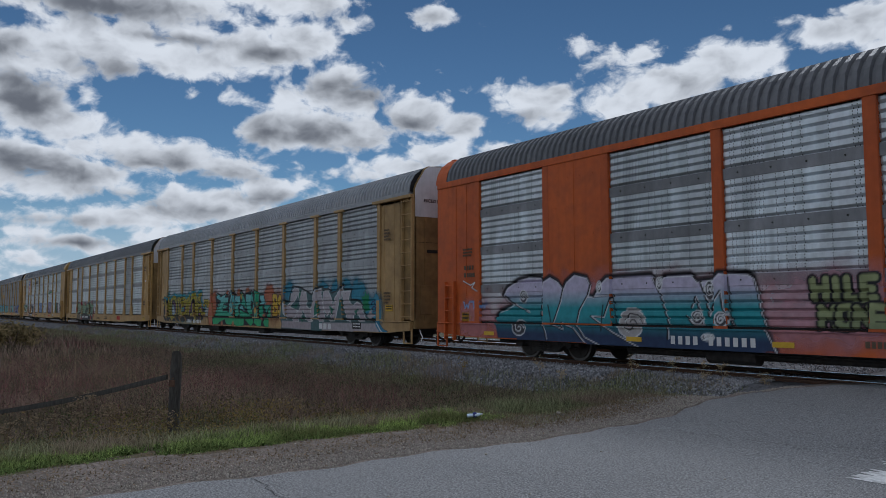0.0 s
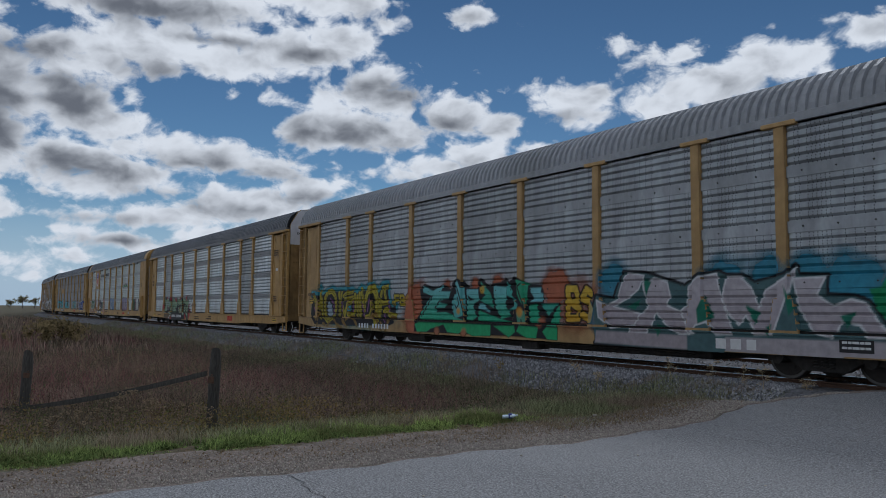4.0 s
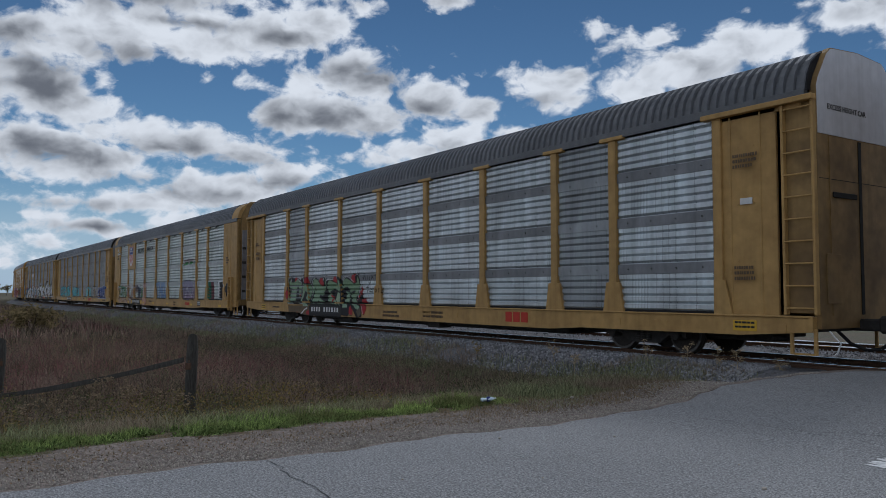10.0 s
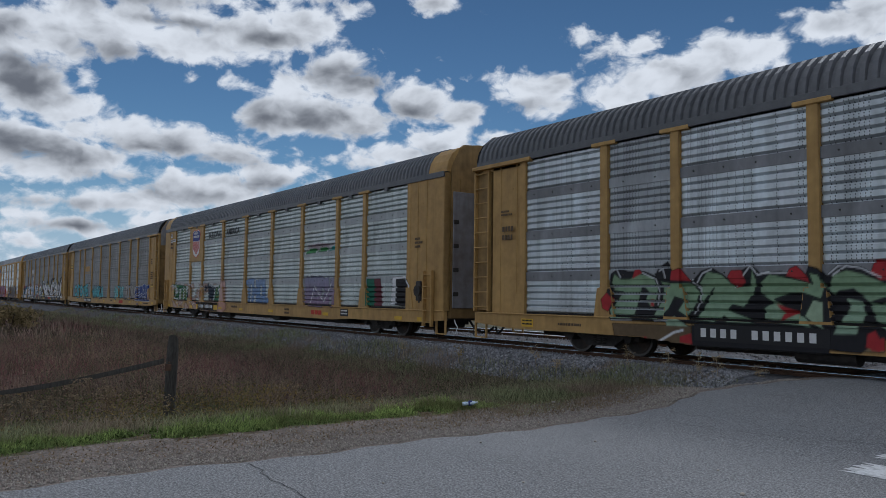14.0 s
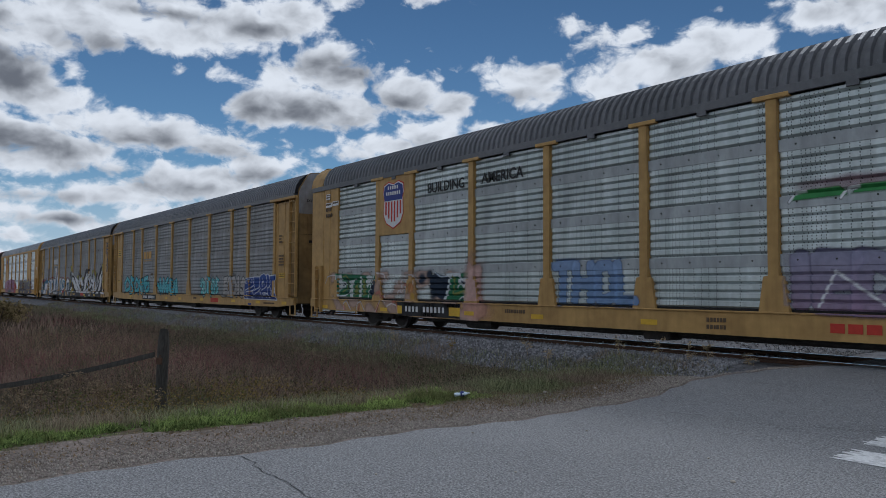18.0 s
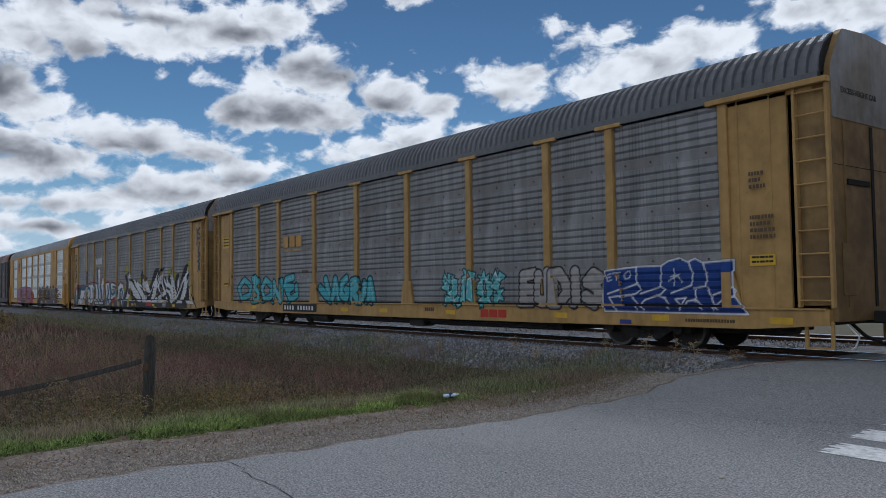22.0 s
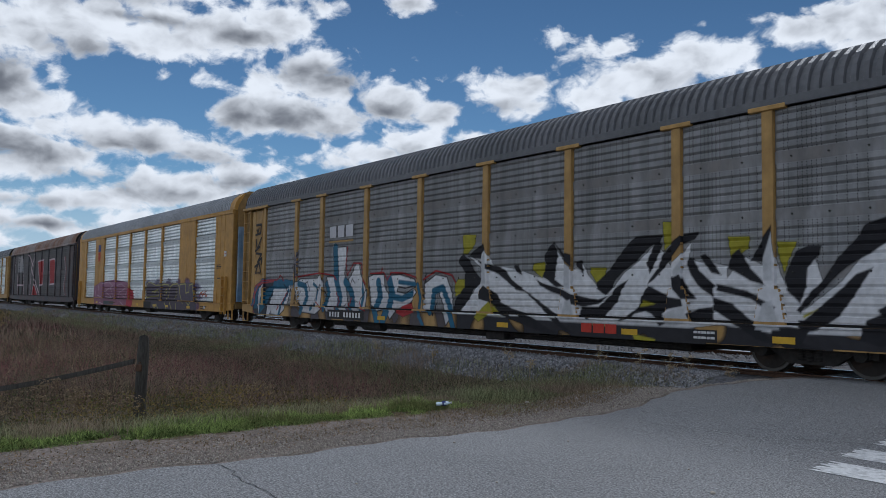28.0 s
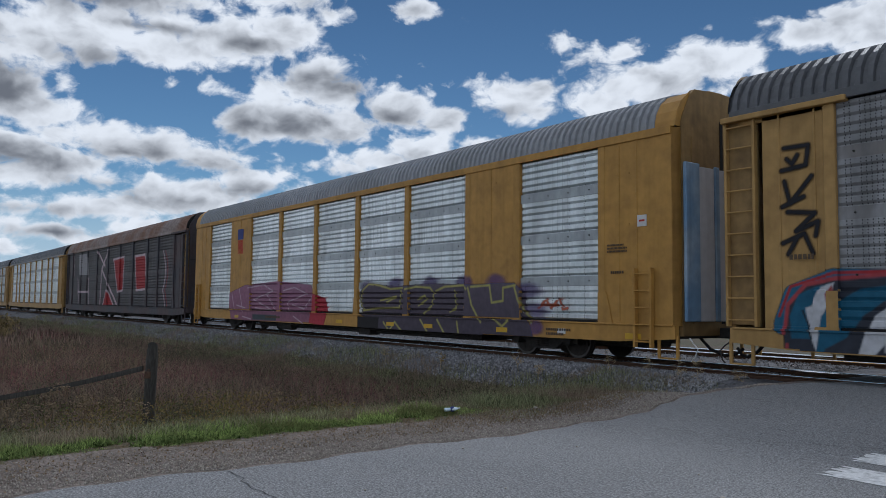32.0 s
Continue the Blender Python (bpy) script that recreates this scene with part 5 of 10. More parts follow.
    fleet_mark(car, -4.62, 0.55, 2.0, 0.17, y=FACE - 0.012)
    for x in (-6.6, -3.15, 0.4, 4.0, 8.2, -11.6):
        plate(car, "reflector", x, 0.62, 0.42, 0.1, "sign_yellow", label="yellow reflective strip")
    plate(car, "notice", -12.6, 1.05, 0.42, 0.24, "sign_yellow", -1.535, "yellow notice plate with black print", 2)
    stencils(car, [(-12.75, 2.9, 3, 0.5, 0.05), (-12.7, 2.35, 2, 0.5, 0.12), (-1.7, 0.62, 1, 1.4, 0.11)])


def streaked(s, pts, w):
    """A yellow stroke with dark streaks along it."""
    s.line(pts, w + 0.05, BLACK)
    s.line(pts, w, (0.40, 0.35, 0.03))
    s.line([(x + w * 0.22, z - 0.02) for x, z in pts], 0.028, (0.05, 0.04, 0.01), 0.015)
    s.line([(x - w * 0.25, z) for x, z in pts], 0.03, (0.30, 0.24, 0.02), 0.02)


def paint_tan_grey_car():
    s = Spray(1, -13.1, 13.3, 2.55)
    s.fog(-9.0, 1.2, 4.4, 1.0, AQUA, 0.35)
    body = [(-12.68, 1.83), (-11.93, 1.78), (-11.84, 2.11), (-11.66, 1.78), (-11.32, 1.9), (-10.73, 2.03), (-10.42, 1.93), (-9.66, 1.95), (-8.96, 1.95), (-8.44, 1.82), (-8.12, 2.05), (-7.82, 1.91), (-7.58, 2.06), (-7.13, 2.09), (-6.7, 1.82), (-6.6, 2.02), (-6.39, 2.13), (-6.06, 2.11), (-6.0, 1.75), (-5.96, 1.46), (-5.73, 1.32), (-5.48, 1.37), (-5.49, 0.77), (-6.13, 0.61), (-6.73, 0.68), (-8.99, 0.59), (-9.69, 0.62), (-12.31, 0.6), (-12.79, 0.99), (-12.72, 1.53)]
    s.line(body[:22], 0.34, (0.06, 0.30, 0.36), 0.16, 0.85)
    s.shape(body, BLACK)
    s.shape([(-11.19, 1.39), (-11.03, 1.54), (-10.77, 1.39), (-10.62, 0.96), (-10.83, 0.87), (-11.11, 1.01)], (0.30, 0.38, 0.46))
    s.shape([(-9.32, 1.21), (-9.11, 1.44), (-8.97, 1.32), (-9.04, 1.15)], (0.10, 0.36, 0.44))
    streaked(s, [(-12.53, 1.8), (-12.21, 1.52), (-12.12, 0.93)], 0.18)
    streaked(s, [(-12.21, 1.59), (-11.94, 1.26), (-11.82, 1.91), (-11.62, 0.88)], 0.18)
    streaked(s, [(-11.41, 1.26), (-11.41, 1.64), (-11.15, 1.89), (-10.73, 1.94), (-10.42, 1.75), (-10.35, 1.26), (-10.51, 0.9), (-11.0, 0.76), (-11.33, 0.94), (-11.41, 1.26)], 0.2)
    streaked(s, [(-10.03, 1.86), (-10.0, 0.97)], 0.18)
    streaked(s, [(-9.78, 1.88), (-9.96, 1.5), (-9.94, 1.03)], 0.13)
    streaked(s, [(-9.67, 1.73), (-9.24, 1.84), (-8.83, 1.88)], 0.13)
    streaked(s, [(-9.48, 1.61), (-8.77, 1.69)], 0.13)
    streaked(s, [(-9.6, 1.32), (-9.39, 0.98), (-9.18, 1.46), (-8.7, 1.6)], 0.16)
    streaked(s, [(-8.63, 1.77), (-8.6, 1.27), (-8.78, 0.99), (-9.11, 1.04)], 0.18)
    streaked(s, [(-8.43, 1.71), (-8.42, 1.0)], 0.16)
    streaked(s, [(-8.25, 1.81), (-8.18, 1.0)], 0.18)
    streaked(s, [(-8.08, 1.97), (-7.95, 1.48), (-7.78, 1.01)], 0.18)
    streaked(s, [(-7.8, 1.69), (-7.76, 1.06)], 0.13)
    streaked(s, [(-7.71, 1.59), (-7.53, 1.9), (-7.13, 2.01), (-6.92, 1.78), (-6.88, 1.27), (-6.84, 0.77)], 0.3)
    streaked(s, [(-7.25, 1.48), (-7.17, 1.27), (-7.32, 1.01), (-7.61, 0.96)], 0.12)
    streaked(s, [(-6.55, 1.72), (-6.44, 1.99), (-6.09, 2.04)], 0.16)
    streaked(s, [(-6.29, 1.95), (-6.2, 1.56)], 0.16)
    streaked(s, [(-6.71, 1.57), (-6.46, 1.45), (-6.06, 1.49)], 0.16)
    streaked(s, [(-6.61, 1.35), (-6.66, 0.88)], 0.2)
    streaked(s, [(-6.31, 1.18), (-6.12, 1.23), (-5.88, 1.04), (-5.49, 1.0)], 0.2)
    streaked(s, [(-5.68, 1.46), (-5.47, 1.55)], 0.14)
    s.line([(-10.9, 1.64), (-10.58, 1.45), (-10.51, 1.02)], 0.075, (0.20, 0.07, 0.23), 0.03)
    s.line([(-9.82, 1.5), (-9.75, 1.15)], 0.075, (0.20, 0.07, 0.23), 0.03)
    s.line([(-8.84, 1.55), (-8.78, 1.16)], 0.075, (0.20, 0.07, 0.23), 0.03)
    s.line([(-8.07, 1.43), (-7.84, 0.95)], 0.075, (0.20, 0.07, 0.23), 0.03)
    s.line([(-7.36, 1.58), (-7.49, 1.17)], 0.075, (0.20, 0.07, 0.23), 0.03)
    s.line([(-6.01, 1.56), (-5.92, 1.18)], 0.075, (0.20, 0.07, 0.23), 0.03)
    s.line([(-6.32, 1.08), (-6.13, 0.8)], 0.075, (0.20, 0.07, 0.23), 0.03)
    s.line([(-12.31, 1.26), (-12.03, 0.87)], 0.075, (0.20, 0.07, 0.23), 0.03)
    s.line([(-9.68, 0.97), (-9.47, 0.63)], 0.075, (0.20, 0.07, 0.23), 0.03)
    s.flourish(-12.2, -5.8, 0.5, 0.95, 20, (0.22, 0.13, 0.03), 0.10)
    s.word("FBS", -5.6, 1.38, 1.15, 0.36, 0.09, GOLD, None, BLACK, 0.035, 0.15)
    s.fog(-4.2, 1.1, 0.9, 0.9, ORANGE, 0.9)
    s.fog(3.6, 1.4, 1.6, 0.8, ORANGE, 0.6)
    s.fog(-2.26, 1.94, 0.3, 0.3, ORANGE, 0.85)
    s.fog(-0.71, 2.0, 0.3, 0.3, ORANGE, 0.85)
    s.fog(0.36, 2.07, 0.3, 0.3, ORANGE, 0.85)
    s.fog(-4.05, 1.6, 0.75, 0.75, ORANGE, 0.85)
    s.fog(2.75, 1.88, 0.55, 0.55, ORANGE, 0.85)
    s.fog(3.03, 1.98, 0.4, 0.4, ORANGE, 0.85)
    s.fog(-4.17, 0.72, 0.5, 0.5, ORANGE, 0.85)
    s.shape([(-4.11, 0.52), (-4.07, 0.92), (-3.72, 1.26), (-3.85, 1.93), (-3.57, 2.08), (-3.03, 1.97), (-2.76, 1.96), (-2.42, 2.05), (-1.97, 1.87), (-1.93, 2.11), (-1.62, 2.22), (-1.17, 2.05), (-0.95, 1.9), (-0.56, 1.88), (-0.58, 2.11), (-0.41, 2.19), (0.01, 1.94), (0.2, 2.02), (0.58, 2.04), (0.77, 2.16), (0.94, 2.04), (1.12, 2.18), (1.4, 2.13), (1.83, 1.95), (2.34, 1.93), (2.43, 1.78), (2.42, 1.45), (3.06, 1.46), (3.02, 0.51), (1.34, 0.55)], BLACK)
    s.shape([(-3.68, 2.02), (-3.03, 1.84), (-2.42, 2.02), (-2.55, 1.82), (-2, 1.81), (-2.14, 1.59), (-2.47, 1.58), (-2.69, 1.48), (-2.24, 1.42), (-2.34, 1.31), (-2.92, 1.31), (-2.79, 1.16), (-2.31, 1.18), (-1.96, 1.11), (-1.65, 1.02), (-1.2, 0.94), (-3.88, 0.92), (-3.78, 1.16), (-3.3, 1.58), (-3.09, 1.68), (-3.63, 1.81)], (0.05, 0.38, 0.22), (0.20, 0.50, 0.53))
    s.line([(-3.09, 1.68), (-3.46, 1.32), (-3.76, 1.03)], 0.05, BLACK)
    s.line([(-2.92, 1.31), (-2.64, 1.55)], 0.06, BLACK)
    s.shape([(-1.77, 2.12), (-1.59, 2.14), (-1.43, 1.91), (-1.25, 1.91), (-1.19, 1.26), (-1.27, 1.08), (-1.62, 1), (-1.93, 1.22), (-1.95, 1.5), (-1.79, 1.71), (-1.6, 1.74), (-1.73, 1.9)], (0.09, 0.37, 0.34), (0.20, 0.50, 0.53))
    s.line([(-1.59, 1.92), (-1.34, 1.43), (-1.2, 1.08)], 0.06, BLACK)
    s.line([(-1.56, 1.63), (-1.47, 1.43), (-1.6, 1.3), (-1.72, 1.44)], 0.05, BLACK)
    s.fog(-1.48, 1.21, 0.14, 0.14, (0.6, 0.28, 0.03), 0.85)
    s.shape([(-1.13, 1.86), (-0.53, 1.85), (-0.52, 1.52), (-0.83, 1.41), (-0.63, 1.03), (-0.84, 0.94), (-1.13, 0.96), (-1.12, 1.2)], (0.05, 0.38, 0.22), (0.20, 0.50, 0.53))
    s.shape([(-1.09, 1.69), (-0.78, 1.54), (-1.04, 1.51)], BLACK)
    s.shape([(-0.43, 2.08), (0.07, 1.75), (0.18, 1.42), (0.24, 1.31), (-0.14, 1.42), (-0.45, 1.54), (-0.17, 1.68), (-0.39, 1.85)], (0.06, 0.34, 0.24))
    s.fog(-0.33, 1.85, 0.15, 0.15, (0.6, 0.36, 0.03), 0.85)
    s.shape([(-0.52, 1.43), (-0.31, 1.45), (0.07, 1.18), (-0.52, 1.3)], (0.20, 0.50, 0.53))
    s.shape([(-0.52, 1.24), (0.17, 1.09), (0.54, 1.01), (1.3, 0.9), (0.16, 0.9), (-0.54, 0.91)], (0.05, 0.38, 0.22))
    s.shape([(0.24, 1.94), (0.84, 1.89), (0.8, 1.52), (0.74, 1.41), (1.04, 1.1), (0.59, 1.01), (0.33, 1.31), (0.23, 1.64)], (0.05, 0.38, 0.22), (0.20, 0.50, 0.53))
    s.shape([(0.84, 2.05), (1.12, 1.77), (1.04, 1.67), (1.39, 1.41), (1.35, 1.3), (0.85, 1.23), (1.26, 1.41), (1.04, 1.6), (0.84, 1.66)], (0.08, 0.38, 0.33))
    s.shape([(1.21, 2.11), (1.8, 1.98), (1.7, 1.5), (1.68, 1.35), (1.49, 1.51), (1.33, 1.74)], (0.05, 0.34, 0.19))
    s.line([(1.51, 1.98), (1.36, 1.9), (1.47, 1.66), (1.64, 1.4)], 0.05, BLACK)
    s.shape([(1.34, 1.18), (1.48, 1.29), (1.69, 1.22), (1.76, 0.95), (1.57, 0.84), (1.38, 0.93)], (0.09, 0.30, 0.20))
    s.line([(1.54, 1), (1.57, 0.86), (1.72, 0.88), (1.79, 1.1), (1.7, 1.3)], 0.05, BLACK)
    s.fog(1.48, 1.22, 0.17, 0.17, (0.6, 0.28, 0.03), 0.85)
    s.shape([(1.86, 1.85), (2.34, 1.85), (2.3, 1.74), (2.41, 1.69), (2.37, 1.49), (1.86, 1.48), (2.02, 1.6), (1.92, 1.7)], (0.20, 0.50, 0.53))
    s.shape([(1.81, 1.4), (2.12, 1.42), (2.23, 1.11), (2.28, 0.89), (1.89, 0.9), (1.82, 1.1)], (0.05, 0.38, 0.22))
    s.shape([(2.28, 1.43), (3, 1.44), (2.84, 1.33), (2.62, 1.12)], (0.07, 0.36, 0.28))
    s.shape([(3.06, 1.41), (2.87, 1.25), (2.65, 0.87), (3.03, 0.85)], (0.05, 0.38, 0.22))
    s.shape([(-4.07, 0.77), (-3.78, 0.85), (0.16, 0.84), (0.15, 0.52), (-0.76, 0.49), (-1.21, 0.64), (-1.51, 0.53), (-2.1, 0.57), (-2.32, 0.8), (-2.59, 0.74), (-3.06, 0.65), (-3.33, 0.54), (-3.92, 0.52)], (0.04, 0.35, 0.14))
    s.shape([(0.29, 0.81), (1.24, 0.85), (1.29, 0.67), (1, 0.51), (0.65, 0.67)], (0.04, 0.35, 0.14))
    s.shape([(1.34, 0.69), (1.46, 0.85), (2.26, 0.82), (2.18, 0.52), (1.77, 0.53)], (0.04, 0.35, 0.14))
    s.shape([(2.44, 0.71), (2.59, 0.83), (3.03, 0.82), (3.02, 0.51), (2.63, 0.52)], (0.04, 0.35, 0.14))
    s.fog(2.34, 0.96, 0.2, 0.2, ORANGE, 0.85)
    s.fog(-1.21, 0.56, 0.2, 0.2, (0.40, 0.16, 0.08), 0.85)
    s.fog(-2.72, 0.56, 0.2, 0.2, (0.40, 0.16, 0.08), 0.85)
    s.word("BS", 3.3, 1.0, 1.0, 0.85, 0.17, (0.55, 0.33, 0.03), (0.6, 0.42, 0.05), BLACK, 0.05, 0.6)
    s.fog(4.93, 1.97, 0.6, 0.6, (0.05, 0.25, 0.36), 0.8)
    s.fog(4.71, 1.18, 0.6, 0.6, (0.05, 0.25, 0.36), 0.8)
    s.fog(7.99, 1.84, 0.7, 0.7, (0.05, 0.25, 0.36), 0.8)
    s.fog(8.94, 2.0, 0.5, 0.5, (0.05, 0.25, 0.36), 0.8)
    s.fog(9.77, 2.04, 0.45, 0.45, (0.05, 0.25, 0.36), 0.8)
    s.fog(10.4, 1.68, 0.8, 0.8, (0.05, 0.25, 0.36), 0.8)
    s.fog(10.72, 1.57, 0.8, 0.8, (0.05, 0.25, 0.36), 0.8)
    s.fog(11.7, 1.05, 0.9, 0.9, (0.05, 0.25, 0.36), 0.8)
    s.fog(11.19, 0.94, 0.7, 0.7, (0.05, 0.25, 0.36), 0.8)
    s.fog(6.07, 0.79, 0.6, 0.6, (0.05, 0.25, 0.36), 0.8)
    s.fog(11.93, 1.41, 0.5, 0.5, (0.05, 0.25, 0.36), 0.8)
    s.line([(4.33, 1.4), (4.42, 1.62), (4.93, 1.54), (5.26, 2.15), (5.88, 2.11), (6.2, 2.03), (6.58, 1.92), (7.03, 1.8), (7.42, 2.02), (7.86, 2.07), (8.07, 1.99), (8.43, 1.98), (8.71, 1.83), (9.38, 1.97), (9.57, 2.14), (9.63, 1.95), (10.17, 1.93), (10.14, 1.58), (10.65, 1.55), (10.9, 1.46), (11.19, 1.04), (12.02, 0.82), (12.24, 0.47), (6.83, 0.44), (4.37, 0.51)], 0.12, BLACK)
    s.shape([(4.33, 1.4), (4.42, 1.62), (4.93, 1.54), (5.26, 2.15), (5.88, 2.11), (6.2, 2.03), (6.58, 1.92), (7.03, 1.8), (7.42, 2.02), (7.86, 2.07), (8.07, 1.99), (8.43, 1.98), (8.71, 1.83), (9.38, 1.97), (9.57, 2.14), (9.63, 1.95), (10.17, 1.93), (10.14, 1.58), (10.65, 1.55), (10.9, 1.46), (11.19, 1.04), (12.02, 0.82), (12.24, 0.47), (6.83, 0.44), (4.37, 0.51)], (0.07, 0.13, 0.14))
    s.shape([(4.42, 1.52), (4.71, 1.4), (5.04, 1.51), (5.26, 2.01), (5.38, 2.13), (5.88, 2.06), (5.72, 1.75), (5.36, 1.54), (4.93, 1.37), (5.81, 1.19), (5.63, 0.96), (4.93, 0.87), (4.49, 1.11)], (0.36, 0.32, 0.35), (0.44, 0.41, 0.44))
    s.line([(4.42, 1.52), (4.71, 1.4), (5.04, 1.51), (5.26, 2.01), (5.38, 2.13), (5.88, 2.06), (5.72, 1.75), (5.36, 1.54), (4.93, 1.37), (5.81, 1.19), (5.63, 0.96), (4.93, 0.87), (4.49, 1.11), (4.42, 1.52)], 0.035, WHITE, 0.02, 0.8)
    s.shape([(5.84, 1.88), (6.18, 2), (6.55, 1.9), (6.62, 1.6), (6.5, 1.4), (6.88, 1.27), (7.02, 1.01), (7.29, 0.82), (6.93, 0.79), (6.5, 0.97), (6.21, 1.24), (6.01, 0.79), (5.46, 0.77), (5.71, 1.17), (5.98, 1.33)], (0.36, 0.32, 0.35), (0.44, 0.41, 0.44))
    s.line([(5.84, 1.88), (6.18, 2), (6.55, 1.9), (6.62, 1.6), (6.5, 1.4), (6.88, 1.27), (7.02, 1.01), (7.29, 0.82), (6.93, 0.79), (6.5, 0.97), (6.21, 1.24), (6.01, 0.79), (5.46, 0.77), (5.71, 1.17), (5.98, 1.33), (5.84, 1.88)], 0.035, WHITE, 0.02, 0.8)
    s.shape([(7.12, 1.79), (7.39, 1.98), (7.82, 2.04), (7.9, 1.66), (8.06, 1.16), (8.22, 0.83), (7.84, 0.81), (7.59, 1.06), (7.32, 0.99), (7.16, 0.79), (6.88, 1.27), (7.06, 1.4)], (0.36, 0.32, 0.35), (0.44, 0.41, 0.44))
    s.line([(7.12, 1.79), (7.39, 1.98), (7.82, 2.04), (7.9, 1.66), (8.06, 1.16), (8.22, 0.83), (7.84, 0.81), (7.59, 1.06), (7.32, 0.99), (7.16, 0.79), (6.88, 1.27), (7.06, 1.4), (7.12, 1.79)], 0.035, WHITE, 0.02, 0.8)
    s.shape([(7.93, 1.53), (8.07, 1.97), (8.39, 1.96), (8.63, 1.74), (8.78, 1.35), (8.93, 1.68), (9.38, 1.91), (9.56, 2.09), (9.45, 1.7), (9.1, 0.85), (8.72, 0.84), (8.49, 1.2), (8.33, 1.01), (8.09, 1.22)], (0.36, 0.32, 0.35), (0.44, 0.41, 0.44))
    s.line([(7.93, 1.53), (8.07, 1.97), (8.39, 1.96), (8.63, 1.74), (8.78, 1.35), (8.93, 1.68), (9.38, 1.91), (9.56, 2.09), (9.45, 1.7), (9.1, 0.85), (8.72, 0.84), (8.49, 1.2), (8.33, 1.01), (8.09, 1.22), (7.93, 1.53)], 0.035, WHITE, 0.02, 0.8)
    s.shape([(9.52, 1.89), (10.15, 1.91), (9.96, 1.58), (10.27, 1.39), (10.59, 1.51), (10.84, 1.44), (11.07, 1.09), (11.3, 0.86), (10.91, 0.85), (10.73, 1.06), (10.41, 1.11), (10.28, 0.83), (9.88, 0.93), (9.61, 1.35)], (0.36, 0.32, 0.35), (0.44, 0.41, 0.44))
    s.line([(9.52, 1.89), (10.15, 1.91), (9.96, 1.58), (10.27, 1.39), (10.59, 1.51), (10.84, 1.44), (11.07, 1.09), (11.3, 0.86), (10.91, 0.85), (10.73, 1.06), (10.41, 1.11), (10.28, 0.83), (9.88, 0.93), (9.61, 1.35), (9.52, 1.89)], 0.035, WHITE, 0.02, 0.8)
    s.shape([(4.42, 0.8), (7.11, 0.77), (7.11, 0.48), (4.37, 0.52)], (0.33, 0.29, 0.31))
    s.shape([(8.05, 0.77), (12.08, 0.8), (12.24, 0.47), (8.05, 0.47)], (0.36, 0.33, 0.35))
    s.shape([(5.36, 1.37), (5.78, 1.53), (5.61, 1.29)], (0.02, 0.15, 0.10))
    s.shape([(5.88, 1.99), (6.1, 1.91), (5.92, 1.58)], (0.02, 0.15, 0.10))
    s.shape([(7.35, 1.31), (7.52, 1.6), (7.76, 1.15), (7.38, 1.02)], (0.02, 0.15, 0.10))
    s.shape([(8.47, 1.41), (8.81, 1.27), (8.69, 1.02)], (0.02, 0.15, 0.10))
    s.shape([(9.34, 1.76), (9.57, 1.35), (9.44, 1.21)], (0.02, 0.15, 0.10))
    s.shape([(10.39, 1.22), (10.67, 1.29), (10.51, 1)], (0.02, 0.15, 0.10))
    s.shape([(6.23, 1), (6.46, 0.93), (6.31, 0.71)], (0.02, 0.15, 0.10))
    s.shape([(8.92, 0.99), (9.09, 1.05), (9.02, 0.8)], (0.02, 0.15, 0.10))
    s.shape([(10.91, 1.68), (11.12, 1.71), (11.21, 1.88), (11.29, 1.72), (11.44, 1.82), (11.38, 1.46), (11.48, 1.25), (11.16, 1.17), (11.02, 1.36)], (0.02, 0.22, 0.09))
    s.shape([(11.23, 1.07), (11.42, 1.13), (11.54, 1.31), (11.64, 1.12), (11.85, 1.06), (11.6, 0.97), (11.53, 0.86), (11.42, 0.97)], (0.40, 0.36, 0.37))
    s.line([(11.55, 1.41), (11.72, 1.56), (11.82, 1.41)], 0.06, NAVY)
    s.line([(11.6, 1.26), (11.77, 1.38), (11.93, 1.26), (12.09, 1.38)], 0.06, NAVY)
    s.line([(11.71, 1.18), (11.98, 1.26), (12.14, 1.14)], 0.06, NAVY)
    s.line([(12.08, 0.78), (12.43, 0.51), (12.68, 0.46)], 0.22, (0.04, 0.20, 0.33))
    s.line([(12.04, 0.8), (12.28, 0.58), (12.48, 0.47)], 0.04, WHITE)
    s.line([(4.33, 0.42), (7.11, 0.46)], 0.05, BLACK)
    s.finish("yellow, green and silver graffiti words with black outlines")
    car = CARS[1]
    fleet_mark(car, -6.97, 0.56, 2.4, 0.16, y=FACE - 0.012)
    for x, w in ((7.95, 0.30), (8.30, 0.30), (8.65, 0.26)):
        plate(car, "emblem", x, 0.64, w * 0.8, 0.2, "sign_white", label="white painted emblem block")
    plate(car, "data_panel", 10.7, 0.70, 0.6, 0.22, "sign_black", label="black data panel", lines=2, ink="sign_white")
    plate(car, "notice", 12.75, 1.3, 0.42, 0.2, "sign_yellow", -1.495, "yellow notice plate with black print", 2)
    plate(car, "notice", -12.75, 1.55, 0.42, 0.2, "sign_yellow", -1.495, "yellow notice plate with black print", 2)
    stencils(car, [(-13.0, 1.78, 1, 0.8, 0.1), (12.5, 3.8, 4, 0.4, 0.06), (12.5, 1.75, 4, 0.4, 0.06)])


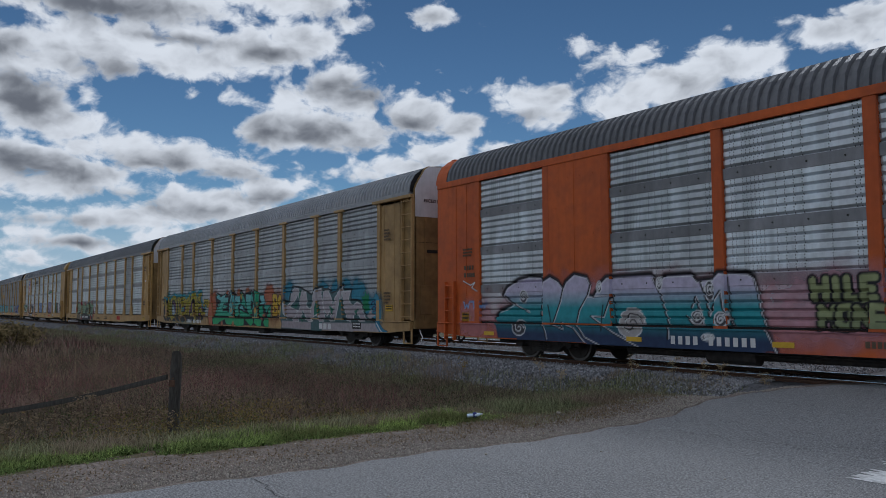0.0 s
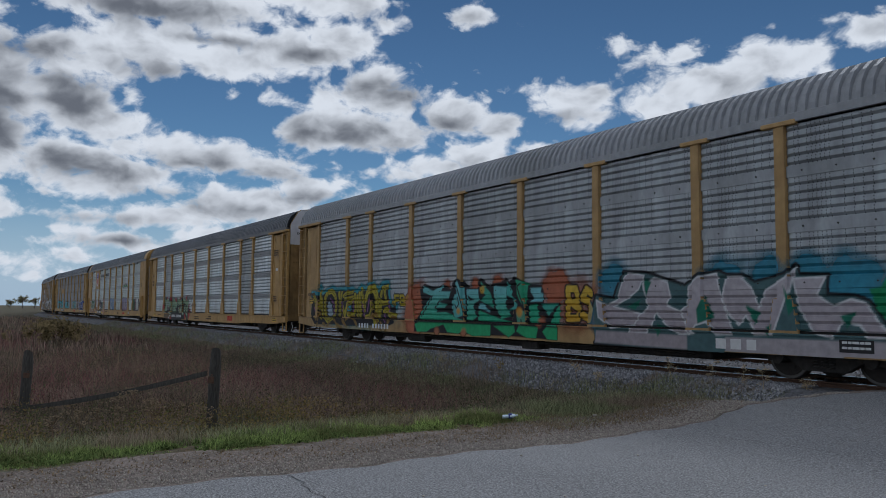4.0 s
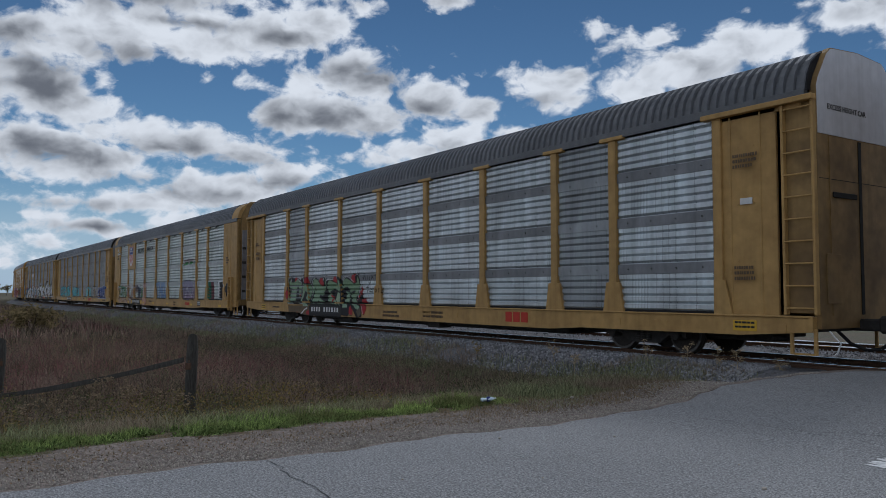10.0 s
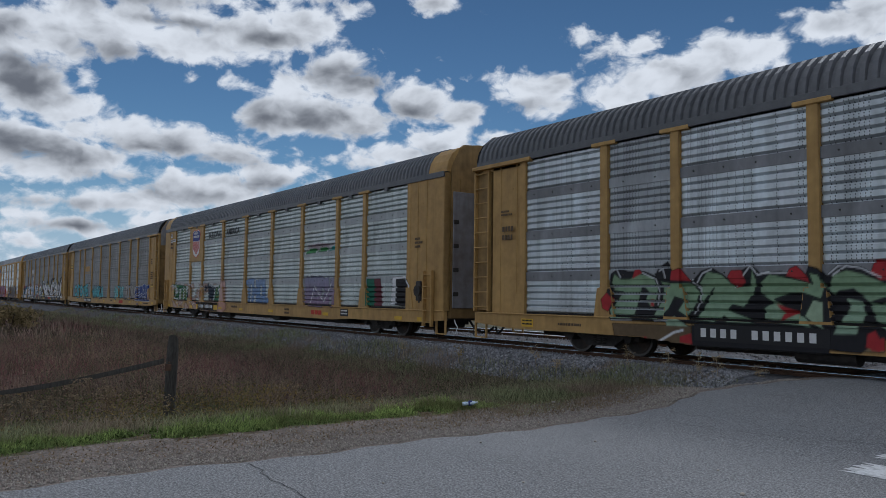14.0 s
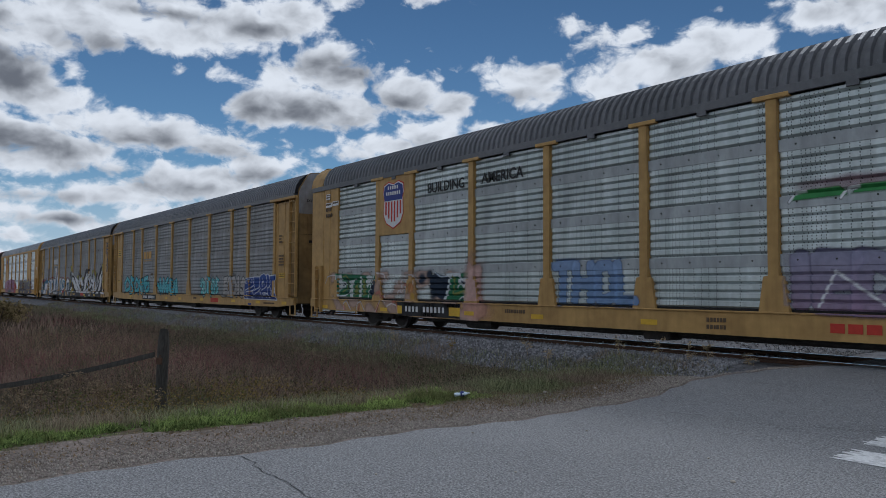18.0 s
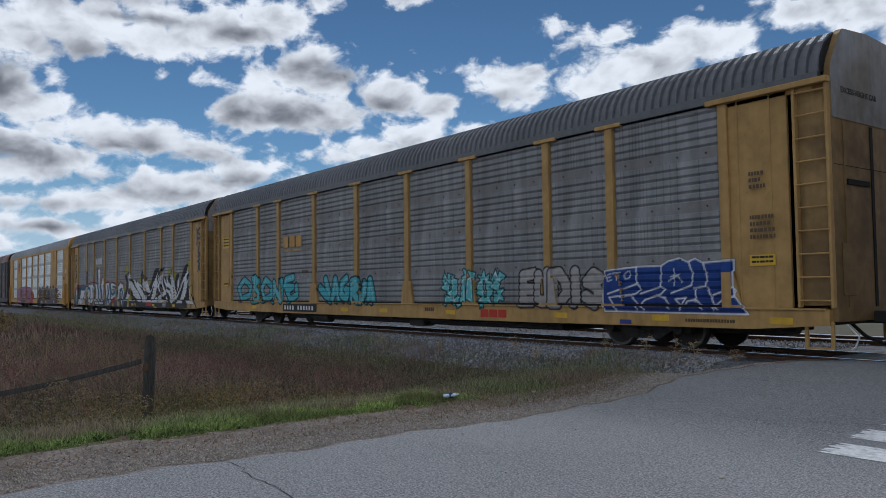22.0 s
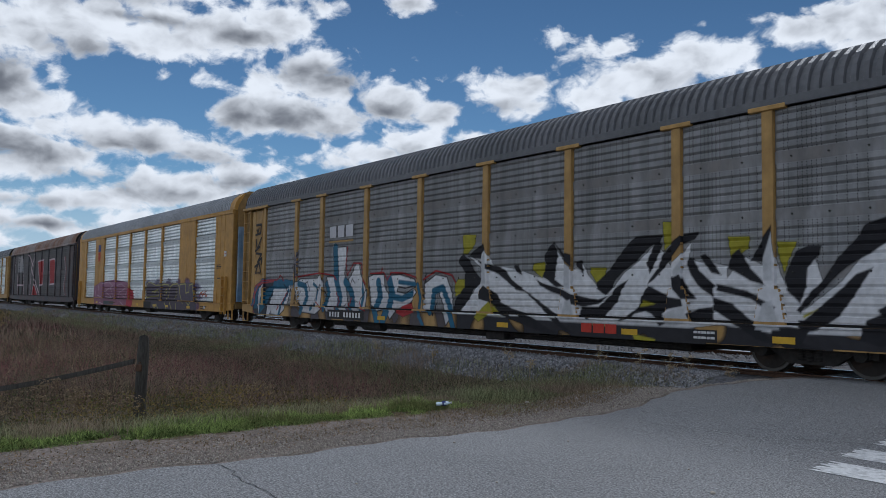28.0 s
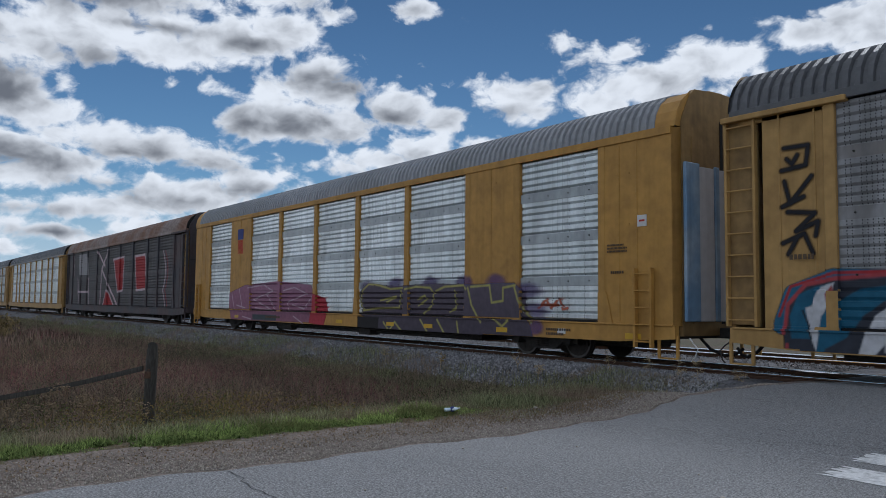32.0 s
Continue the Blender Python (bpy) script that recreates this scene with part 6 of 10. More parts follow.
def paint_sage_car():
    s = Spray(2, -10.2, -1.0, 2.35)
    s.shape([(-9.26, 1.4), (-9.17, 1.84), (-8.93, 1.98), (-8.68, 1.89), (-8.22, 1.88), (-7.94, 1.78), (-7.84, 1.96), (-7.62, 2.07), (-7.34, 1.75), (-7, 1.67), (-6.8, 1.86), (-6.56, 1.93), (-6.16, 1.68), (-5.89, 1.86), (-5.7, 1.96), (-5.5, 1.78), (-5.11, 1.82), (-4.69, 1.62), (-4.58, 1.91), (-4.39, 1.86), (-4.23, 1.71), (-4.08, 1.9), (-3.79, 1.89), (-3.47, 1.7), (-3.27, 1.6), (-3.29, 0.77), (-4.1, 0.83), (-4.49, 0.75), (-6.94, 0.81), (-9.14, 0.82)], BLACK)
    s.shape([(-9.16, 1.65), (-9.07, 1.85), (-8.88, 1.72), (-8.65, 1.72), (-8.37, 1.84), (-7.99, 1.76), (-7.86, 1.52), (-7.92, 1.23), (-8.05, 1.09), (-8.2, 1.28), (-8.13, 1.45), (-8.28, 1.57), (-8.43, 1.1), (-8.54, 0.87), (-9.12, 0.85), (-9.16, 1.05), (-8.83, 1.44), (-9.07, 1.46)], (0.30, 0.42, 0.30), (0.20, 0.30, 0.17))
    s.line([(-9.16, 1.65), (-9.07, 1.85), (-8.88, 1.72), (-8.65, 1.72), (-8.37, 1.84), (-7.99, 1.76), (-7.86, 1.52), (-7.92, 1.23), (-8.05, 1.09), (-8.2, 1.28), (-8.13, 1.45), (-8.28, 1.57), (-8.43, 1.1), (-8.54, 0.87), (-9.12, 0.85), (-9.16, 1.05), (-8.83, 1.44), (-9.07, 1.46), (-9.16, 1.65)], 0.03, (0.02, 0.03, 0.025), 0.02)
    s.shape([(-7.81, 1.67), (-7.55, 1.63), (-7.04, 1.62), (-6.83, 1.45), (-6.93, 1.18), (-7.12, 0.95), (-7.33, 1.06), (-7.16, 1.28), (-7.4, 1.34), (-7.54, 1.1), (-7.83, 0.86), (-8.05, 0.88), (-7.76, 1.28), (-7.73, 1.51)], (0.30, 0.42, 0.30), (0.20, 0.30, 0.17))
    s.line([(-7.81, 1.67), (-7.55, 1.63), (-7.04, 1.62), (-6.83, 1.45), (-6.93, 1.18), (-7.12, 0.95), (-7.33, 1.06), (-7.16, 1.28), (-7.4, 1.34), (-7.54, 1.1), (-7.83, 0.86), (-8.05, 0.88), (-7.76, 1.28), (-7.73, 1.51), (-7.81, 1.67)], 0.03, (0.02, 0.03, 0.025), 0.02)
    s.shape([(-6.84, 1.63), (-6.66, 1.85), (-6.34, 1.79), (-6.04, 1.54), (-5.74, 1.57), (-5.68, 1.88), (-5.6, 1.67), (-5.62, 1.47), (-5.86, 1.15), (-6.1, 1.2), (-6.2, 1.1), (-5.75, 0.96), (-5.6, 0.86), (-6.17, 0.86), (-6.29, 0.98), (-6.44, 0.85), (-6.95, 0.89), (-6.76, 1.11), (-6.56, 1.44), (-6.51, 1.52), (-6.8, 1.19)], (0.30, 0.42, 0.30), (0.20, 0.30, 0.17))
    s.line([(-6.84, 1.63), (-6.66, 1.85), (-6.34, 1.79), (-6.04, 1.54), (-5.74, 1.57), (-5.68, 1.88), (-5.6, 1.67), (-5.62, 1.47), (-5.86, 1.15), (-6.1, 1.2), (-6.2, 1.1), (-5.75, 0.96), (-5.6, 0.86), (-6.17, 0.86), (-6.29, 0.98), (-6.44, 0.85), (-6.95, 0.89), (-6.76, 1.11), (-6.56, 1.44), (-6.51, 1.52), (-6.8, 1.19), (-6.84, 1.63)], 0.03, (0.02, 0.03, 0.025), 0.02)
    s.shape([(-5.53, 1.62), (-5.33, 1.78), (-4.95, 1.7), (-4.48, 1.59), (-4.56, 1.79), (-4.38, 1.75), (-4.26, 1.52), (-4.33, 1.32), (-4.64, 1.42), (-4.95, 1.42), (-5.23, 1.31), (-5.01, 1.16), (-4.59, 1), (-4.49, 0.81), (-4.7, 0.85), (-5.02, 0.87), (-5.44, 0.94), (-5.45, 1.15), (-5.28, 1.26), (-5.51, 1.41)], (0.30, 0.42, 0.30), (0.20, 0.30, 0.17))
    s.line([(-5.53, 1.62), (-5.33, 1.78), (-4.95, 1.7), (-4.48, 1.59), (-4.56, 1.79), (-4.38, 1.75), (-4.26, 1.52), (-4.33, 1.32), (-4.64, 1.42), (-4.95, 1.42), (-5.23, 1.31), (-5.01, 1.16), (-4.59, 1), (-4.49, 0.81), (-4.7, 0.85), (-5.02, 0.87), (-5.44, 0.94), (-5.45, 1.15), (-5.28, 1.26), (-5.51, 1.41), (-5.53, 1.62)], 0.03, (0.02, 0.03, 0.025), 0.02)
    s.shape([(-4.48, 1.32), (-4.26, 1.27), (-4.19, 1.03), (-4.27, 0.77), (-4.49, 0.9), (-4.64, 1.02)], (0.34, 0.44, 0.30))
    s.line([(-4.48, 1.32), (-4.26, 1.27), (-4.19, 1.03), (-4.27, 0.77), (-4.49, 0.9), (-4.64, 1.02), (-4.48, 1.32)], 0.03, (0.02, 0.03, 0.025), 0.02)
    s.shape([(-4.2, 1.71), (-4.03, 1.85), (-3.7, 1.81), (-3.27, 1.59), (-3.28, 1.38), (-3.52, 1.47), (-3.71, 1.47), (-3.83, 1.19), (-3.98, 0.94), (-4.04, 0.86), (-4.14, 0.93), (-3.99, 1.32), (-4.13, 1.42)], (0.30, 0.42, 0.30), (0.20, 0.30, 0.17))
    s.line([(-4.2, 1.71), (-4.03, 1.85), (-3.7, 1.81), (-3.27, 1.59), (-3.28, 1.38), (-3.52, 1.47), (-3.71, 1.47), (-3.83, 1.19), (-3.98, 0.94), (-4.04, 0.86), (-4.14, 0.93), (-3.99, 1.32), (-4.13, 1.42), (-4.2, 1.71)], 0.03, (0.02, 0.03, 0.025), 0.02)
    s.line([(-9.12, 1.9), (-9.01, 1.95), (-8.89, 1.75)], 0.03, WHITE, 0.02, 0.75)
    s.line([(-7.83, 1.88), (-7.74, 1.92), (-7.68, 1.73)], 0.03, WHITE, 0.02, 0.75)
    s.line([(-8.29, 1.85), (-7.92, 1.7), (-7.83, 1.46), (-7.87, 1.17)], 0.03, WHITE, 0.02, 0.75)
    s.line([(-7, 1.63), (-6.8, 1.5), (-6.83, 1.24), (-6.96, 1.01)], 0.03, WHITE, 0.02, 0.75)
    s.line([(-6.9, 1.63), (-6.77, 1.81), (-6.56, 1.89)], 0.03, WHITE, 0.02, 0.75)
    s.line([(-6.04, 1.54), (-5.72, 1.94), (-5.56, 1.76), (-5.33, 1.82)], 0.03, WHITE, 0.02, 0.75)
    s.line([(-5.5, 1.8), (-4.95, 1.79)], 0.03, WHITE, 0.02, 0.75)
    s.line([(-4.23, 1.75), (-4.06, 1.89), (-3.79, 1.87), (-3.47, 1.72)], 0.03, WHITE, 0.02, 0.75)
    s.line([(-9.12, 0.82), (-8.53, 0.84)], 0.03, WHITE, 0.02, 0.75)
    s.line([(-7.92, 0.84), (-7.35, 0.86)], 0.03, WHITE, 0.02, 0.75)
    s.shape([(-8.56, 1.72), (-8.49, 1.91), (-8.34, 1.92), (-8.29, 1.84)], RED)
    s.shape([(-7.52, 1.68), (-7.48, 1.87), (-7.3, 1.93), (-7.04, 1.66)], RED)
    s.shape([(-6.21, 1.74), (-6.13, 1.86), (-5.91, 1.86), (-5.82, 1.62), (-5.99, 1.52), (-6.14, 1.63)], RED)
    s.shape([(-5, 1.74), (-4.95, 1.86), (-4.81, 1.92), (-4.68, 1.81), (-4.54, 1.61)], RED)
    s.shape([(-3.5, 1.79), (-3.42, 1.96), (-3.26, 1.97), (-3.27, 1.66)], RED)
    s.shape([(-9.43, 1.27), (-9.26, 1.42), (-9.06, 1.27), (-9.21, 1), (-9.38, 1.07)], RED)
    s.shape([(-5.21, 1.24), (-4.99, 1.16), (-4.72, 1.09), (-4.96, 0.99), (-5.15, 0.89), (-5.05, 1.06)], RED)
    s.shape([(-4.27, 0.84), (-4.14, 1.13), (-4.07, 1.18), (-4.09, 1.04), (-4.21, 0.79)], RED)
    s.shape([(-8.07, 1.28), (-7.99, 1.28), (-7.98, 1.14), (-8.07, 1.14)], RED)
    s.shape([(-7.77, 1.26), (-7.6, 1.27), (-7.68, 1.19)], RED)
    s.shape([(-9.09, 0.75), (-7, 0.77), (-7.01, 0.37), (-9.01, 0.41)], (0.13, 0.09, 0.05))
    s.shape([(-7, 0.79), (-4.24, 0.77), (-4.2, 0.39), (-7.01, 0.36)], BLACK)
    s.shape([(-4.2, 0.75), (-3.29, 0.72), (-3.3, 0.47), (-3.91, 0.46)], (0.20, 0.15, 0.08))
    s.shape([(-8.37, 0.46), (-8.14, 0.5), (-8.07, 0.38), (-8.3, 0.37)], RED)
    s.shape([(-7.28, 0.54), (-7.01, 0.62), (-6.98, 0.4), (-7.28, 0.43)], RED)
    s.shape([(-3.59, 0.64), (-3.36, 0.77), (-3.29, 0.7), (-3.29, 0.5), (-3.5, 0.49)], RED)
    s.line([(-7.85, 0.39), (-7.42, 0.62), (-7.21, 0.67)], 0.05, WHITE)
    s.shape([(-7.63, 0.82), (-7.42, 0.95), (-7.07, 0.75), (-7.6, 0.75)], (0.30, 0.42, 0.30))
    s.shape([(-4.31, 1.34), (-4.24, 1.73), (-3.98, 1.89), (-3.67, 1.86), (-3.37, 1.66), (-3.22, 1.87), (-3.05, 1.99), (-2.85, 1.76), (-2.83, 1.5), (-2.95, 1.2), (-2.69, 1.35), (-2.59, 1.1), (-2.7, 0.84), (-2.6, 0.45), (-2.98, 0.37), (-3.32, 0.72), (-3.68, 0.43), (-4.21, 0.46), (-4.31, 0.84)], BLACK)
    s.shape([(-3.92, 1.34), (-3.67, 1.29), (-3.62, 1.08), (-3.74, 0.75), (-4.12, 0.74), (-3.99, 1.01), (-3.86, 1.18)], (0.30, 0.42, 0.30))
    s.shape([(-4.23, 1.51), (-4.15, 1.73), (-3.92, 1.81), (-3.67, 1.75), (-3.31, 1.59), (-3.08, 1.66), (-3.05, 1.87), (-2.94, 1.76), (-2.88, 1.5), (-3.03, 1.19), (-3.2, 1.09), (-3.03, 0.94), (-2.78, 0.79), (-2.87, 0.68), (-3.09, 0.73), (-3.44, 0.98), (-3.55, 1.29), (-3.8, 1.51), (-4.05, 1.48), (-4.15, 1.4)], (0.30, 0.42, 0.30), (0.20, 0.30, 0.17))
    s.shape([(-3.55, 1.29), (-3.31, 1.37), (-3.14, 1.35), (-3.37, 1.24)], BLACK)
    s.shape([(-3.03, 0.63), (-2.7, 0.79), (-2.67, 0.54), (-2.85, 0.41)], (0.12, 0.10, 0.07))
    s.shape([(-2.95, 1.14), (-2.8, 1.4), (-2.69, 1.54), (-2.6, 1.35), (-2.8, 1.2), (-3.03, 0.99)], RED)
    s.shape([(-2.7, 1.05), (-2.48, 1.1), (-2.27, 0.96), (-2.27, 0.71), (-2.43, 0.51), (-2.59, 0.55), (-2.67, 0.8)], RED)
    s.shape([(-3.56, 0.76), (-3.44, 0.82), (-3.32, 0.61), (-3.38, 0.47), (-3.59, 0.55)], RED)
    s.shape([(-3.52, 1.77), (-3.45, 1.98), (-3.25, 1.96), (-3.19, 1.66), (-3.37, 1.64)], RED)
    s.line([(-4.15, 1.74), (-3.92, 1.89), (-3.67, 1.85), (-3.37, 1.69)], 0.03, WHITE, 0.02, 0.75)
    s.line([(-2.83, 1.56), (-2.9, 1.3), (-3.03, 1.04)], 0.03, WHITE, 0.02, 0.75)
    s.line([(-2.62, 0.8), (-2.54, 0.55)], 0.03, WHITE, 0.02, 0.75)
    for p in ([(-2.6, 1.98), (-2.6, 1.75), (-2.5, 1.9), (-2.42, 1.75)], [(-2.3, 1.75), (-2.3, 1.86)], [(-2.12, 1.84), (-2.2, 1.78), (-2.1, 1.75), (-2.1, 1.62), (-2.2, 1.62)],
              [(-2.0, 1.98), (-2.0, 1.75), (-1.92, 1.86), (-1.86, 1.75)], [(-1.74, 1.98), (-1.74, 1.75)], [(-1.85, 1.88), (-1.6, 1.9)],
              [(-2.3, 1.55), (-2.3, 1.3)], [(-2.4, 1.47), (-2.2, 1.48)], [(-2.15, 1.4), (-2.05, 1.45), (-2.15, 1.33), (-2.0, 1.32)], [(-1.95, 1.3), (-1.95, 1.45), (-1.86, 1.43)],
              [(-1.8, 1.3), (-1.8, 1.45), (-1.72, 1.43)], [(-1.62, 1.42), (-1.66, 1.34), (-1.58, 1.3), (-1.52, 1.4), (-1.62, 1.42)], [(-1.42, 1.3), (-1.42, 1.44), (-1.35, 1.42)], [(-1.2, 1.44), (-1.27, 1.38), (-1.18, 1.33), (-1.26, 1.28)]):
        s.line(p, 0.026, BLACK, 0.015)
    s.finish("sage green graffiti word with black outline and red accents")
    car = CARS[2]
    fleet_mark(car, -5.55, 0.56, 2.45, 0.17, "sign_white", "sign_black", FACE - 0.014)
    for x, w in ((5.6, 0.26), (5.92, 0.26), (6.24, 0.26)):
        plate(car, "emblem", x, 0.66, w, 0.26, "sign_red", label="red painted emblem block")
    plate(car, "notice", -11.9, 0.66, 0.42, 0.2, "sign_yellow", label="yellow notice plate with black print", lines=2)
    plate(car, "notice", 12.7, 0.68, 0.5, 0.2, "sign_yellow", label="yellow notice plate with black print", lines=2)
    for x in (9.3, 10.6, 13.3, 1.6, 3.0):
        plate(car, "reflector", x, 0.66, 0.5, 0.14, "tan", label="faded yellow reflective strip")
    plate(car, "label_plate", 12.75, 3.05, 0.26, 0.12, "sign_white", -1.495, "small white label")
    stencils(car, [(-1.1, 0.62, 2, 1.2, 0.07), (1.4, 0.66, 2, 1.1, 0.07), (-10.8, 0.64, 1, 1.0, 0.06), (12.5, 3.9, 3, 0.5, 0.06), (12.5, 1.75, 3, 0.5, 0.06), (-12.9, 3.0, 2, 0.45, 0.13), (-12.95, 3.5, 2, 0.4, 0.05)])


def paint_shield_car():
    s = Spray(3, -12.9, 12.7, 3.3)
    s.lay(0.75 * np.clip((s.cloud(4) - 0.35) * 3, 0, 1) * np.clip((1.85 - s.Z) / 0.1, 0, 1) * np.clip((s.X + 12.6) / 0.3, 0, 1) * np.clip((-3.9 - s.X) / 0.3, 0, 1), (0.50, 0.36, 0.30))
    s.shape([(-12.17, 1.78), (-9.54, 1.67), (-9.45, 1.46), (-9.59, 1.03), (-9.78, 0.93), (-12.09, 0.99)], (0.02, 0.14, 0.065))
    s.shape([(-12.05, 1.71), (-11.8, 1.73), (-11.74, 1.49), (-11.46, 1.48), (-11.46, 1.29), (-11.8, 1.26), (-11.93, 1.12), (-11.99, 1.4)], (0.58, 0.62, 0.62))
    s.shape([(-11.24, 1.5), (-10.79, 1.59), (-10.98, 1.4), (-10.98, 0.95), (-11.18, 0.95)], (0.58, 0.62, 0.62))
    s.shape([(-10.52, 1.65), (-10.4, 1.65), (-10.41, 0.97), (-10.58, 0.96)], (0.58, 0.62, 0.62))
    s.shape([(-10.1, 1.65), (-9.91, 1.69), (-9.68, 1.64), (-10.01, 1.27), (-10.14, 1.4)], (0.58, 0.62, 0.62))
    s.shape([(-9.78, 1.55), (-9.45, 1.49), (-9.51, 1.08), (-9.7, 0.99), (-9.94, 1.06)], (0.012, 0.025, 0.05))
    s.shape([(-11.68, 1.45), (-11.55, 1.44), (-11.57, 1.33), (-11.7, 1.34)], (0.012, 0.025, 0.05))
    s.shape([(-10.88, 1.27), (-10.7, 1.46), (-10.61, 1.08), (-10.88, 1.01)], (0.20, 0.23, 0.06))
    s.shape([(-10.35, 1.59), (-10.19, 1.52), (-10.12, 1.05), (-10.31, 0.99)], (0.20, 0.23, 0.06))
    s.line([(-11.7, 1.66), (-11.48, 1.69), (-11.33, 1.59), (-11.36, 1.26), (-11.7, 1.13)], 0.05, (0.20, 0.23, 0.06))
    s.line([(-12.13, 1.71), (-12.01, 0.99), (-11.51, 1.01), (-11.18, 1.13)], 0.04, WHITE)
    s.line([(-9.65, 1.64), (-9.94, 1.15), (-9.98, 0.95)], 0.04, WHITE)
    s.line([(-11.51, 1.6), (-11.29, 1.5), (-11.33, 1.07)], 0.05, (0.012, 0.025, 0.05))
    s.shape([(-6.43, 1.61), (-6.18, 1.71), (-5.45, 1.6), (-5.39, 1.31), (-5.66, 0.99), (-5.87, 0.94), (-6.2, 1.08), (-6.39, 1.14), (-6.35, 1.38), (-6.5, 1.34)], (0.012, 0.025, 0.05))
    s.fog(-6.85, 1.56, 0.22, 0.22, (0.012, 0.025, 0.05), 1.0)
    s.fog(-6.46, 1.66, 0.2, 0.2, (0.012, 0.025, 0.05), 1.0)
    s.fog(-6.95, 1.46, 0.1, 0.1, (0.012, 0.025, 0.05), 1.0)
    s.fog(-6.25, 1.15, 0.25, 0.25, (0.012, 0.025, 0.05), 1.0)
    s.fog(-6.39, 1.32, 0.12, 0.12, (0.012, 0.025, 0.05), 1.0)
    s.shape([(-5.55, 1.65), (-4.44, 1.73), (-4.49, 1.22), (-4.6, 0.93), (-5.69, 0.95), (-5.45, 1.3)], (0.02, 0.14, 0.065))
    s.shape([(-5.7, 1.7), (-5.05, 1.72), (-5.07, 1.62), (-5.44, 1.6), (-5.47, 1.4), (-5.54, 1.15), (-5.65, 0.94), (-5.77, 0.95), (-5.65, 1.16), (-5.56, 1.4), (-5.55, 1.6)], (0.60, 0.64, 0.66))
    s.shape([(-5.07, 1.72), (-4.97, 1.72), (-4.95, 1.55), (-4.58, 1.64), (-4.6, 1.45), (-4.82, 1.29), (-4.96, 1.4), (-5.11, 1.26), (-5.07, 1.5)], (0.60, 0.64, 0.66))
    s.shape([(-5.07, 0.94), (-4.85, 1.1), (-4.6, 0.98), (-4.86, 1.03)], (0.60, 0.64, 0.66))
    s.shape([(-4.96, 1.5), (-4.75, 1.45), (-4.9, 1.37)], (0.012, 0.025, 0.05))
    s.line([(-5.35, 1.6), (-5.24, 1.5), (-5.31, 1.11), (-5.06, 1.14), (-4.87, 1.21), (-4.55, 1.16)], 0.07, (0.20, 0.23, 0.06))
    s.line([(-6.16, 1.73), (-5.91, 1.6), (-5.6, 1.62)], 0.05, (0.45, 0.52, 0.60))
    s.shape([(-4.97, 0.97), (-4.86, 1.03), (-4.73, 0.96)], (0.012, 0.025, 0.05))
    s.line([(-9.4, 1.76), (-9, 1.71), (-8.89, 1.4), (-8.77, 1.63), (-8.36, 1.63)], 0.035, WHITE, 0.02, 0.75)
    s.line([(-8.34, 1.59), (-8.29, 1.4), (-8.12, 1.57), (-7.91, 1.66), (-7.68, 1.6)], 0.035, WHITE, 0.02, 0.75)
    s.line([(-8.22, 1.1), (-8.1, 1.23), (-7.86, 1.04), (-7.76, 0.89)], 0.035, WHITE, 0.02, 0.75)
    s.line([(-7.89, 1.18), (-8.02, 1.46), (-7.85, 1.57), (-7.62, 1.49)], 0.035, WHITE, 0.02, 0.75)
    s.line([(-12.7, 1.67), (-12.39, 1.71), (-12.17, 1.71)], 0.035, WHITE, 0.02, 0.75)
    s.line([(-12.7, 1.67), (-13.02, 1.25), (-13.34, 0.93), (-13.29, 0.61)], 0.035, WHITE, 0.02, 0.75)
    s.line([(-7.55, 1.68), (-7.3, 1.67), (-7.24, 1.45), (-7.39, 1.18)], 0.035, WHITE, 0.02, 0.75)
    s.line([(-11.52, 0.47), (-11.55, 0.73), (-11.33, 0.84), (-10.97, 0.49)], 0.035, WHITE, 0.02, 0.75)
    s.line([(-10.62, 0.48), (-10.58, 0.76), (-10.36, 0.83), (-10.11, 0.53)], 0.035, WHITE, 0.02, 0.75)
    s.line([(-9.47, 0.43), (-9.24, 0.74), (-9.09, 0.92)], 0.035, WHITE, 0.02, 0.75)
    s.line([(-8.72, 0.7), (-8.44, 0.8), (-8.16, 0.74), (-8.08, 0.5)], 0.035, WHITE, 0.02, 0.75)
    s.line([(-9, 1.64), (-9.01, 1.1), (-8.86, 0.81)], 0.035, WHITE, 0.02, 0.75)
    s.line([(-9.36, 1.1), (-9.16, 1.16), (-9.04, 0.92)], 0.1, (0.45, 0.13, 0.09), 0.04, 0.6)
    s.line([(-7.82, 1.4), (-7.62, 1.34), (-7.69, 1.23)], 0.1, (0.45, 0.13, 0.09), 0.04, 0.6)
    s.line([(-11.51, 0.66), (-11.42, 0.44)], 0.1, (0.45, 0.13, 0.09), 0.04, 0.6)
    s.line([(-10.44, 0.7), (-10.51, 0.44)], 0.1, (0.45, 0.13, 0.09), 0.04, 0.6)
    s.line([(-9.24, 0.74), (-9.39, 0.44)], 0.1, (0.45, 0.13, 0.09), 0.04, 0.6)
    s.line([(-8.37, 0.83), (-8.16, 0.89), (-8.09, 0.61)], 0.1, (0.45, 0.13, 0.09), 0.04, 0.6)
    s.fog(-7.37, 1.29, 0.22, 0.22, (0.45, 0.20, 0.06), 0.85)
    s.fog(-7.27, 1.01, 0.16, 0.16, (0.50, 0.30, 0.03), 0.85)
    s.line([(-4.46, 1.17), (-4.37, 1.13), (-4.33, 1.18)], 0.03, (0.50, 0.12, 0.10), 0.02, 0.75)
    s.line([(-4.46, 1.02), (-4.42, 1.08), (-4.31, 1.02)], 0.03, (0.50, 0.12, 0.10), 0.02, 0.75)
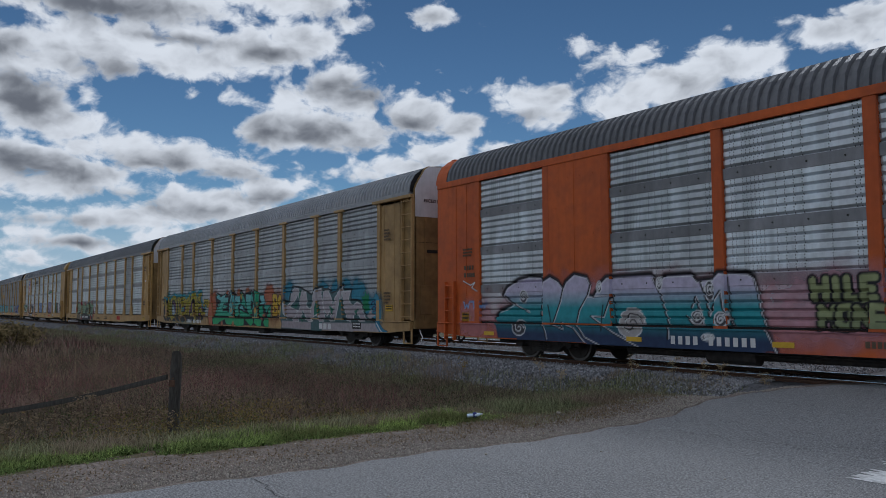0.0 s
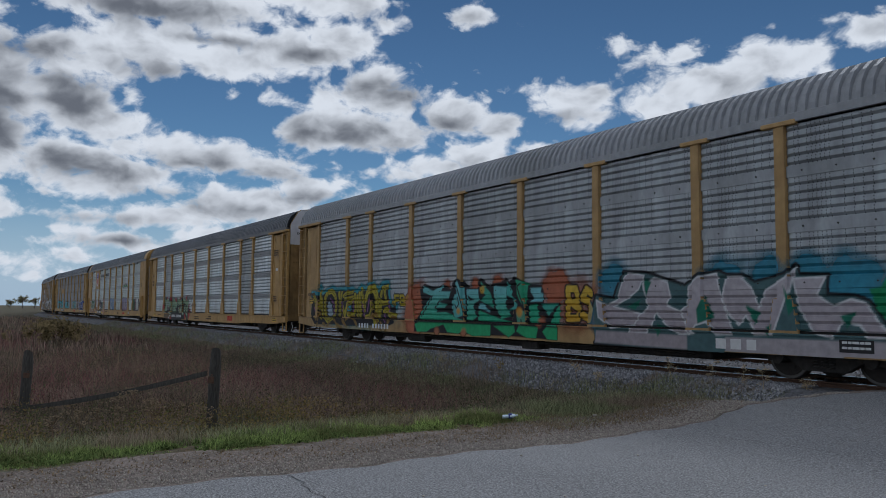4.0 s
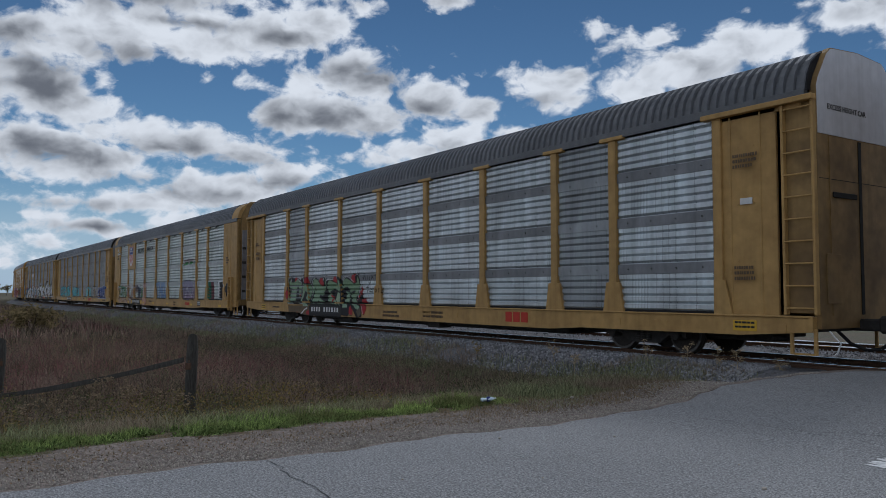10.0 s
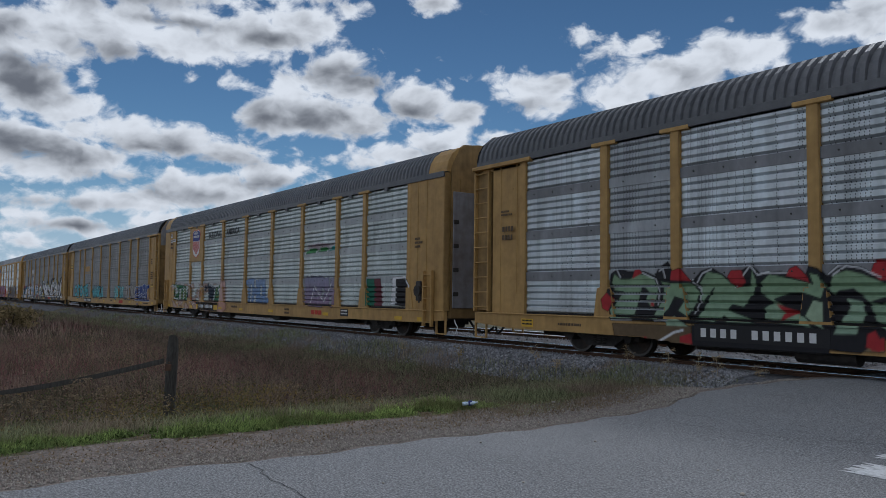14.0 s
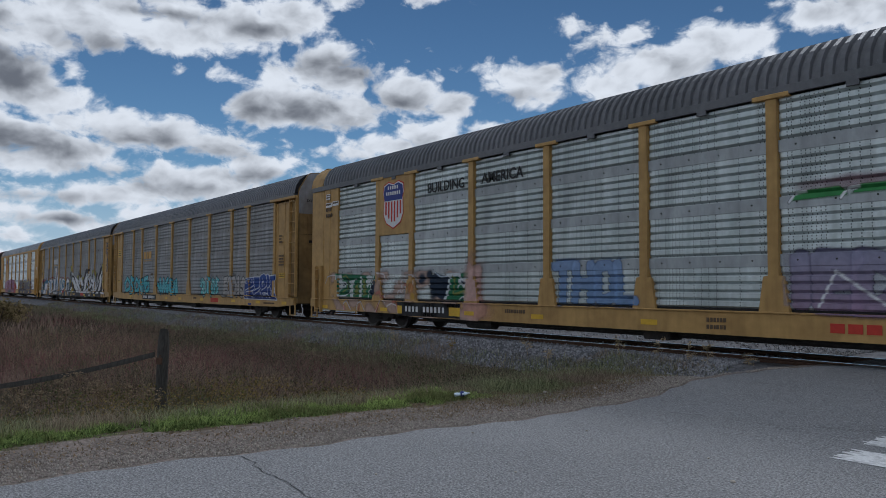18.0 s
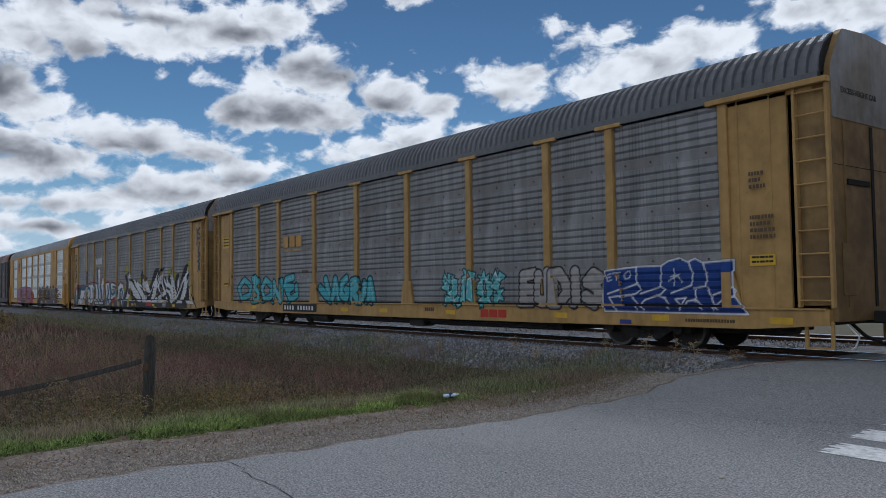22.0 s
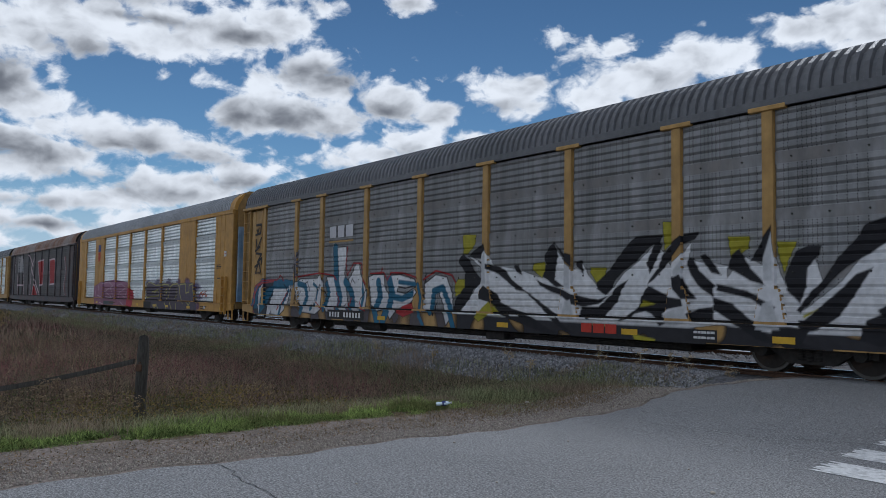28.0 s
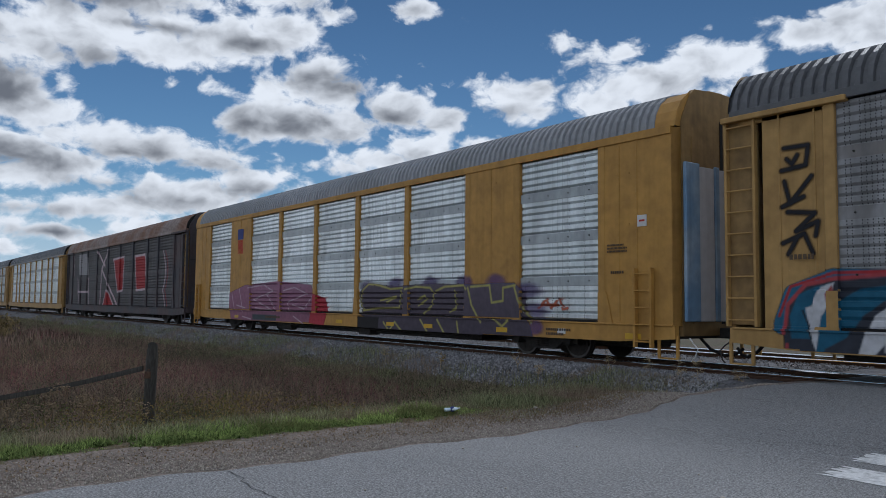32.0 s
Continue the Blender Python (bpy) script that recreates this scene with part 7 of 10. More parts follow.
    s.line([(-4.44, 0.85), (-4.38, 0.93), (-4.29, 0.86)], 0.03, (0.50, 0.12, 0.10), 0.02, 0.75)
    s.line([(-4.49, 0.76), (-4.34, 0.75), (-4.28, 0.81)], 0.03, (0.50, 0.12, 0.10), 0.02, 0.75)
    s.fog(-4.4, 1.3, 0.5, 1.0, (0.55, 0.36, 0.32), 0.9)
    s.fog(-4.2, 0.7, 0.8, 0.35, (0.55, 0.30, 0.22), 0.8)
    s.word("THOL", -1.3, 0.95, 2.6, 0.95, 0.24, SKYBLUE, (0.30, 0.42, 0.66), (0.16, 0.24, 0.42), 0.03, 0.6, alpha=0.5)
    s.shape([(4.6, 1.0), (7.1, 0.95), (7.2, 1.9), (4.55, 1.95)], (0.40, 0.36, 0.46), (0.42, 0.42, 0.50), 0.35)
    s.word("IECH", 4.55, 0.98, 2.6, 0.9, 0.34, (0.42, 0.28, 0.40), (0.38, 0.38, 0.52), (0.12, 0.10, 0.2), 0.025, 0.6, alpha=0.45)
    s.line([(5.2, 1.0), (5.5, 1.6), (6.3, 1.05), (6.9, 1.7)], 0.05, WHITE)
    s.fog(5.9, 3.1, 1.2, 0.16, (0.22, 0.06, 0.10), 0.45)
    s.shape([(4.7, 2.86), (4.85, 3.03), (5.6, 3.05), (5.75, 2.88)], (0.06, 0.25, 0.08))
    s.shape([(5.8, 2.9), (5.95, 3.05), (6.5, 3.05), (6.6, 2.9)], (0.06, 0.25, 0.08))
    s.shape([(6.7, 2.9), (6.9, 3.05), (7.2, 3.1), (7.2, 2.95)], (0.05, 0.30, 0.28))
    for x in (4.7, 5.62, 6.52):
        s.line([(x, 2.84), (x + 0.12, 3.0), (x + 0.3, 3.02)], 0.05, WHITE)
    s.shape([(9.5, 0.95), (10.0, 0.95), (10.0, 1.85), (9.5, 1.85)], (0.02, 0.14, 0.09))
    s.shape([(10.0, 0.95), (10.5, 0.95), (10.4, 1.85), (10.0, 1.85)], (0.14, 0.035, 0.05))
    s.shape([(11.0, 1.0), (11.5, 1.05), (11.45, 1.85), (11.15, 1.85)], WHITE)
    s.shape([(11.3, 1.0), (12.1, 0.95), (12.1, 1.8), (11.35, 1.85)], BLACK)
    s.line([(11.2, 1.85), (11.9, 1.88), (12.2, 1.6), (12.0, 1.2)], 0.06, WHITE)
    s.finish("faded green, pink and blue graffiti patches")
    car = CARS[3]
    me = text_mesh("BUILDING", 0.40, "sign_black")
    part("lettering", me, None, car, "black slogan lettering", at=Matrix.Translation((-5.68, PANEL - 0.020, 4.08)) @ UPRIGHT)
    part("lettering", text_mesh("AMERICA", 0.40, "sign_black"), None, car, "black slogan lettering", at=Matrix.Translation((-3.2, PANEL - 0.020, 4.10)) @ UPRIGHT)
    # shield emblem: white edge, blue head and red stripes

    def shield(k):
        top = [(-0.58, 0.62), (-0.30, 0.72), (0, 0.64), (0.30, 0.72), (0.58, 0.62), (0.62, 0.36), (0.55, 0.22)]
        low = [(0.58, -0.35), (0.42, -0.62), (0.0, -0.80), (-0.42, -0.62), (-0.58, -0.35), (-0.55, 0.22), (-0.62, 0.36)]
        return [(-8.38 + x * k, 3.92 + z * k) for x, z in top + low]

    em = part("emblem", prism(bmesh.new(), shield(1.0), FACE - 0.004, FACE + 0.004), M["sign_red"], car, "shield emblem with blue head and red and white stripes")
    part("shield_edge", prism(bmesh.new(), shield(0.95), FACE - 0.008, FACE - 0.004), M["sign_white"], em)
    part("shield_head", prism(bmesh.new(), [(-8.38 + x * 0.9, 3.92 + z * 0.9) for x, z in ((-0.58, 0.62), (-0.30, 0.72), (0, 0.64), (0.30, 0.72), (0.58, 0.62), (0.62, 0.36), (0.56, 0.12), (-0.56, 0.12), (-0.62, 0.36))], FACE - 0.012, FACE - 0.008), M["sign_blue"], em)
    for k in range(6):
        x = -8.38 + (-0.43 + k * 0.172) * 0.98
        drop = 0.62 - 0.28 * abs(k - 2.5) / 2.5
        part("stripe", box(bmesh.new(), x - 0.042, x + 0.042, FACE - 0.012, FACE - 0.008, 3.92 - drop, 4.0), M["sign_red"], em)
    bm = bmesh.new()
    bars(bm, -8.70, 4.38, (0.075,) * 5, 0.11, FACE - 0.015, 0.5)
    bars(bm, -8.80, 4.20, (0.075,) * 7, 0.11, FACE - 0.015, 0.45)
    part("emblem_bars", bm, M["sign_white"], em)
    part("sill_plate", box(bmesh.new(), -8.1, -4.9, FACE - 0.006, FACE + 0.004, 0.44, 0.845, 0.004), M["sign_black"], car, "black painted stretch of the sill")
    fleet_mark(car, -6.6, 0.57, 2.1, 0.16, "sign_white", None, FACE - 0.014)
    for x, w in ((-7.96, 0.24), (-5.16, 0.5)):
        plate(car, "reflector", x, 0.62, w, 0.24, "sign_yellow", label="yellow reflective strip")
    for x in (-12.9, -8.9, -4.5, -1.8, 1.6, 6.6, 11.6, 12.9):
        plate(car, "reflector", x, 0.6, 0.42, 0.11, "sign_yellow", label="yellow reflective strip")
    for x, w in ((5.55, 0.24), (5.85, 0.24), (6.15, 0.24)):
        plate(car, "emblem_block", x, 0.64, w, 0.16, "sign_red", label="red painted emblem block")
    plate(car, "data_panel", 8.05, 0.68, 0.55, 0.24, "sign_black", label="black data panel with white frame", lines=2, ink="sign_white")
    stencils(car, [(-3.0, 0.66, 1, 0.9, 0.09), (3.0, 0.66, 2, 0.5, 0.08), (12.5, 3.0, 3, 0.4, 0.07), (-12.9, 4.0, 2, 0.5, 0.12)])
    for x, z, w, h in ((-12.72, 4.52, 0.30, 0.20), (-12.66, 4.22, 0.44, 0.16), (-12.16, 4.25, 0.44, 0.16)):
        plate(car, "label_plate", x, z, w, h, "sign_white", -1.555, "white label plate with dark print", 2 if w < 0.4 else 1, "ink")
    # crank housing and wheel of the end door
    bm = bmesh.new()
    tube(bm, (12.75, -1.53, 1.45), (12.75, -1.62, 1.45), 0.17, 14)
    tube(bm, (12.75, -1.6, 1.45), (12.9, -1.62, 1.1), 0.025, 6)
    box(bm, 12.62, 12.9, -1.58, -1.51, 1.15, 1.75, 0.03)
    part("hand_brake", bm, M["steel"], car, "dark hand brake wheel and crank")


def paint_turquoise_car():
    s = Spray(4, -12.0, 13.0, 2.2)
    s.line([(-10.79, 1.78), (-11.38, 1.44), (-11.04, 0.99), (-10.24, 1.14), (-10.09, 1.52), (-10.72, 1.78)], 0.33, (0.01, 0.04, 0.06))
    s.line([(-10.79, 1.78), (-11.38, 1.44), (-11.04, 0.99), (-10.24, 1.14), (-10.09, 1.52), (-10.72, 1.78)], 0.22, (0.10, 0.42, 0.48))
    s.line([(-10.79, 1.78), (-11.38, 1.44), (-11.04, 0.99)], 0.05, (0.40, 0.62, 0.66), 0.03, 0.6)
    s.line([(-9.72, 1.85), (-9.78, 0.9)], 0.31, (0.01, 0.04, 0.06))
    s.line([(-9.9, 1.82), (-9.54, 1.9), (-9.24, 1.71), (-9.6, 1.48), (-9.18, 1.26), (-9.24, 0.93), (-9.72, 0.9)], 0.31, (0.01, 0.04, 0.06))
    s.line([(-9.72, 1.85), (-9.78, 0.9)], 0.2, (0.10, 0.42, 0.48))
    s.line([(-9.9, 1.82), (-9.54, 1.9), (-9.24, 1.71), (-9.6, 1.48), (-9.18, 1.26), (-9.24, 0.93), (-9.72, 0.9)], 0.2, (0.10, 0.42, 0.48))
    s.line([(-9.72, 1.85), (-9.78, 0.9)], 0.05, (0.40, 0.62, 0.66), 0.03, 0.6)
    s.line([(-8.61, 1.75), (-9.01, 1.42), (-8.75, 0.96), (-8.11, 1.1), (-8.06, 1.5), (-8.61, 1.75)], 0.35, (0.01, 0.04, 0.06))
    s.line([(-8.61, 1.75), (-9.01, 1.42), (-8.75, 0.96), (-8.11, 1.1), (-8.06, 1.5), (-8.61, 1.75)], 0.24, (0.10, 0.42, 0.48))
    s.line([(-8.61, 1.75), (-9.01, 1.42), (-8.75, 0.96)], 0.05, (0.40, 0.62, 0.66), 0.03, 0.6)
    s.line([(-7.79, 0.93), (-7.85, 1.62), (-7.12, 0.94)], 0.35, (0.01, 0.04, 0.06))
    s.line([(-7.12, 0.94), (-7.17, 1.68)], 0.35, (0.01, 0.04, 0.06))
    s.line([(-7.79, 0.93), (-7.85, 1.62), (-7.12, 0.94)], 0.24, (0.10, 0.42, 0.48))
    s.line([(-7.12, 0.94), (-7.17, 1.68)], 0.24, (0.10, 0.42, 0.48))
    s.line([(-7.79, 0.93), (-7.85, 1.62), (-7.12, 0.94)], 0.05, (0.40, 0.62, 0.66), 0.03, 0.6)
    s.line([(-6.17, 1.81), (-6.77, 1.73), (-6.9, 1.49), (-6.22, 1.45), (-6.72, 1.3), (-6.39, 0.96), (-5.87, 1.16), (-5.92, 1.48)], 0.35, (0.01, 0.04, 0.06))
    s.line([(-6.17, 1.81), (-6.77, 1.73), (-6.9, 1.49), (-6.22, 1.45), (-6.72, 1.3), (-6.39, 0.96), (-5.87, 1.16), (-5.92, 1.48)], 0.24, (0.10, 0.42, 0.48))
    s.line([(-6.17, 1.81), (-6.77, 1.73), (-6.9, 1.49)], 0.05, (0.40, 0.62, 0.66), 0.03, 0.6)
    s.line([(-3.64, 1.66), (-3.43, 1.22), (-3.21, 1), (-3.7, 1.17), (-4.03, 1.38)], 0.39, (0.01, 0.04, 0.06))
    s.line([(-3.64, 1.66), (-3.43, 1.22), (-3.21, 1), (-3.7, 1.17), (-4.03, 1.38)], 0.28, (0.10, 0.42, 0.48))
    s.line([(-3.64, 1.66), (-3.43, 1.22), (-3.21, 1)], 0.05, (0.40, 0.62, 0.66), 0.03, 0.6)
    s.line([(-3.18, 0.97), (-2.95, 1.66), (-2.73, 1)], 0.37, (0.01, 0.04, 0.06))
    s.line([(-3.07, 1.22), (-2.78, 1.22)], 0.31, (0.01, 0.04, 0.06))
    s.line([(-3.18, 0.97), (-2.95, 1.66), (-2.73, 1)], 0.26, (0.10, 0.42, 0.48))
    s.line([(-3.07, 1.22), (-2.78, 1.22)], 0.2, (0.10, 0.42, 0.48))
    s.line([(-3.18, 0.97), (-2.95, 1.66), (-2.73, 1)], 0.05, (0.40, 0.62, 0.66), 0.03, 0.6)
    s.line([(-2.19, 1.69), (-2.5, 1.54), (-2.57, 1.16), (-2.23, 1.01), (-2.06, 1.27), (-2.26, 1.32)], 0.35, (0.01, 0.04, 0.06))
    s.line([(-2.19, 1.69), (-2.5, 1.54), (-2.57, 1.16), (-2.23, 1.01), (-2.06, 1.27), (-2.26, 1.32)], 0.24, (0.10, 0.42, 0.48))
    s.line([(-2.19, 1.69), (-2.5, 1.54), (-2.57, 1.16)], 0.05, (0.40, 0.62, 0.66), 0.03, 0.6)
    s.line([(-1.84, 1), (-1.83, 1.57), (-1.47, 1.6), (-1.43, 1.39), (-1.7, 1.27), (-1.35, 0.96)], 0.37, (0.01, 0.04, 0.06))
    s.line([(-1.84, 1), (-1.83, 1.57), (-1.47, 1.6), (-1.43, 1.39), (-1.7, 1.27), (-1.35, 0.96)], 0.26, (0.10, 0.42, 0.48))
    s.line([(-1.84, 1), (-1.83, 1.57), (-1.47, 1.6)], 0.05, (0.40, 0.62, 0.66), 0.03, 0.6)
    s.line([(-1.18, 0.94), (-1.05, 1.53), (-0.99, 1.2), (-0.9, 1.44)], 0.33, (0.01, 0.04, 0.06))
    s.line([(-1.18, 0.94), (-1.05, 1.53), (-0.99, 1.2), (-0.9, 1.44)], 0.22, (0.10, 0.42, 0.48))
    s.line([(-1.18, 0.94), (-1.05, 1.53), (-0.99, 1.2)], 0.05, (0.40, 0.62, 0.66), 0.03, 0.6)
    s.line([(-0.79, 0.99), (-0.69, 1.59), (-0.5, 0.97)], 0.37, (0.01, 0.04, 0.06))
    s.line([(-0.73, 1.2), (-0.55, 1.2)], 0.31, (0.01, 0.04, 0.06))
    s.line([(-0.79, 0.99), (-0.69, 1.59), (-0.5, 0.97)], 0.26, (0.10, 0.42, 0.48))
    s.line([(-0.73, 1.2), (-0.55, 1.2)], 0.2, (0.10, 0.42, 0.48))
    s.line([(-0.79, 0.99), (-0.69, 1.59), (-0.5, 0.97)], 0.05, (0.40, 0.62, 0.66), 0.03, 0.6)
    s.line([(-5.87, 1.86), (-5.76, 1.89), (-5.73, 1.82), (-5.89, 1.74), (-5.71, 1.76)], 0.03, WHITE, 0.02, 0.8)
    s.line([(-5.64, 1.81), (-5.58, 1.88), (-5.49, 1.82), (-5.55, 1.75), (-5.64, 1.81)], 0.03, WHITE, 0.02, 0.8)
    s.line([(-5.42, 1.85), (-5.35, 1.88)], 0.03, WHITE, 0.02, 0.8)
    s.line([(-5.38, 1.88), (-5.38, 1.75)], 0.03, WHITE, 0.02, 0.8)
    s.line([(-5.18, 1.82), (-5.29, 1.82), (-5.27, 1.88), (-5.18, 1.87), (-5.18, 1.75)], 0.03, WHITE, 0.02, 0.8)
    s.line([(-12.01, 1.9), (-11.97, 1.75), (-11.8, 1.75)], 0.03, WHITE, 0.02, 0.8)
    s.line([(-11.73, 1.89), (-11.56, 1.85), (-11.66, 1.75)], 0.03, WHITE, 0.02, 0.8)
    s.word("SUIOS", 3.15, 0.88, 2.6, 0.84, 0.25, (0.13, 0.48, 0.50), (0.18, 0.52, 0.55), (0.01, 0.06, 0.08), 0.035, 0.7, 0.0, shine=WHITE)
    s.word("EUDIS", 6.4, 0.90, 2.6, 0.78, 0.26, (0.33, 0.31, 0.30), (0.40, 0.38, 0.37), BLACK, 0.04, 0.5)
    s.shape([(9.09, 1.65), (9.98, 1.72), (10.6, 1.72), (10.77, 1.81), (11.04, 1.86), (11.24, 1.78), (11.41, 1.84), (11.58, 1.75), (12.27, 1.78), (12.27, 1.3), (12.31, 1.09), (12.57, 0.76), (9.13, 0.77), (9.08, 0.97)], (0.015, 0.035, 0.17), (0.025, 0.07, 0.28))
    s.line([(9.09, 1.65), (9.98, 1.72), (10.6, 1.72), (10.77, 1.81), (11.04, 1.86), (11.24, 1.78), (11.41, 1.84), (11.58, 1.75), (12.27, 1.78), (12.27, 1.3), (12.31, 1.09), (12.57, 0.76), (9.13, 0.77), (9.08, 0.97), (9.09, 1.65)], 0.035, WHITE)
    s.line([(9.96, 1.72), (9.95, 1.39), (10.04, 1.3), (10.06, 1.23), (9.94, 1.15), (9.55, 1.08)], 0.03, WHITE, 0.018)
    s.line([(9.22, 1.15), (9.96, 1.35)], 0.03, WHITE, 0.018)
    s.line([(9.26, 1.07), (9.53, 1.1), (9.76, 1.13), (9.95, 0.97), (10.02, 0.82)], 0.03, WHITE, 0.018)
    s.line([(9.26, 1.07), (9.49, 0.76)], 0.03, WHITE, 0.018)
    s.line([(10.6, 1.72), (10.57, 1.29)], 0.03, WHITE, 0.018)
    s.line([(10.06, 1.15), (10.58, 1.29), (10.68, 1.23), (10.58, 1.14), (10.17, 1.02), (10.07, 0.94), (10.2, 0.82)], 0.03, WHITE, 0.018)
    s.line([(10.17, 1.02), (10.46, 1.11), (10.67, 1.06), (10.82, 0.85)], 0.03, WHITE, 0.018)
    s.line([(11.26, 1.76), (11.35, 1.53), (11.31, 1.31), (10.83, 1.16)], 0.03, WHITE, 0.018)
    s.line([(11.58, 1.75), (11.67, 1.47), (11.63, 1.29), (11.35, 1.25)], 0.03, WHITE, 0.018)
    s.line([(10.92, 1.04), (11.17, 1.06), (11.05, 0.91), (10.92, 1.04)], 0.03, WHITE, 0.018)
    s.line([(11.07, 0.83), (11.21, 1), (11.41, 1.03), (11.59, 0.85)], 0.03, WHITE, 0.018)
    s.line([(11.4, 1.22), (11.39, 1)], 0.03, WHITE, 0.018)
    s.line([(11.67, 1.27), (11.85, 0.84)], 0.03, WHITE, 0.018)
    s.line([(11.79, 1.12), (12.27, 1.27), (12.34, 1.2), (12.27, 1.09), (12, 1.03), (11.84, 0.92), (11.93, 0.85)], 0.03, WHITE, 0.018)
    s.line([(12.09, 1.06), (12.31, 1.09)], 0.03, WHITE, 0.018)
    s.line([(9.33, 1.58), (9.18, 1.55), (9.23, 1.42), (9.35, 1.45)], 0.025, WHITE, 0.015, 0.8)
    s.line([(9.21, 1.5), (9.32, 1.51)], 0.025, WHITE, 0.015, 0.8)
    s.line([(9.37, 1.59), (9.53, 1.61)], 0.025, WHITE, 0.015, 0.8)
    s.line([(9.45, 1.6), (9.48, 1.44)], 0.025, WHITE, 0.015, 0.8)
    s.line([(9.75, 1.63), (9.61, 1.56), (9.67, 1.46), (9.79, 1.49), (9.78, 1.63)], 0.025, WHITE, 0.015, 0.8)
    s.line([(10.91, 1.65), (10.91, 1.31)], 0.025, WHITE, 0.015, 0.8)
    s.line([(10.75, 1.4), (11, 1.51), (11.09, 1.37)], 0.025, WHITE, 0.015, 0.8)
    s.line([(10.82, 1.49), (11.03, 1.53)], 0.025, WHITE, 0.015, 0.8)
    s.finish("turquoise, grey and blue graffiti words in a row")
    car = CARS[4]
    for x, w in ((-6.75, 0.42), (-6.2, 0.42), (-5.65, 0.45)):
        p = plate(car, "emblem", x, 3.15, w, 0.42, "sign_yellow", PANEL - 0.03, "faded yellow painted emblem block")
        p.data.materials[0] = M["yellow"]
    plate(car, "emblem_bar", -6.2, 2.82, 1.6, 0.06, "tan", PANEL - 0.03, "faded yellow painted bar")
    fleet_mark(car, -5.55, 0.60, 2.42, 0.15, "sign_white", "sign_black", FACE - 0.014)
    for x, w in ((5.05, 0.3), (5.4, 0.3), (5.75, 0.3)):
        plate(car, "emblem", x, 0.66, w, 0.2, "sign_red", label="red painted emblem block")
    for x in (-9.6, -2.2, 0.2, 3.6, 7.8, 10.6, 13.2):
        plate(car, "reflector", x, 0.66, 0.42, 0.12, "sign_yellow", label="yellow reflective strip")
    plate(car, "notice", 12.85, 1.75, 0.5, 0.2, "sign_yellow", -1.495, "yellow notice plate with black print", 2)
    plate(car, "blue_plate", 9.7, 0.56, 0.3, 0.09, "sign_blue", label="small blue plate")
    plate(car, "placard", -12.72, 3.45, 0.72, 0.47, "sign_yellow", -1.50, "yellow placard with lines of black print", 3)
    plate(car, "notice", -12.72, 1.62, 0.5, 0.16, "sign_yellow", -1.50, "yellow notice plate with black print", 1)
    stencils(car, [(-12.0, 1.9, 1, 0.2, 0.1), (-5.3, 1.95, 1, 0.5, 0.1), (2.4, 0.68, 1, 0.4, 0.1), (11.2, 0.6, 1, 1.2, 0.06), (12.65, 2.5, 4, 0.5, 0.07), (12.65, 3.3, 3, 0.3, 0.07)])


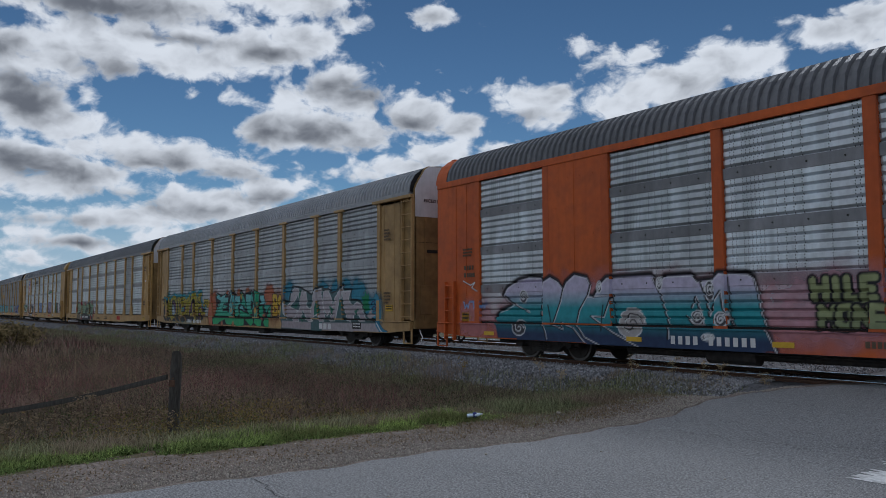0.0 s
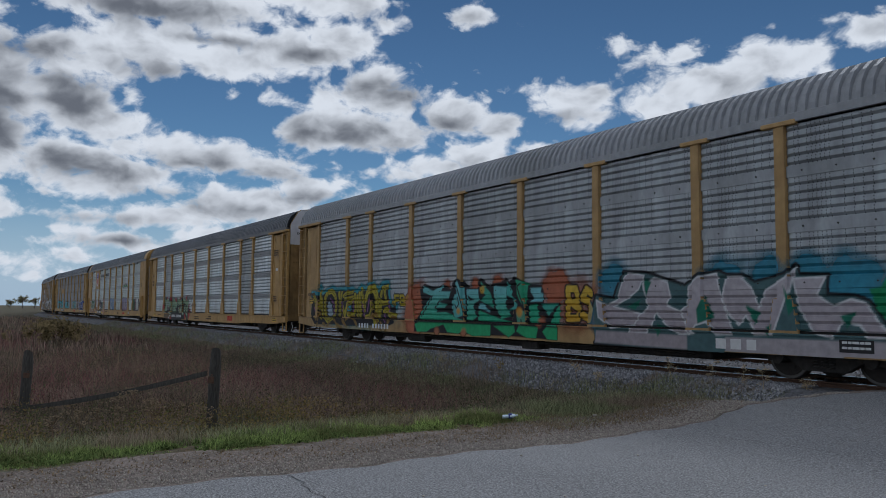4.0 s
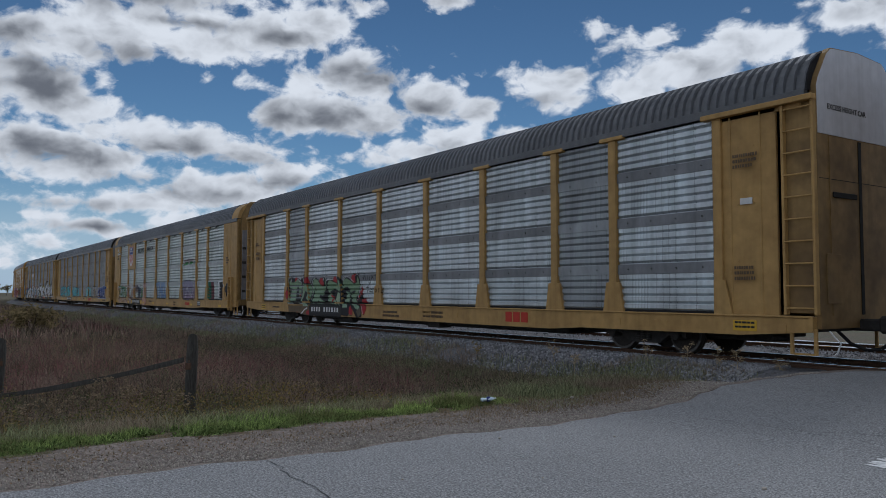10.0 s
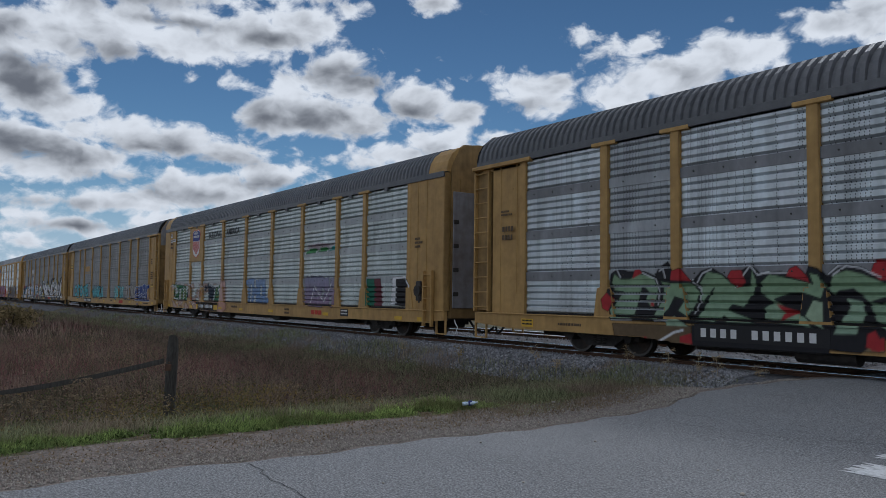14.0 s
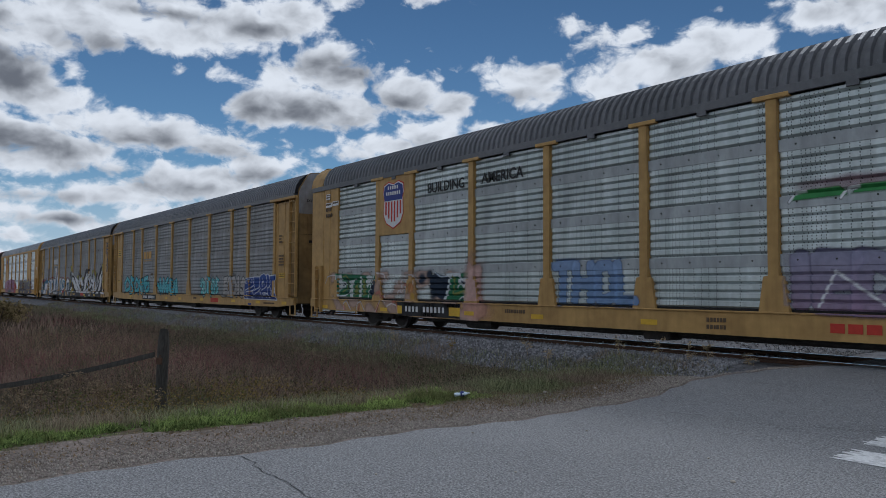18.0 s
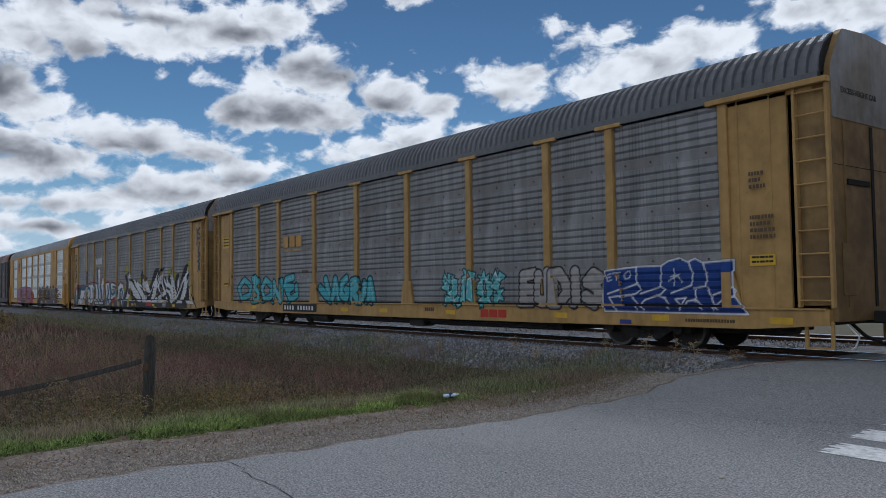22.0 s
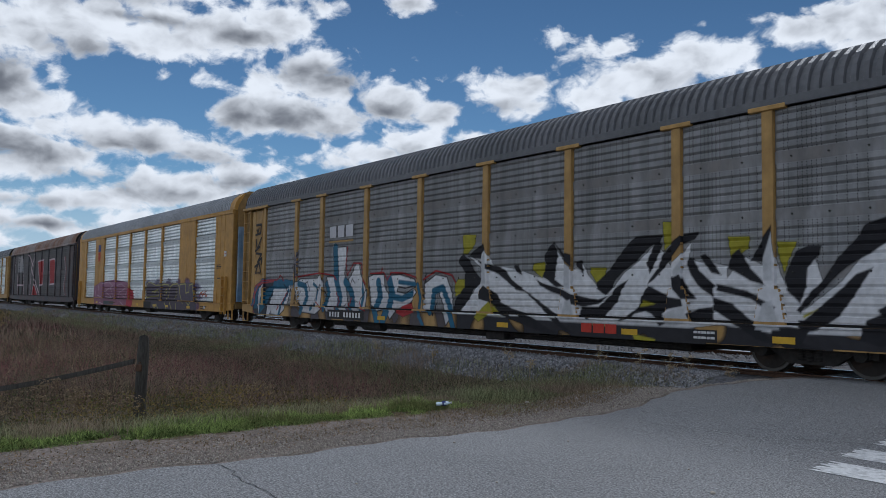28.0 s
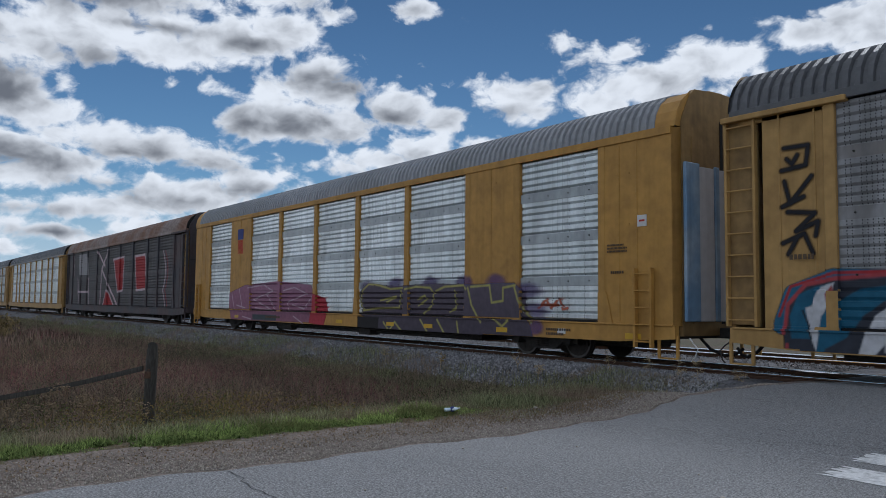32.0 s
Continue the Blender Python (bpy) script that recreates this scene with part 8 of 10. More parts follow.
def paint_black_white_car():
    s = Spray(5, -13.3, 13.3, 4.4)
    lower = np.clip((1.0 - s.Z) / 0.1, 0, 1)
    s.lay(lower * np.clip((s.X + 12.9) / 0.4, 0, 1) * np.clip((0.4 - s.X) / 0.4, 0, 1) * np.clip((s.cloud(3) - 0.3) * 3, 0, 1) * 0.8, (0.10, 0.09, 0.10))
    deep = (0.03, 0.13, 0.22)
    s.line([(-11.72, 1.2), (-11.26, 1.54), (-10.51, 1.71), (-9.79, 1.63), (-9.92, 1.22), (-10.19, 0.72), (-10.62, 0.51), (-11.7, 0.59), (-11.72, 1.2)], 0.07, BLACK)
    s.shape([(-11.72, 1.2), (-11.26, 1.54), (-10.51, 1.71), (-9.79, 1.63), (-9.92, 1.22), (-10.19, 0.72), (-10.62, 0.51), (-11.7, 0.59)], (0.56, 0.56, 0.58), WHITE)
    s.line([(-9.38, 1.7), (-8.98, 1.86), (-7.72, 1.87), (-7.37, 1.99), (-7.25, 1.69), (-7.35, 0.8), (-7.7, 0.64), (-8.69, 0.69), (-9.1, 1.07), (-9.24, 1.38), (-9.38, 1.7)], 0.07, BLACK)
    s.shape([(-9.38, 1.7), (-8.98, 1.86), (-7.72, 1.87), (-7.37, 1.99), (-7.25, 1.69), (-7.35, 0.8), (-7.7, 0.64), (-8.69, 0.69), (-9.1, 1.07), (-9.24, 1.38)], (0.56, 0.56, 0.58), WHITE)
    s.line([(-7.02, 1.91), (-6.47, 1.9), (-6.31, 1.54), (-6.24, 1.12), (-6.34, 0.76), (-6.89, 0.74), (-7.12, 1.03), (-6.74, 1.25), (-6.79, 1.54), (-7.02, 1.91)], 0.07, BLACK)
    s.shape([(-7.02, 1.91), (-6.47, 1.9), (-6.31, 1.54), (-6.24, 1.12), (-6.34, 0.76), (-6.89, 0.74), (-7.12, 1.03), (-6.74, 1.25), (-6.79, 1.54)], (0.56, 0.56, 0.58), WHITE)
    s.line([(-6.31, 2.9), (-5.74, 2.91), (-5.7, 2.52), (-5.83, 2.1), (-5.77, 1.68), (-5.62, 1.26), (-5.51, 0.78), (-6.02, 0.7), (-6.14, 1.4), (-6.19, 2.11), (-6.31, 2.9)], 0.07, BLACK)
    s.shape([(-6.31, 2.9), (-5.74, 2.91), (-5.7, 2.52), (-5.83, 2.1), (-5.77, 1.68), (-5.62, 1.26), (-5.51, 0.78), (-6.02, 0.7), (-6.14, 1.4), (-6.19, 2.11)], (0.56, 0.56, 0.58), WHITE)
    s.line([(-5.52, 1.82), (-5.23, 2.09), (-5.13, 2.29), (-4.9, 2.35), (-4.78, 1.94), (-4.46, 1.67), (-4.28, 1.41), (-4.37, 0.88), (-4.92, 0.74), (-5.22, 0.86), (-5.12, 1.27), (-5.42, 1.68), (-5.52, 1.82)], 0.07, BLACK)
    s.shape([(-5.52, 1.82), (-5.23, 2.09), (-5.13, 2.29), (-4.9, 2.35), (-4.78, 1.94), (-4.46, 1.67), (-4.28, 1.41), (-4.37, 0.88), (-4.92, 0.74), (-5.22, 0.86), (-5.12, 1.27), (-5.42, 1.68)], (0.56, 0.56, 0.58), WHITE)
    s.line([(-4.28, 1.87), (-4.02, 1.95), (-3.41, 1.94), (-3.33, 1.54), (-3.08, 1.29), (-3.16, 0.92), (-3.66, 0.84), (-4.1, 1.02), (-4.19, 1.54), (-4.28, 1.87)], 0.07, BLACK)
    s.shape([(-4.28, 1.87), (-4.02, 1.95), (-3.41, 1.94), (-3.33, 1.54), (-3.08, 1.29), (-3.16, 0.92), (-3.66, 0.84), (-4.1, 1.02), (-4.19, 1.54)], (0.56, 0.56, 0.58), WHITE)
    s.line([(-3.0, 1.91), (-2.53, 1.93), (-1.78, 1.79), (-1.64, 1.65), (-2.22, 1.56), (-2.6, 1.6), (-2.68, 1.42), (-2.22, 1.36), (-1.71, 1.54), (-1.57, 1.42), (-1.93, 1.13), (-2.53, 0.94), (-2.92, 0.62), (-3.08, 0.8), (-2.84, 1.11), (-2.92, 1.54), (-3.0, 1.91)], 0.07, BLACK)
    s.shape([(-3.0, 1.91), (-2.53, 1.93), (-1.78, 1.79), (-1.64, 1.65), (-2.22, 1.56), (-2.6, 1.6), (-2.68, 1.42), (-2.22, 1.36), (-1.71, 1.54), (-1.57, 1.42), (-1.93, 1.13), (-2.53, 0.94), (-2.92, 0.62), (-3.08, 0.8), (-2.84, 1.11), (-2.92, 1.54)], (0.56, 0.56, 0.58), WHITE)
    s.line([(-11.57, 1.46), (-10.81, 1.75), (-9.52, 1.74)], 0.2, deep, 0.03)
    s.line([(-10.62, 0.51), (-10.34, 1.05), (-9.93, 1.46)], 0.14, deep, 0.03)
    s.line([(-9.11, 1.7), (-8.59, 1.62), (-8.45, 1.23), (-8.82, 0.68)], 0.22, deep, 0.03)
    s.line([(-6.46, 2.91), (-6.41, 2.4), (-6.36, 1.83), (-6.07, 1.26), (-6.17, 0.72)], 0.3, deep, 0.03)
    s.line([(-5.73, 1.75), (-5.32, 1.4), (-5.22, 1.0), (-5.47, 0.72)], 0.28, deep, 0.03)
    s.line([(-7.02, 1.69), (-6.84, 1.4), (-7.12, 0.81)], 0.2, deep, 0.03)
    s.line([(-3.7, 1.73), (-3.58, 1.29), (-3.83, 0.9), (-3.66, 0.52)], 0.28, deep, 0.03)
    s.line([(-3.08, 1.79), (-2.92, 1.42), (-3.08, 0.92), (-3.32, 0.54)], 0.3, deep, 0.03)
    s.line([(-2.92, 1.29), (-2.37, 1.22), (-1.78, 1.4)], 0.2, deep, 0.03)
    s.line([(-2.53, 1.72), (-1.64, 1.65)], 0.14, deep, 0.03)
    s.line([(-4.56, 1.67), (-4.46, 1.28), (-4.64, 0.81)], 0.14, deep, 0.03)
    s.line([(-7.96, 1.69), (-7.53, 1.47), (-7.66, 1.09), (-8.07, 0.78)], 0.12, deep, 0.03)
    s.line([(-13.02, 0.97), (-12.82, 1.49), (-12.09, 1.75), (-10.94, 1.69), (-10.08, 1.69)], 0.36, deep, 0.03)
    s.line([(-12.44, 0.62), (-12.52, 1.12), (-12.37, 1.56), (-12.19, 1.66)], 0.12, WHITE, 0.02)
    s.line([(-13.09, 1.11), (-12.87, 1.63), (-12.09, 1.85), (-10.94, 1.86), (-10.65, 2.03), (-10.36, 1.82)], 0.05, RED)
    s.line([(-9.39, 1.94), (-8.47, 2.01), (-7.49, 2.07), (-6.58, 1.97), (-6.36, 1.83)], 0.05, RED)
    s.line([(-5.64, 2.91), (-5.73, 2.38), (-5.63, 1.96), (-5.23, 2.36), (-4.75, 2.34), (-4.65, 1.94), (-4.37, 1.67)], 0.05, RED)
    s.line([(-4.19, 2.0), (-3.41, 2.02), (-3.2, 1.79), (-3.0, 2.01), (-2.37, 1.99), (-1.57, 1.83)], 0.05, RED)
    s.line([(-10.78, 0.71), (-10.07, 1.38)], 0.05, RED)
    s.line([(-7.71, 1.09), (-7.23, 0.8)], 0.05, RED)
    s.line([(-6.35, 1.4), (-6.13, 1.12), (-6.28, 0.83)], 0.05, RED)
    s.line([(-5.32, 1.2), (-5.51, 0.99), (-5.35, 0.79)], 0.05, RED)
    s.line([(-4.74, 1.14), (-4.59, 0.88), (-4.37, 0.82)], 0.05, RED)
    s.line([(-3.5, 2.17), (-3.58, 1.98)], 0.05, RED)
    s.shape([(-2.6, 0.81), (-2.37, 1.0), (-1.79, 1.13), (-1.64, 0.85), (-2.22, 0.68)], RED)
    s.flourish(-12.6, -0.4, 0.95, 1.7, 22, BLACK, 0.035)
    s.line([(-1.23, 1.65), (-0.71, 1.9), (-0.21, 1.83), (0.03, 1.4), (0.11, 0.79), (-0.13, 0.54), (-0.37, 1.15), (-0.62, 1.52), (-0.88, 1.39), (-0.91, 0.89), (-1.22, 0.88), (-1.23, 1.65)], 0.07, BLACK)
    s.shape([(-1.23, 1.65), (-0.71, 1.9), (-0.21, 1.83), (0.03, 1.4), (0.11, 0.79), (-0.13, 0.54), (-0.37, 1.15), (-0.62, 1.52), (-0.88, 1.39), (-0.91, 0.89), (-1.22, 0.88)], (0.56, 0.56, 0.58), WHITE)
    s.line([(-0.88, 0.86), (-0.79, 1.46), (-0.38, 1.55), (-0.05, 1.03), (0.21, 0.41)], 0.2, deep, 0.03)
    s.line([(-1.32, 1.78), (-0.71, 2.03), (0.03, 1.89), (0.29, 1.58)], 0.05, RED)
    s.line([(-1.5, 1.65), (-1.35, 1.26), (-1.44, 0.74), (-1.22, 0.49)], 0.12, deep, 0.03)
    # flower-like tag
    for a in range(8):
        an = a * math.pi / 4 + 0.3
        s.line([(-9.35, 2.45), (-9.35 + 0.33 * math.cos(an), 2.45 + 0.45 * math.sin(an))], 0.09, (0.24, 0.22, 0.24))
        s.line([(-9.35, 2.45), (-9.35 + 0.33 * math.cos(an), 2.45 + 0.45 * math.sin(an))], 0.03, BLACK)
    s.line([(-9.35, 2.4), (-9.35, 1.6)], 0.08, BLACK)
    # jagged black and white piece over yellow patches
    s.lay(np.clip((0.90 - s.Z) / 0.02, 0, 1) * np.clip((s.X - 0.2) / 0.2, 0, 1) * np.clip((12.4 - s.X) / 0.4, 0, 1) * np.clip((s.cloud(2.5) - 0.22) * 8, 0, 1), (0.03, 0.03, 0.035))
    pale = (0.64, 0.64, 0.66)
    s.shape([(0.48, 2.98), (1.05, 2.95), (1.02, 2.71), (0.72, 2.45), (0.52, 2.46)], (0.36, 0.33, 0.03), None, 0.92)
    s.shape([(0.59, 1.78), (0.63, 1.65), (0.49, 1.44), (0.2, 1.3), (0.14, 1.58), (0.29, 1.78)], (0.36, 0.33, 0.03), None, 0.92)
    s.shape([(3.21, 2.13), (3.61, 2.16), (3.66, 1.92), (3.54, 1.77), (3.21, 1.97)], (0.36, 0.33, 0.03), None, 0.92)
    s.shape([(5.04, 2.0), (5.51, 1.99), (5.48, 1.78), (5.23, 1.65), (5.04, 1.89)], (0.36, 0.33, 0.03), None, 0.92)
    s.shape([(6.99, 2.89), (7.25, 2.87), (7.24, 2.48), (7.04, 2.29), (7.01, 2.59)], (0.36, 0.33, 0.03), None, 0.92)
    s.shape([(0.4, 0.9), (0.78, 1.24), (1.15, 1.64), (1.42, 1.97), (0.77, 2.38), (1.24, 2.3), (1.42, 2.53), (1.6, 2.35), (1.86, 2.0), (2.12, 2.08), (2.69, 2.0), (3.16, 1.87), (3.54, 1.77), (3.83, 2.33), (4.05, 2.38), (4.25, 2.14), (4.46, 1.96), (4.72, 2.01), (4.81, 2.12), (4.98, 1.84), (5.29, 1.56), (5.53, 1.4), (5.77, 1.61), (6.01, 1.87), (6.34, 2.07), (6.83, 2.45), (6.98, 2.3), (7.18, 1.99), (7.43, 2.18), (7.68, 2.45), (7.62, 2.12), (7.76, 2.07), (7.99, 2.02), (8.21, 2.01), (8.46, 1.96), (8.43, 0.86), (7.65, 0.76), (4.25, 0.77), (0.4, 0.86)], pale, WHITE)
    s.shape([(0.29, 2.26), (0.48, 2.46), (0.77, 2.29), (1.02, 1.97), (1.28, 1.77), (1.24, 1.64), (0.97, 1.51), (0.78, 1.24), (0.3, 0.86), (0.1, 0.89), (0.2, 1.24), (0.59, 1.58), (0.59, 1.98)], BLACK)
    s.shape([(0.72, 2.39), (1.15, 2.63), (1.42, 2.69), (1.47, 2.53), (1.24, 2.33), (1.02, 2.31)], BLACK)
    s.shape([(1.02, 2.31), (1.42, 2.19), (1.95, 2.08), (2.2, 2.01), (2.45, 1.76), (2.85, 1.53), (3.24, 1.33), (3.68, 1.1), (4.04, 0.91), (4.25, 0.71), (4.65, 0.51), (4.38, 0.53), (4.04, 0.71), (3.61, 0.98), (3.39, 1.15), (2.93, 1.45), (2.62, 1.49), (2.29, 1.7), (1.95, 1.89), (1.42, 2.06)], BLACK)
    s.shape([(2.53, 2.11), (2.69, 2.1), (2.85, 1.85), (2.61, 1.94)], BLACK)
    s.shape([(1.21, 1.44), (1.43, 1.61), (1.95, 1.36), (2.04, 1.19), (2.45, 1.04), (2.85, 0.96), (3.24, 0.85), (3.83, 0.58), (4.25, 0.49), (3.68, 0.48), (2.45, 0.77), (1.95, 0.94), (1.61, 1.19), (1.25, 1.25)], BLACK)
    s.shape([(3.58, 2.28), (3.76, 2.51), (3.9, 2.62), (4.05, 2.32), (3.97, 1.97), (3.94, 1.74), (4.25, 1.57), (3.97, 1.57), (3.69, 1.74), (3.54, 1.8), (3.66, 2.1)], BLACK)
    s.shape([(3.32, 1.75), (3.54, 1.66), (3.9, 1.57), (4.25, 1.51), (4.52, 1.4), (5.04, 1.31), (5.29, 1.29), (5.59, 1.38), (5.29, 1.19), (4.85, 1.12), (4.52, 1.17), (4.25, 1.34), (3.83, 1.45), (3.47, 1.59)], BLACK)
    s.shape([(3.9, 2.62), (4.25, 2.31), (4.32, 2.35), (4.5, 2.3), (4.5, 2.02), (4.25, 2.19)], BLACK)
    s.shape([(4.59, 2.13), (4.81, 2.17), (4.85, 1.84), (4.66, 2.01)], BLACK)
    s.shape([(5.22, 1.65), (5.6, 1.93), (5.78, 2.14), (6.07, 2.44), (6.3, 2.62), (6.99, 2.62), (6.94, 2.48), (6.73, 2.43), (6.51, 2.27), (6.29, 2.07), (6.01, 1.92), (5.77, 1.72), (5.65, 1.51), (5.47, 1.38), (5.23, 1.53)], BLACK)
    s.shape([(6.83, 2.55), (6.99, 2.4), (6.83, 2.1), (6.67, 1.83), (6.58, 2.06), (6.72, 2.31)], BLACK)
    s.shape([(6.98, 2.2), (7.29, 2.48), (7.49, 2.61), (7.85, 2.63), (7.77, 2.5), (7.48, 2.42), (7.28, 2.19), (6.98, 1.9), (6.77, 1.71), (6.61, 1.61), (6.66, 1.71), (6.88, 1.95)], BLACK)
    s.shape([(4.78, 1.12), (5.29, 1.13), (5.65, 1.4), (5.77, 1.56), (6.12, 1.72), (5.94, 1.51), (5.83, 1.25), (5.53, 0.98), (5.41, 0.85), (4.72, 0.84)], BLACK)
    s.shape([(6.61, 1.58), (6.71, 1.56), (7.17, 1.36), (7.47, 1.32), (7.51, 1.18), (7.17, 1.12), (6.97, 1.02), (7.12, 0.83), (6.96, 0.77), (6.71, 1.01), (6.55, 1.06), (6.28, 1.0), (6.11, 0.87), (5.88, 0.83), (6.39, 1.15), (6.45, 1.36)], BLACK)
    s.shape([(7.18, 1.75), (7.43, 1.81), (7.61, 1.51), (7.8, 1.32), (7.47, 1.32), (7.27, 1.51)], BLACK)
    s.shape([(7.59, 2.13), (7.72, 2.12), (7.85, 1.88), (8.08, 1.69), (8.29, 1.51), (8.45, 1.46), (8.44, 1.19), (8.29, 1.22), (8.07, 1.42), (7.85, 1.55), (7.66, 1.79), (7.57, 1.98)], BLACK)
    s.shape([(7.88, 2.16), (7.99, 2.2), (8.17, 2.01), (8.34, 1.78), (8.12, 1.83), (7.99, 1.97)], BLACK)
    s.shape([(7.56, 1.03), (7.84, 1.14), (8.2, 1.19), (8.44, 1.17), (8.44, 0.93), (8.11, 0.89), (7.83, 0.9), (7.65, 0.9)], BLACK)
    s.shape([(6.97, 0.97), (7.37, 1.15), (7.54, 1.13), (7.6, 0.89), (7.36, 0.79), (7.11, 0.81)], (0.5, 0.51, 0.53))
    s.shape([(7.28, 1.89), (7.46, 2.08), (7.47, 1.84), (7.28, 1.75)], (0.5, 0.51, 0.53))
    s.shape([(1.3, 2.23), (1.47, 2.53), (1.5, 1.64), (1.3, 1.67)], (0.5, 0.51, 0.53))
    s.shape([(4.25, 2.14), (4.46, 2.02), (4.48, 1.51), (4.28, 1.57)], (0.5, 0.51, 0.53))
    s.shape([(4.18, 0.8), (4.32, 1.23), (4.49, 1.28), (4.62, 0.82)], (0.5, 0.51, 0.53))
    s.shape([(1.43, 1.06), (1.64, 1.19), (2.12, 0.82), (1.7, 0.89), (1.25, 0.66), (1.07, 0.78)], (0.36, 0.33, 0.03))
    s.shape([(6.42, 1.15), (6.5, 1.29), (6.81, 1.21), (6.55, 1.16)], (0.36, 0.33, 0.03))
    s.shape([(0.31, 0.39), (1.16, 0.33), (1.43, 0.28), (0.41, 0.26)], (0.36, 0.33, 0.03))
    s.shape([(6.27, 0.59), (6.86, 0.5), (6.8, 0.37), (6.33, 0.47)], (0.36, 0.33, 0.03))
    s.line([(0.2, 0.868), (1.07, 0.868)], 0.035, (0.8, 0.8, 0.82))
    s.line([(1.7, 0.868), (2.12, 0.868)], 0.035, (0.8, 0.8, 0.82))
    s.line([(2.49, 0.868), (2.78, 0.868)], 0.035, (0.8, 0.8, 0.82))
    s.line([(3.39, 0.868), (4.04, 0.868)], 0.035, (0.8, 0.8, 0.82))
    s.line([(4.65, 0.868), (4.97, 0.868)], 0.035, (0.8, 0.8, 0.82))
    s.line([(5.1, 0.868), (5.76, 0.868)], 0.035, (0.8, 0.8, 0.82))
    s.line([(6.49, 0.868), (7.06, 0.868)], 0.035, (0.8, 0.8, 0.82))
    s.line([(7.92, 0.868), (8.36, 0.868)], 0.035, (0.8, 0.8, 0.82))
    s.line([(12.85, 4.6), (12.89, 3.9), (12.85, 3.59)], 0.09, (0.05, 0.08, 0.14), 0.03)
    s.line([(12.82, 4.53), (13.1, 4.53), (13.26, 4.35), (12.98, 4.24), (12.82, 4.35)], 0.08, (0.05, 0.08, 0.14), 0.03)
    s.line([(12.87, 4.2), (13.32, 4.02), (13.23, 3.86), (12.89, 3.88)], 0.08, (0.05, 0.08, 0.14), 0.03)
    s.line([(13.16, 3.67), (13.34, 3.65)], 0.07, (0.05, 0.08, 0.14), 0.03)
    s.line([(13.22, 3.62), (13.08, 3.37), (13.02, 2.98)], 0.09, (0.05, 0.08, 0.14), 0.03)
    s.line([(13.02, 3.3), (13.33, 3.07), (13.1, 3), (13.23, 2.85), (12.91, 2.76)], 0.08, (0.05, 0.08, 0.14), 0.03)
    s.line([(13.07, 2.75), (13.33, 2.6), (13.12, 2.47), (13.36, 2.31)], 0.08, (0.05, 0.08, 0.14), 0.03)
    s.line([(13.15, 2.72), (13.01, 2.3)], 0.08, (0.05, 0.08, 0.14), 0.03)
    s.line([(13.36, 2.31), (13.32, 1.85), (13.3, 1.41)], 0.06, (0.05, 0.08, 0.14), 0.03)
    s.shape([(8.47, 2.51), (8.93, 2.49), (8.9, 2.27), (8.55, 2.04)], (0.36, 0.33, 0.03), None, 0.92)
    s.shape([(9.45, 2.37), (9.83, 2.35), (9.66, 2.01), (9.59, 1.78), (9.48, 2.13)], (0.36, 0.33, 0.03), None, 0.92)
    s.shape([(11.44, 2.87), (11.83, 2.86), (11.8, 2.37), (11.59, 2.33), (11.57, 2.7)], (0.36, 0.33, 0.03), None, 0.92)
    s.shape([(11.85, 1.65), (12.12, 1.65), (12.14, 1.4), (11.9, 1.45)], (0.36, 0.33, 0.03), None, 0.92)
    s.shape([(12.14, 1.65), (12.33, 1.6), (12.38, 1.25), (12.17, 1.4)], (0.36, 0.33, 0.03), None, 0.92)
    s.shape([(8.15, 1.55), (8.47, 1.74), (8.78, 2.13), (9.16, 1.97), (9.35, 2.55), (9.42, 2.14), (9.52, 1.78), (9.73, 1.38), (10.01, 2.0), (10.14, 2.06), (10.27, 1.66), (9.93, 1.15), (10.6, 1.66), (10.85, 1.98), (11.22, 2.29), (11.46, 2.65), (11.6, 2.7), (11.51, 2.39), (11.63, 2.17), (11.56, 1.76), (11.68, 1.55), (12.06, 1.29), (12.33, 1.05), (12.53, 0.81), (12.53, 0.71), (10.84, 0.76), (9.37, 0.74), (8.16, 0.87)], pale, WHITE)
    s.shape([(8.55, 2.16), (8.71, 2.28), (8.93, 1.91), (9.26, 1.58), (8.93, 1.67), (8.47, 1.92)], BLACK)
    s.shape([(8.93, 2.03), (9.16, 2.38), (9.38, 2.67), (9.38, 2.49), (9.23, 2.02)], BLACK)
    s.shape([(8.23, 1.62), (8.86, 1.49), (9.45, 1.2), (9.37, 1.11), (8.93, 1.34), (8.23, 1.49)], BLACK)
    s.shape([(8.15, 1.37), (8.55, 1.25), (8.93, 0.96), (9.23, 0.73), (9.52, 0.51), (9.08, 0.61), (8.71, 0.83), (8.15, 1.12)], BLACK)
    s.shape([(9.66, 1.9), (9.8, 2.18), (10.01, 2.27), (10.25, 2.26), (10.21, 2.11), (10.01, 1.89), (9.98, 1.55), (9.87, 1.27), (9.63, 1.49), (9.59, 1.72)], BLACK)
    s.shape([(10.27, 1.66), (10.53, 2.05), (10.85, 2.36), (10.98, 2.58), (11.34, 2.69), (11.67, 2.73), (11.57, 2.59), (11.34, 2.29), (11.04, 2.09), (10.72, 1.93), (10.53, 1.77), (10.14, 1.38), (9.87, 1.1), (9.8, 1.15), (10.07, 1.49)], BLACK)
    s.shape([(9.93, 0.98), (10.27, 1.27), (10.6, 1.55), (10.82, 1.77), (11.09, 1.87), (10.91, 1.6), (10.78, 1.39), (10.53, 1.06), (10.2, 0.82), (9.93, 0.76), (9.82, 0.98)], BLACK)
    s.shape([(11.34, 2.13), (11.74, 2.27), (11.62, 2.02), (11.45, 1.86), (11.36, 1.81)], BLACK)
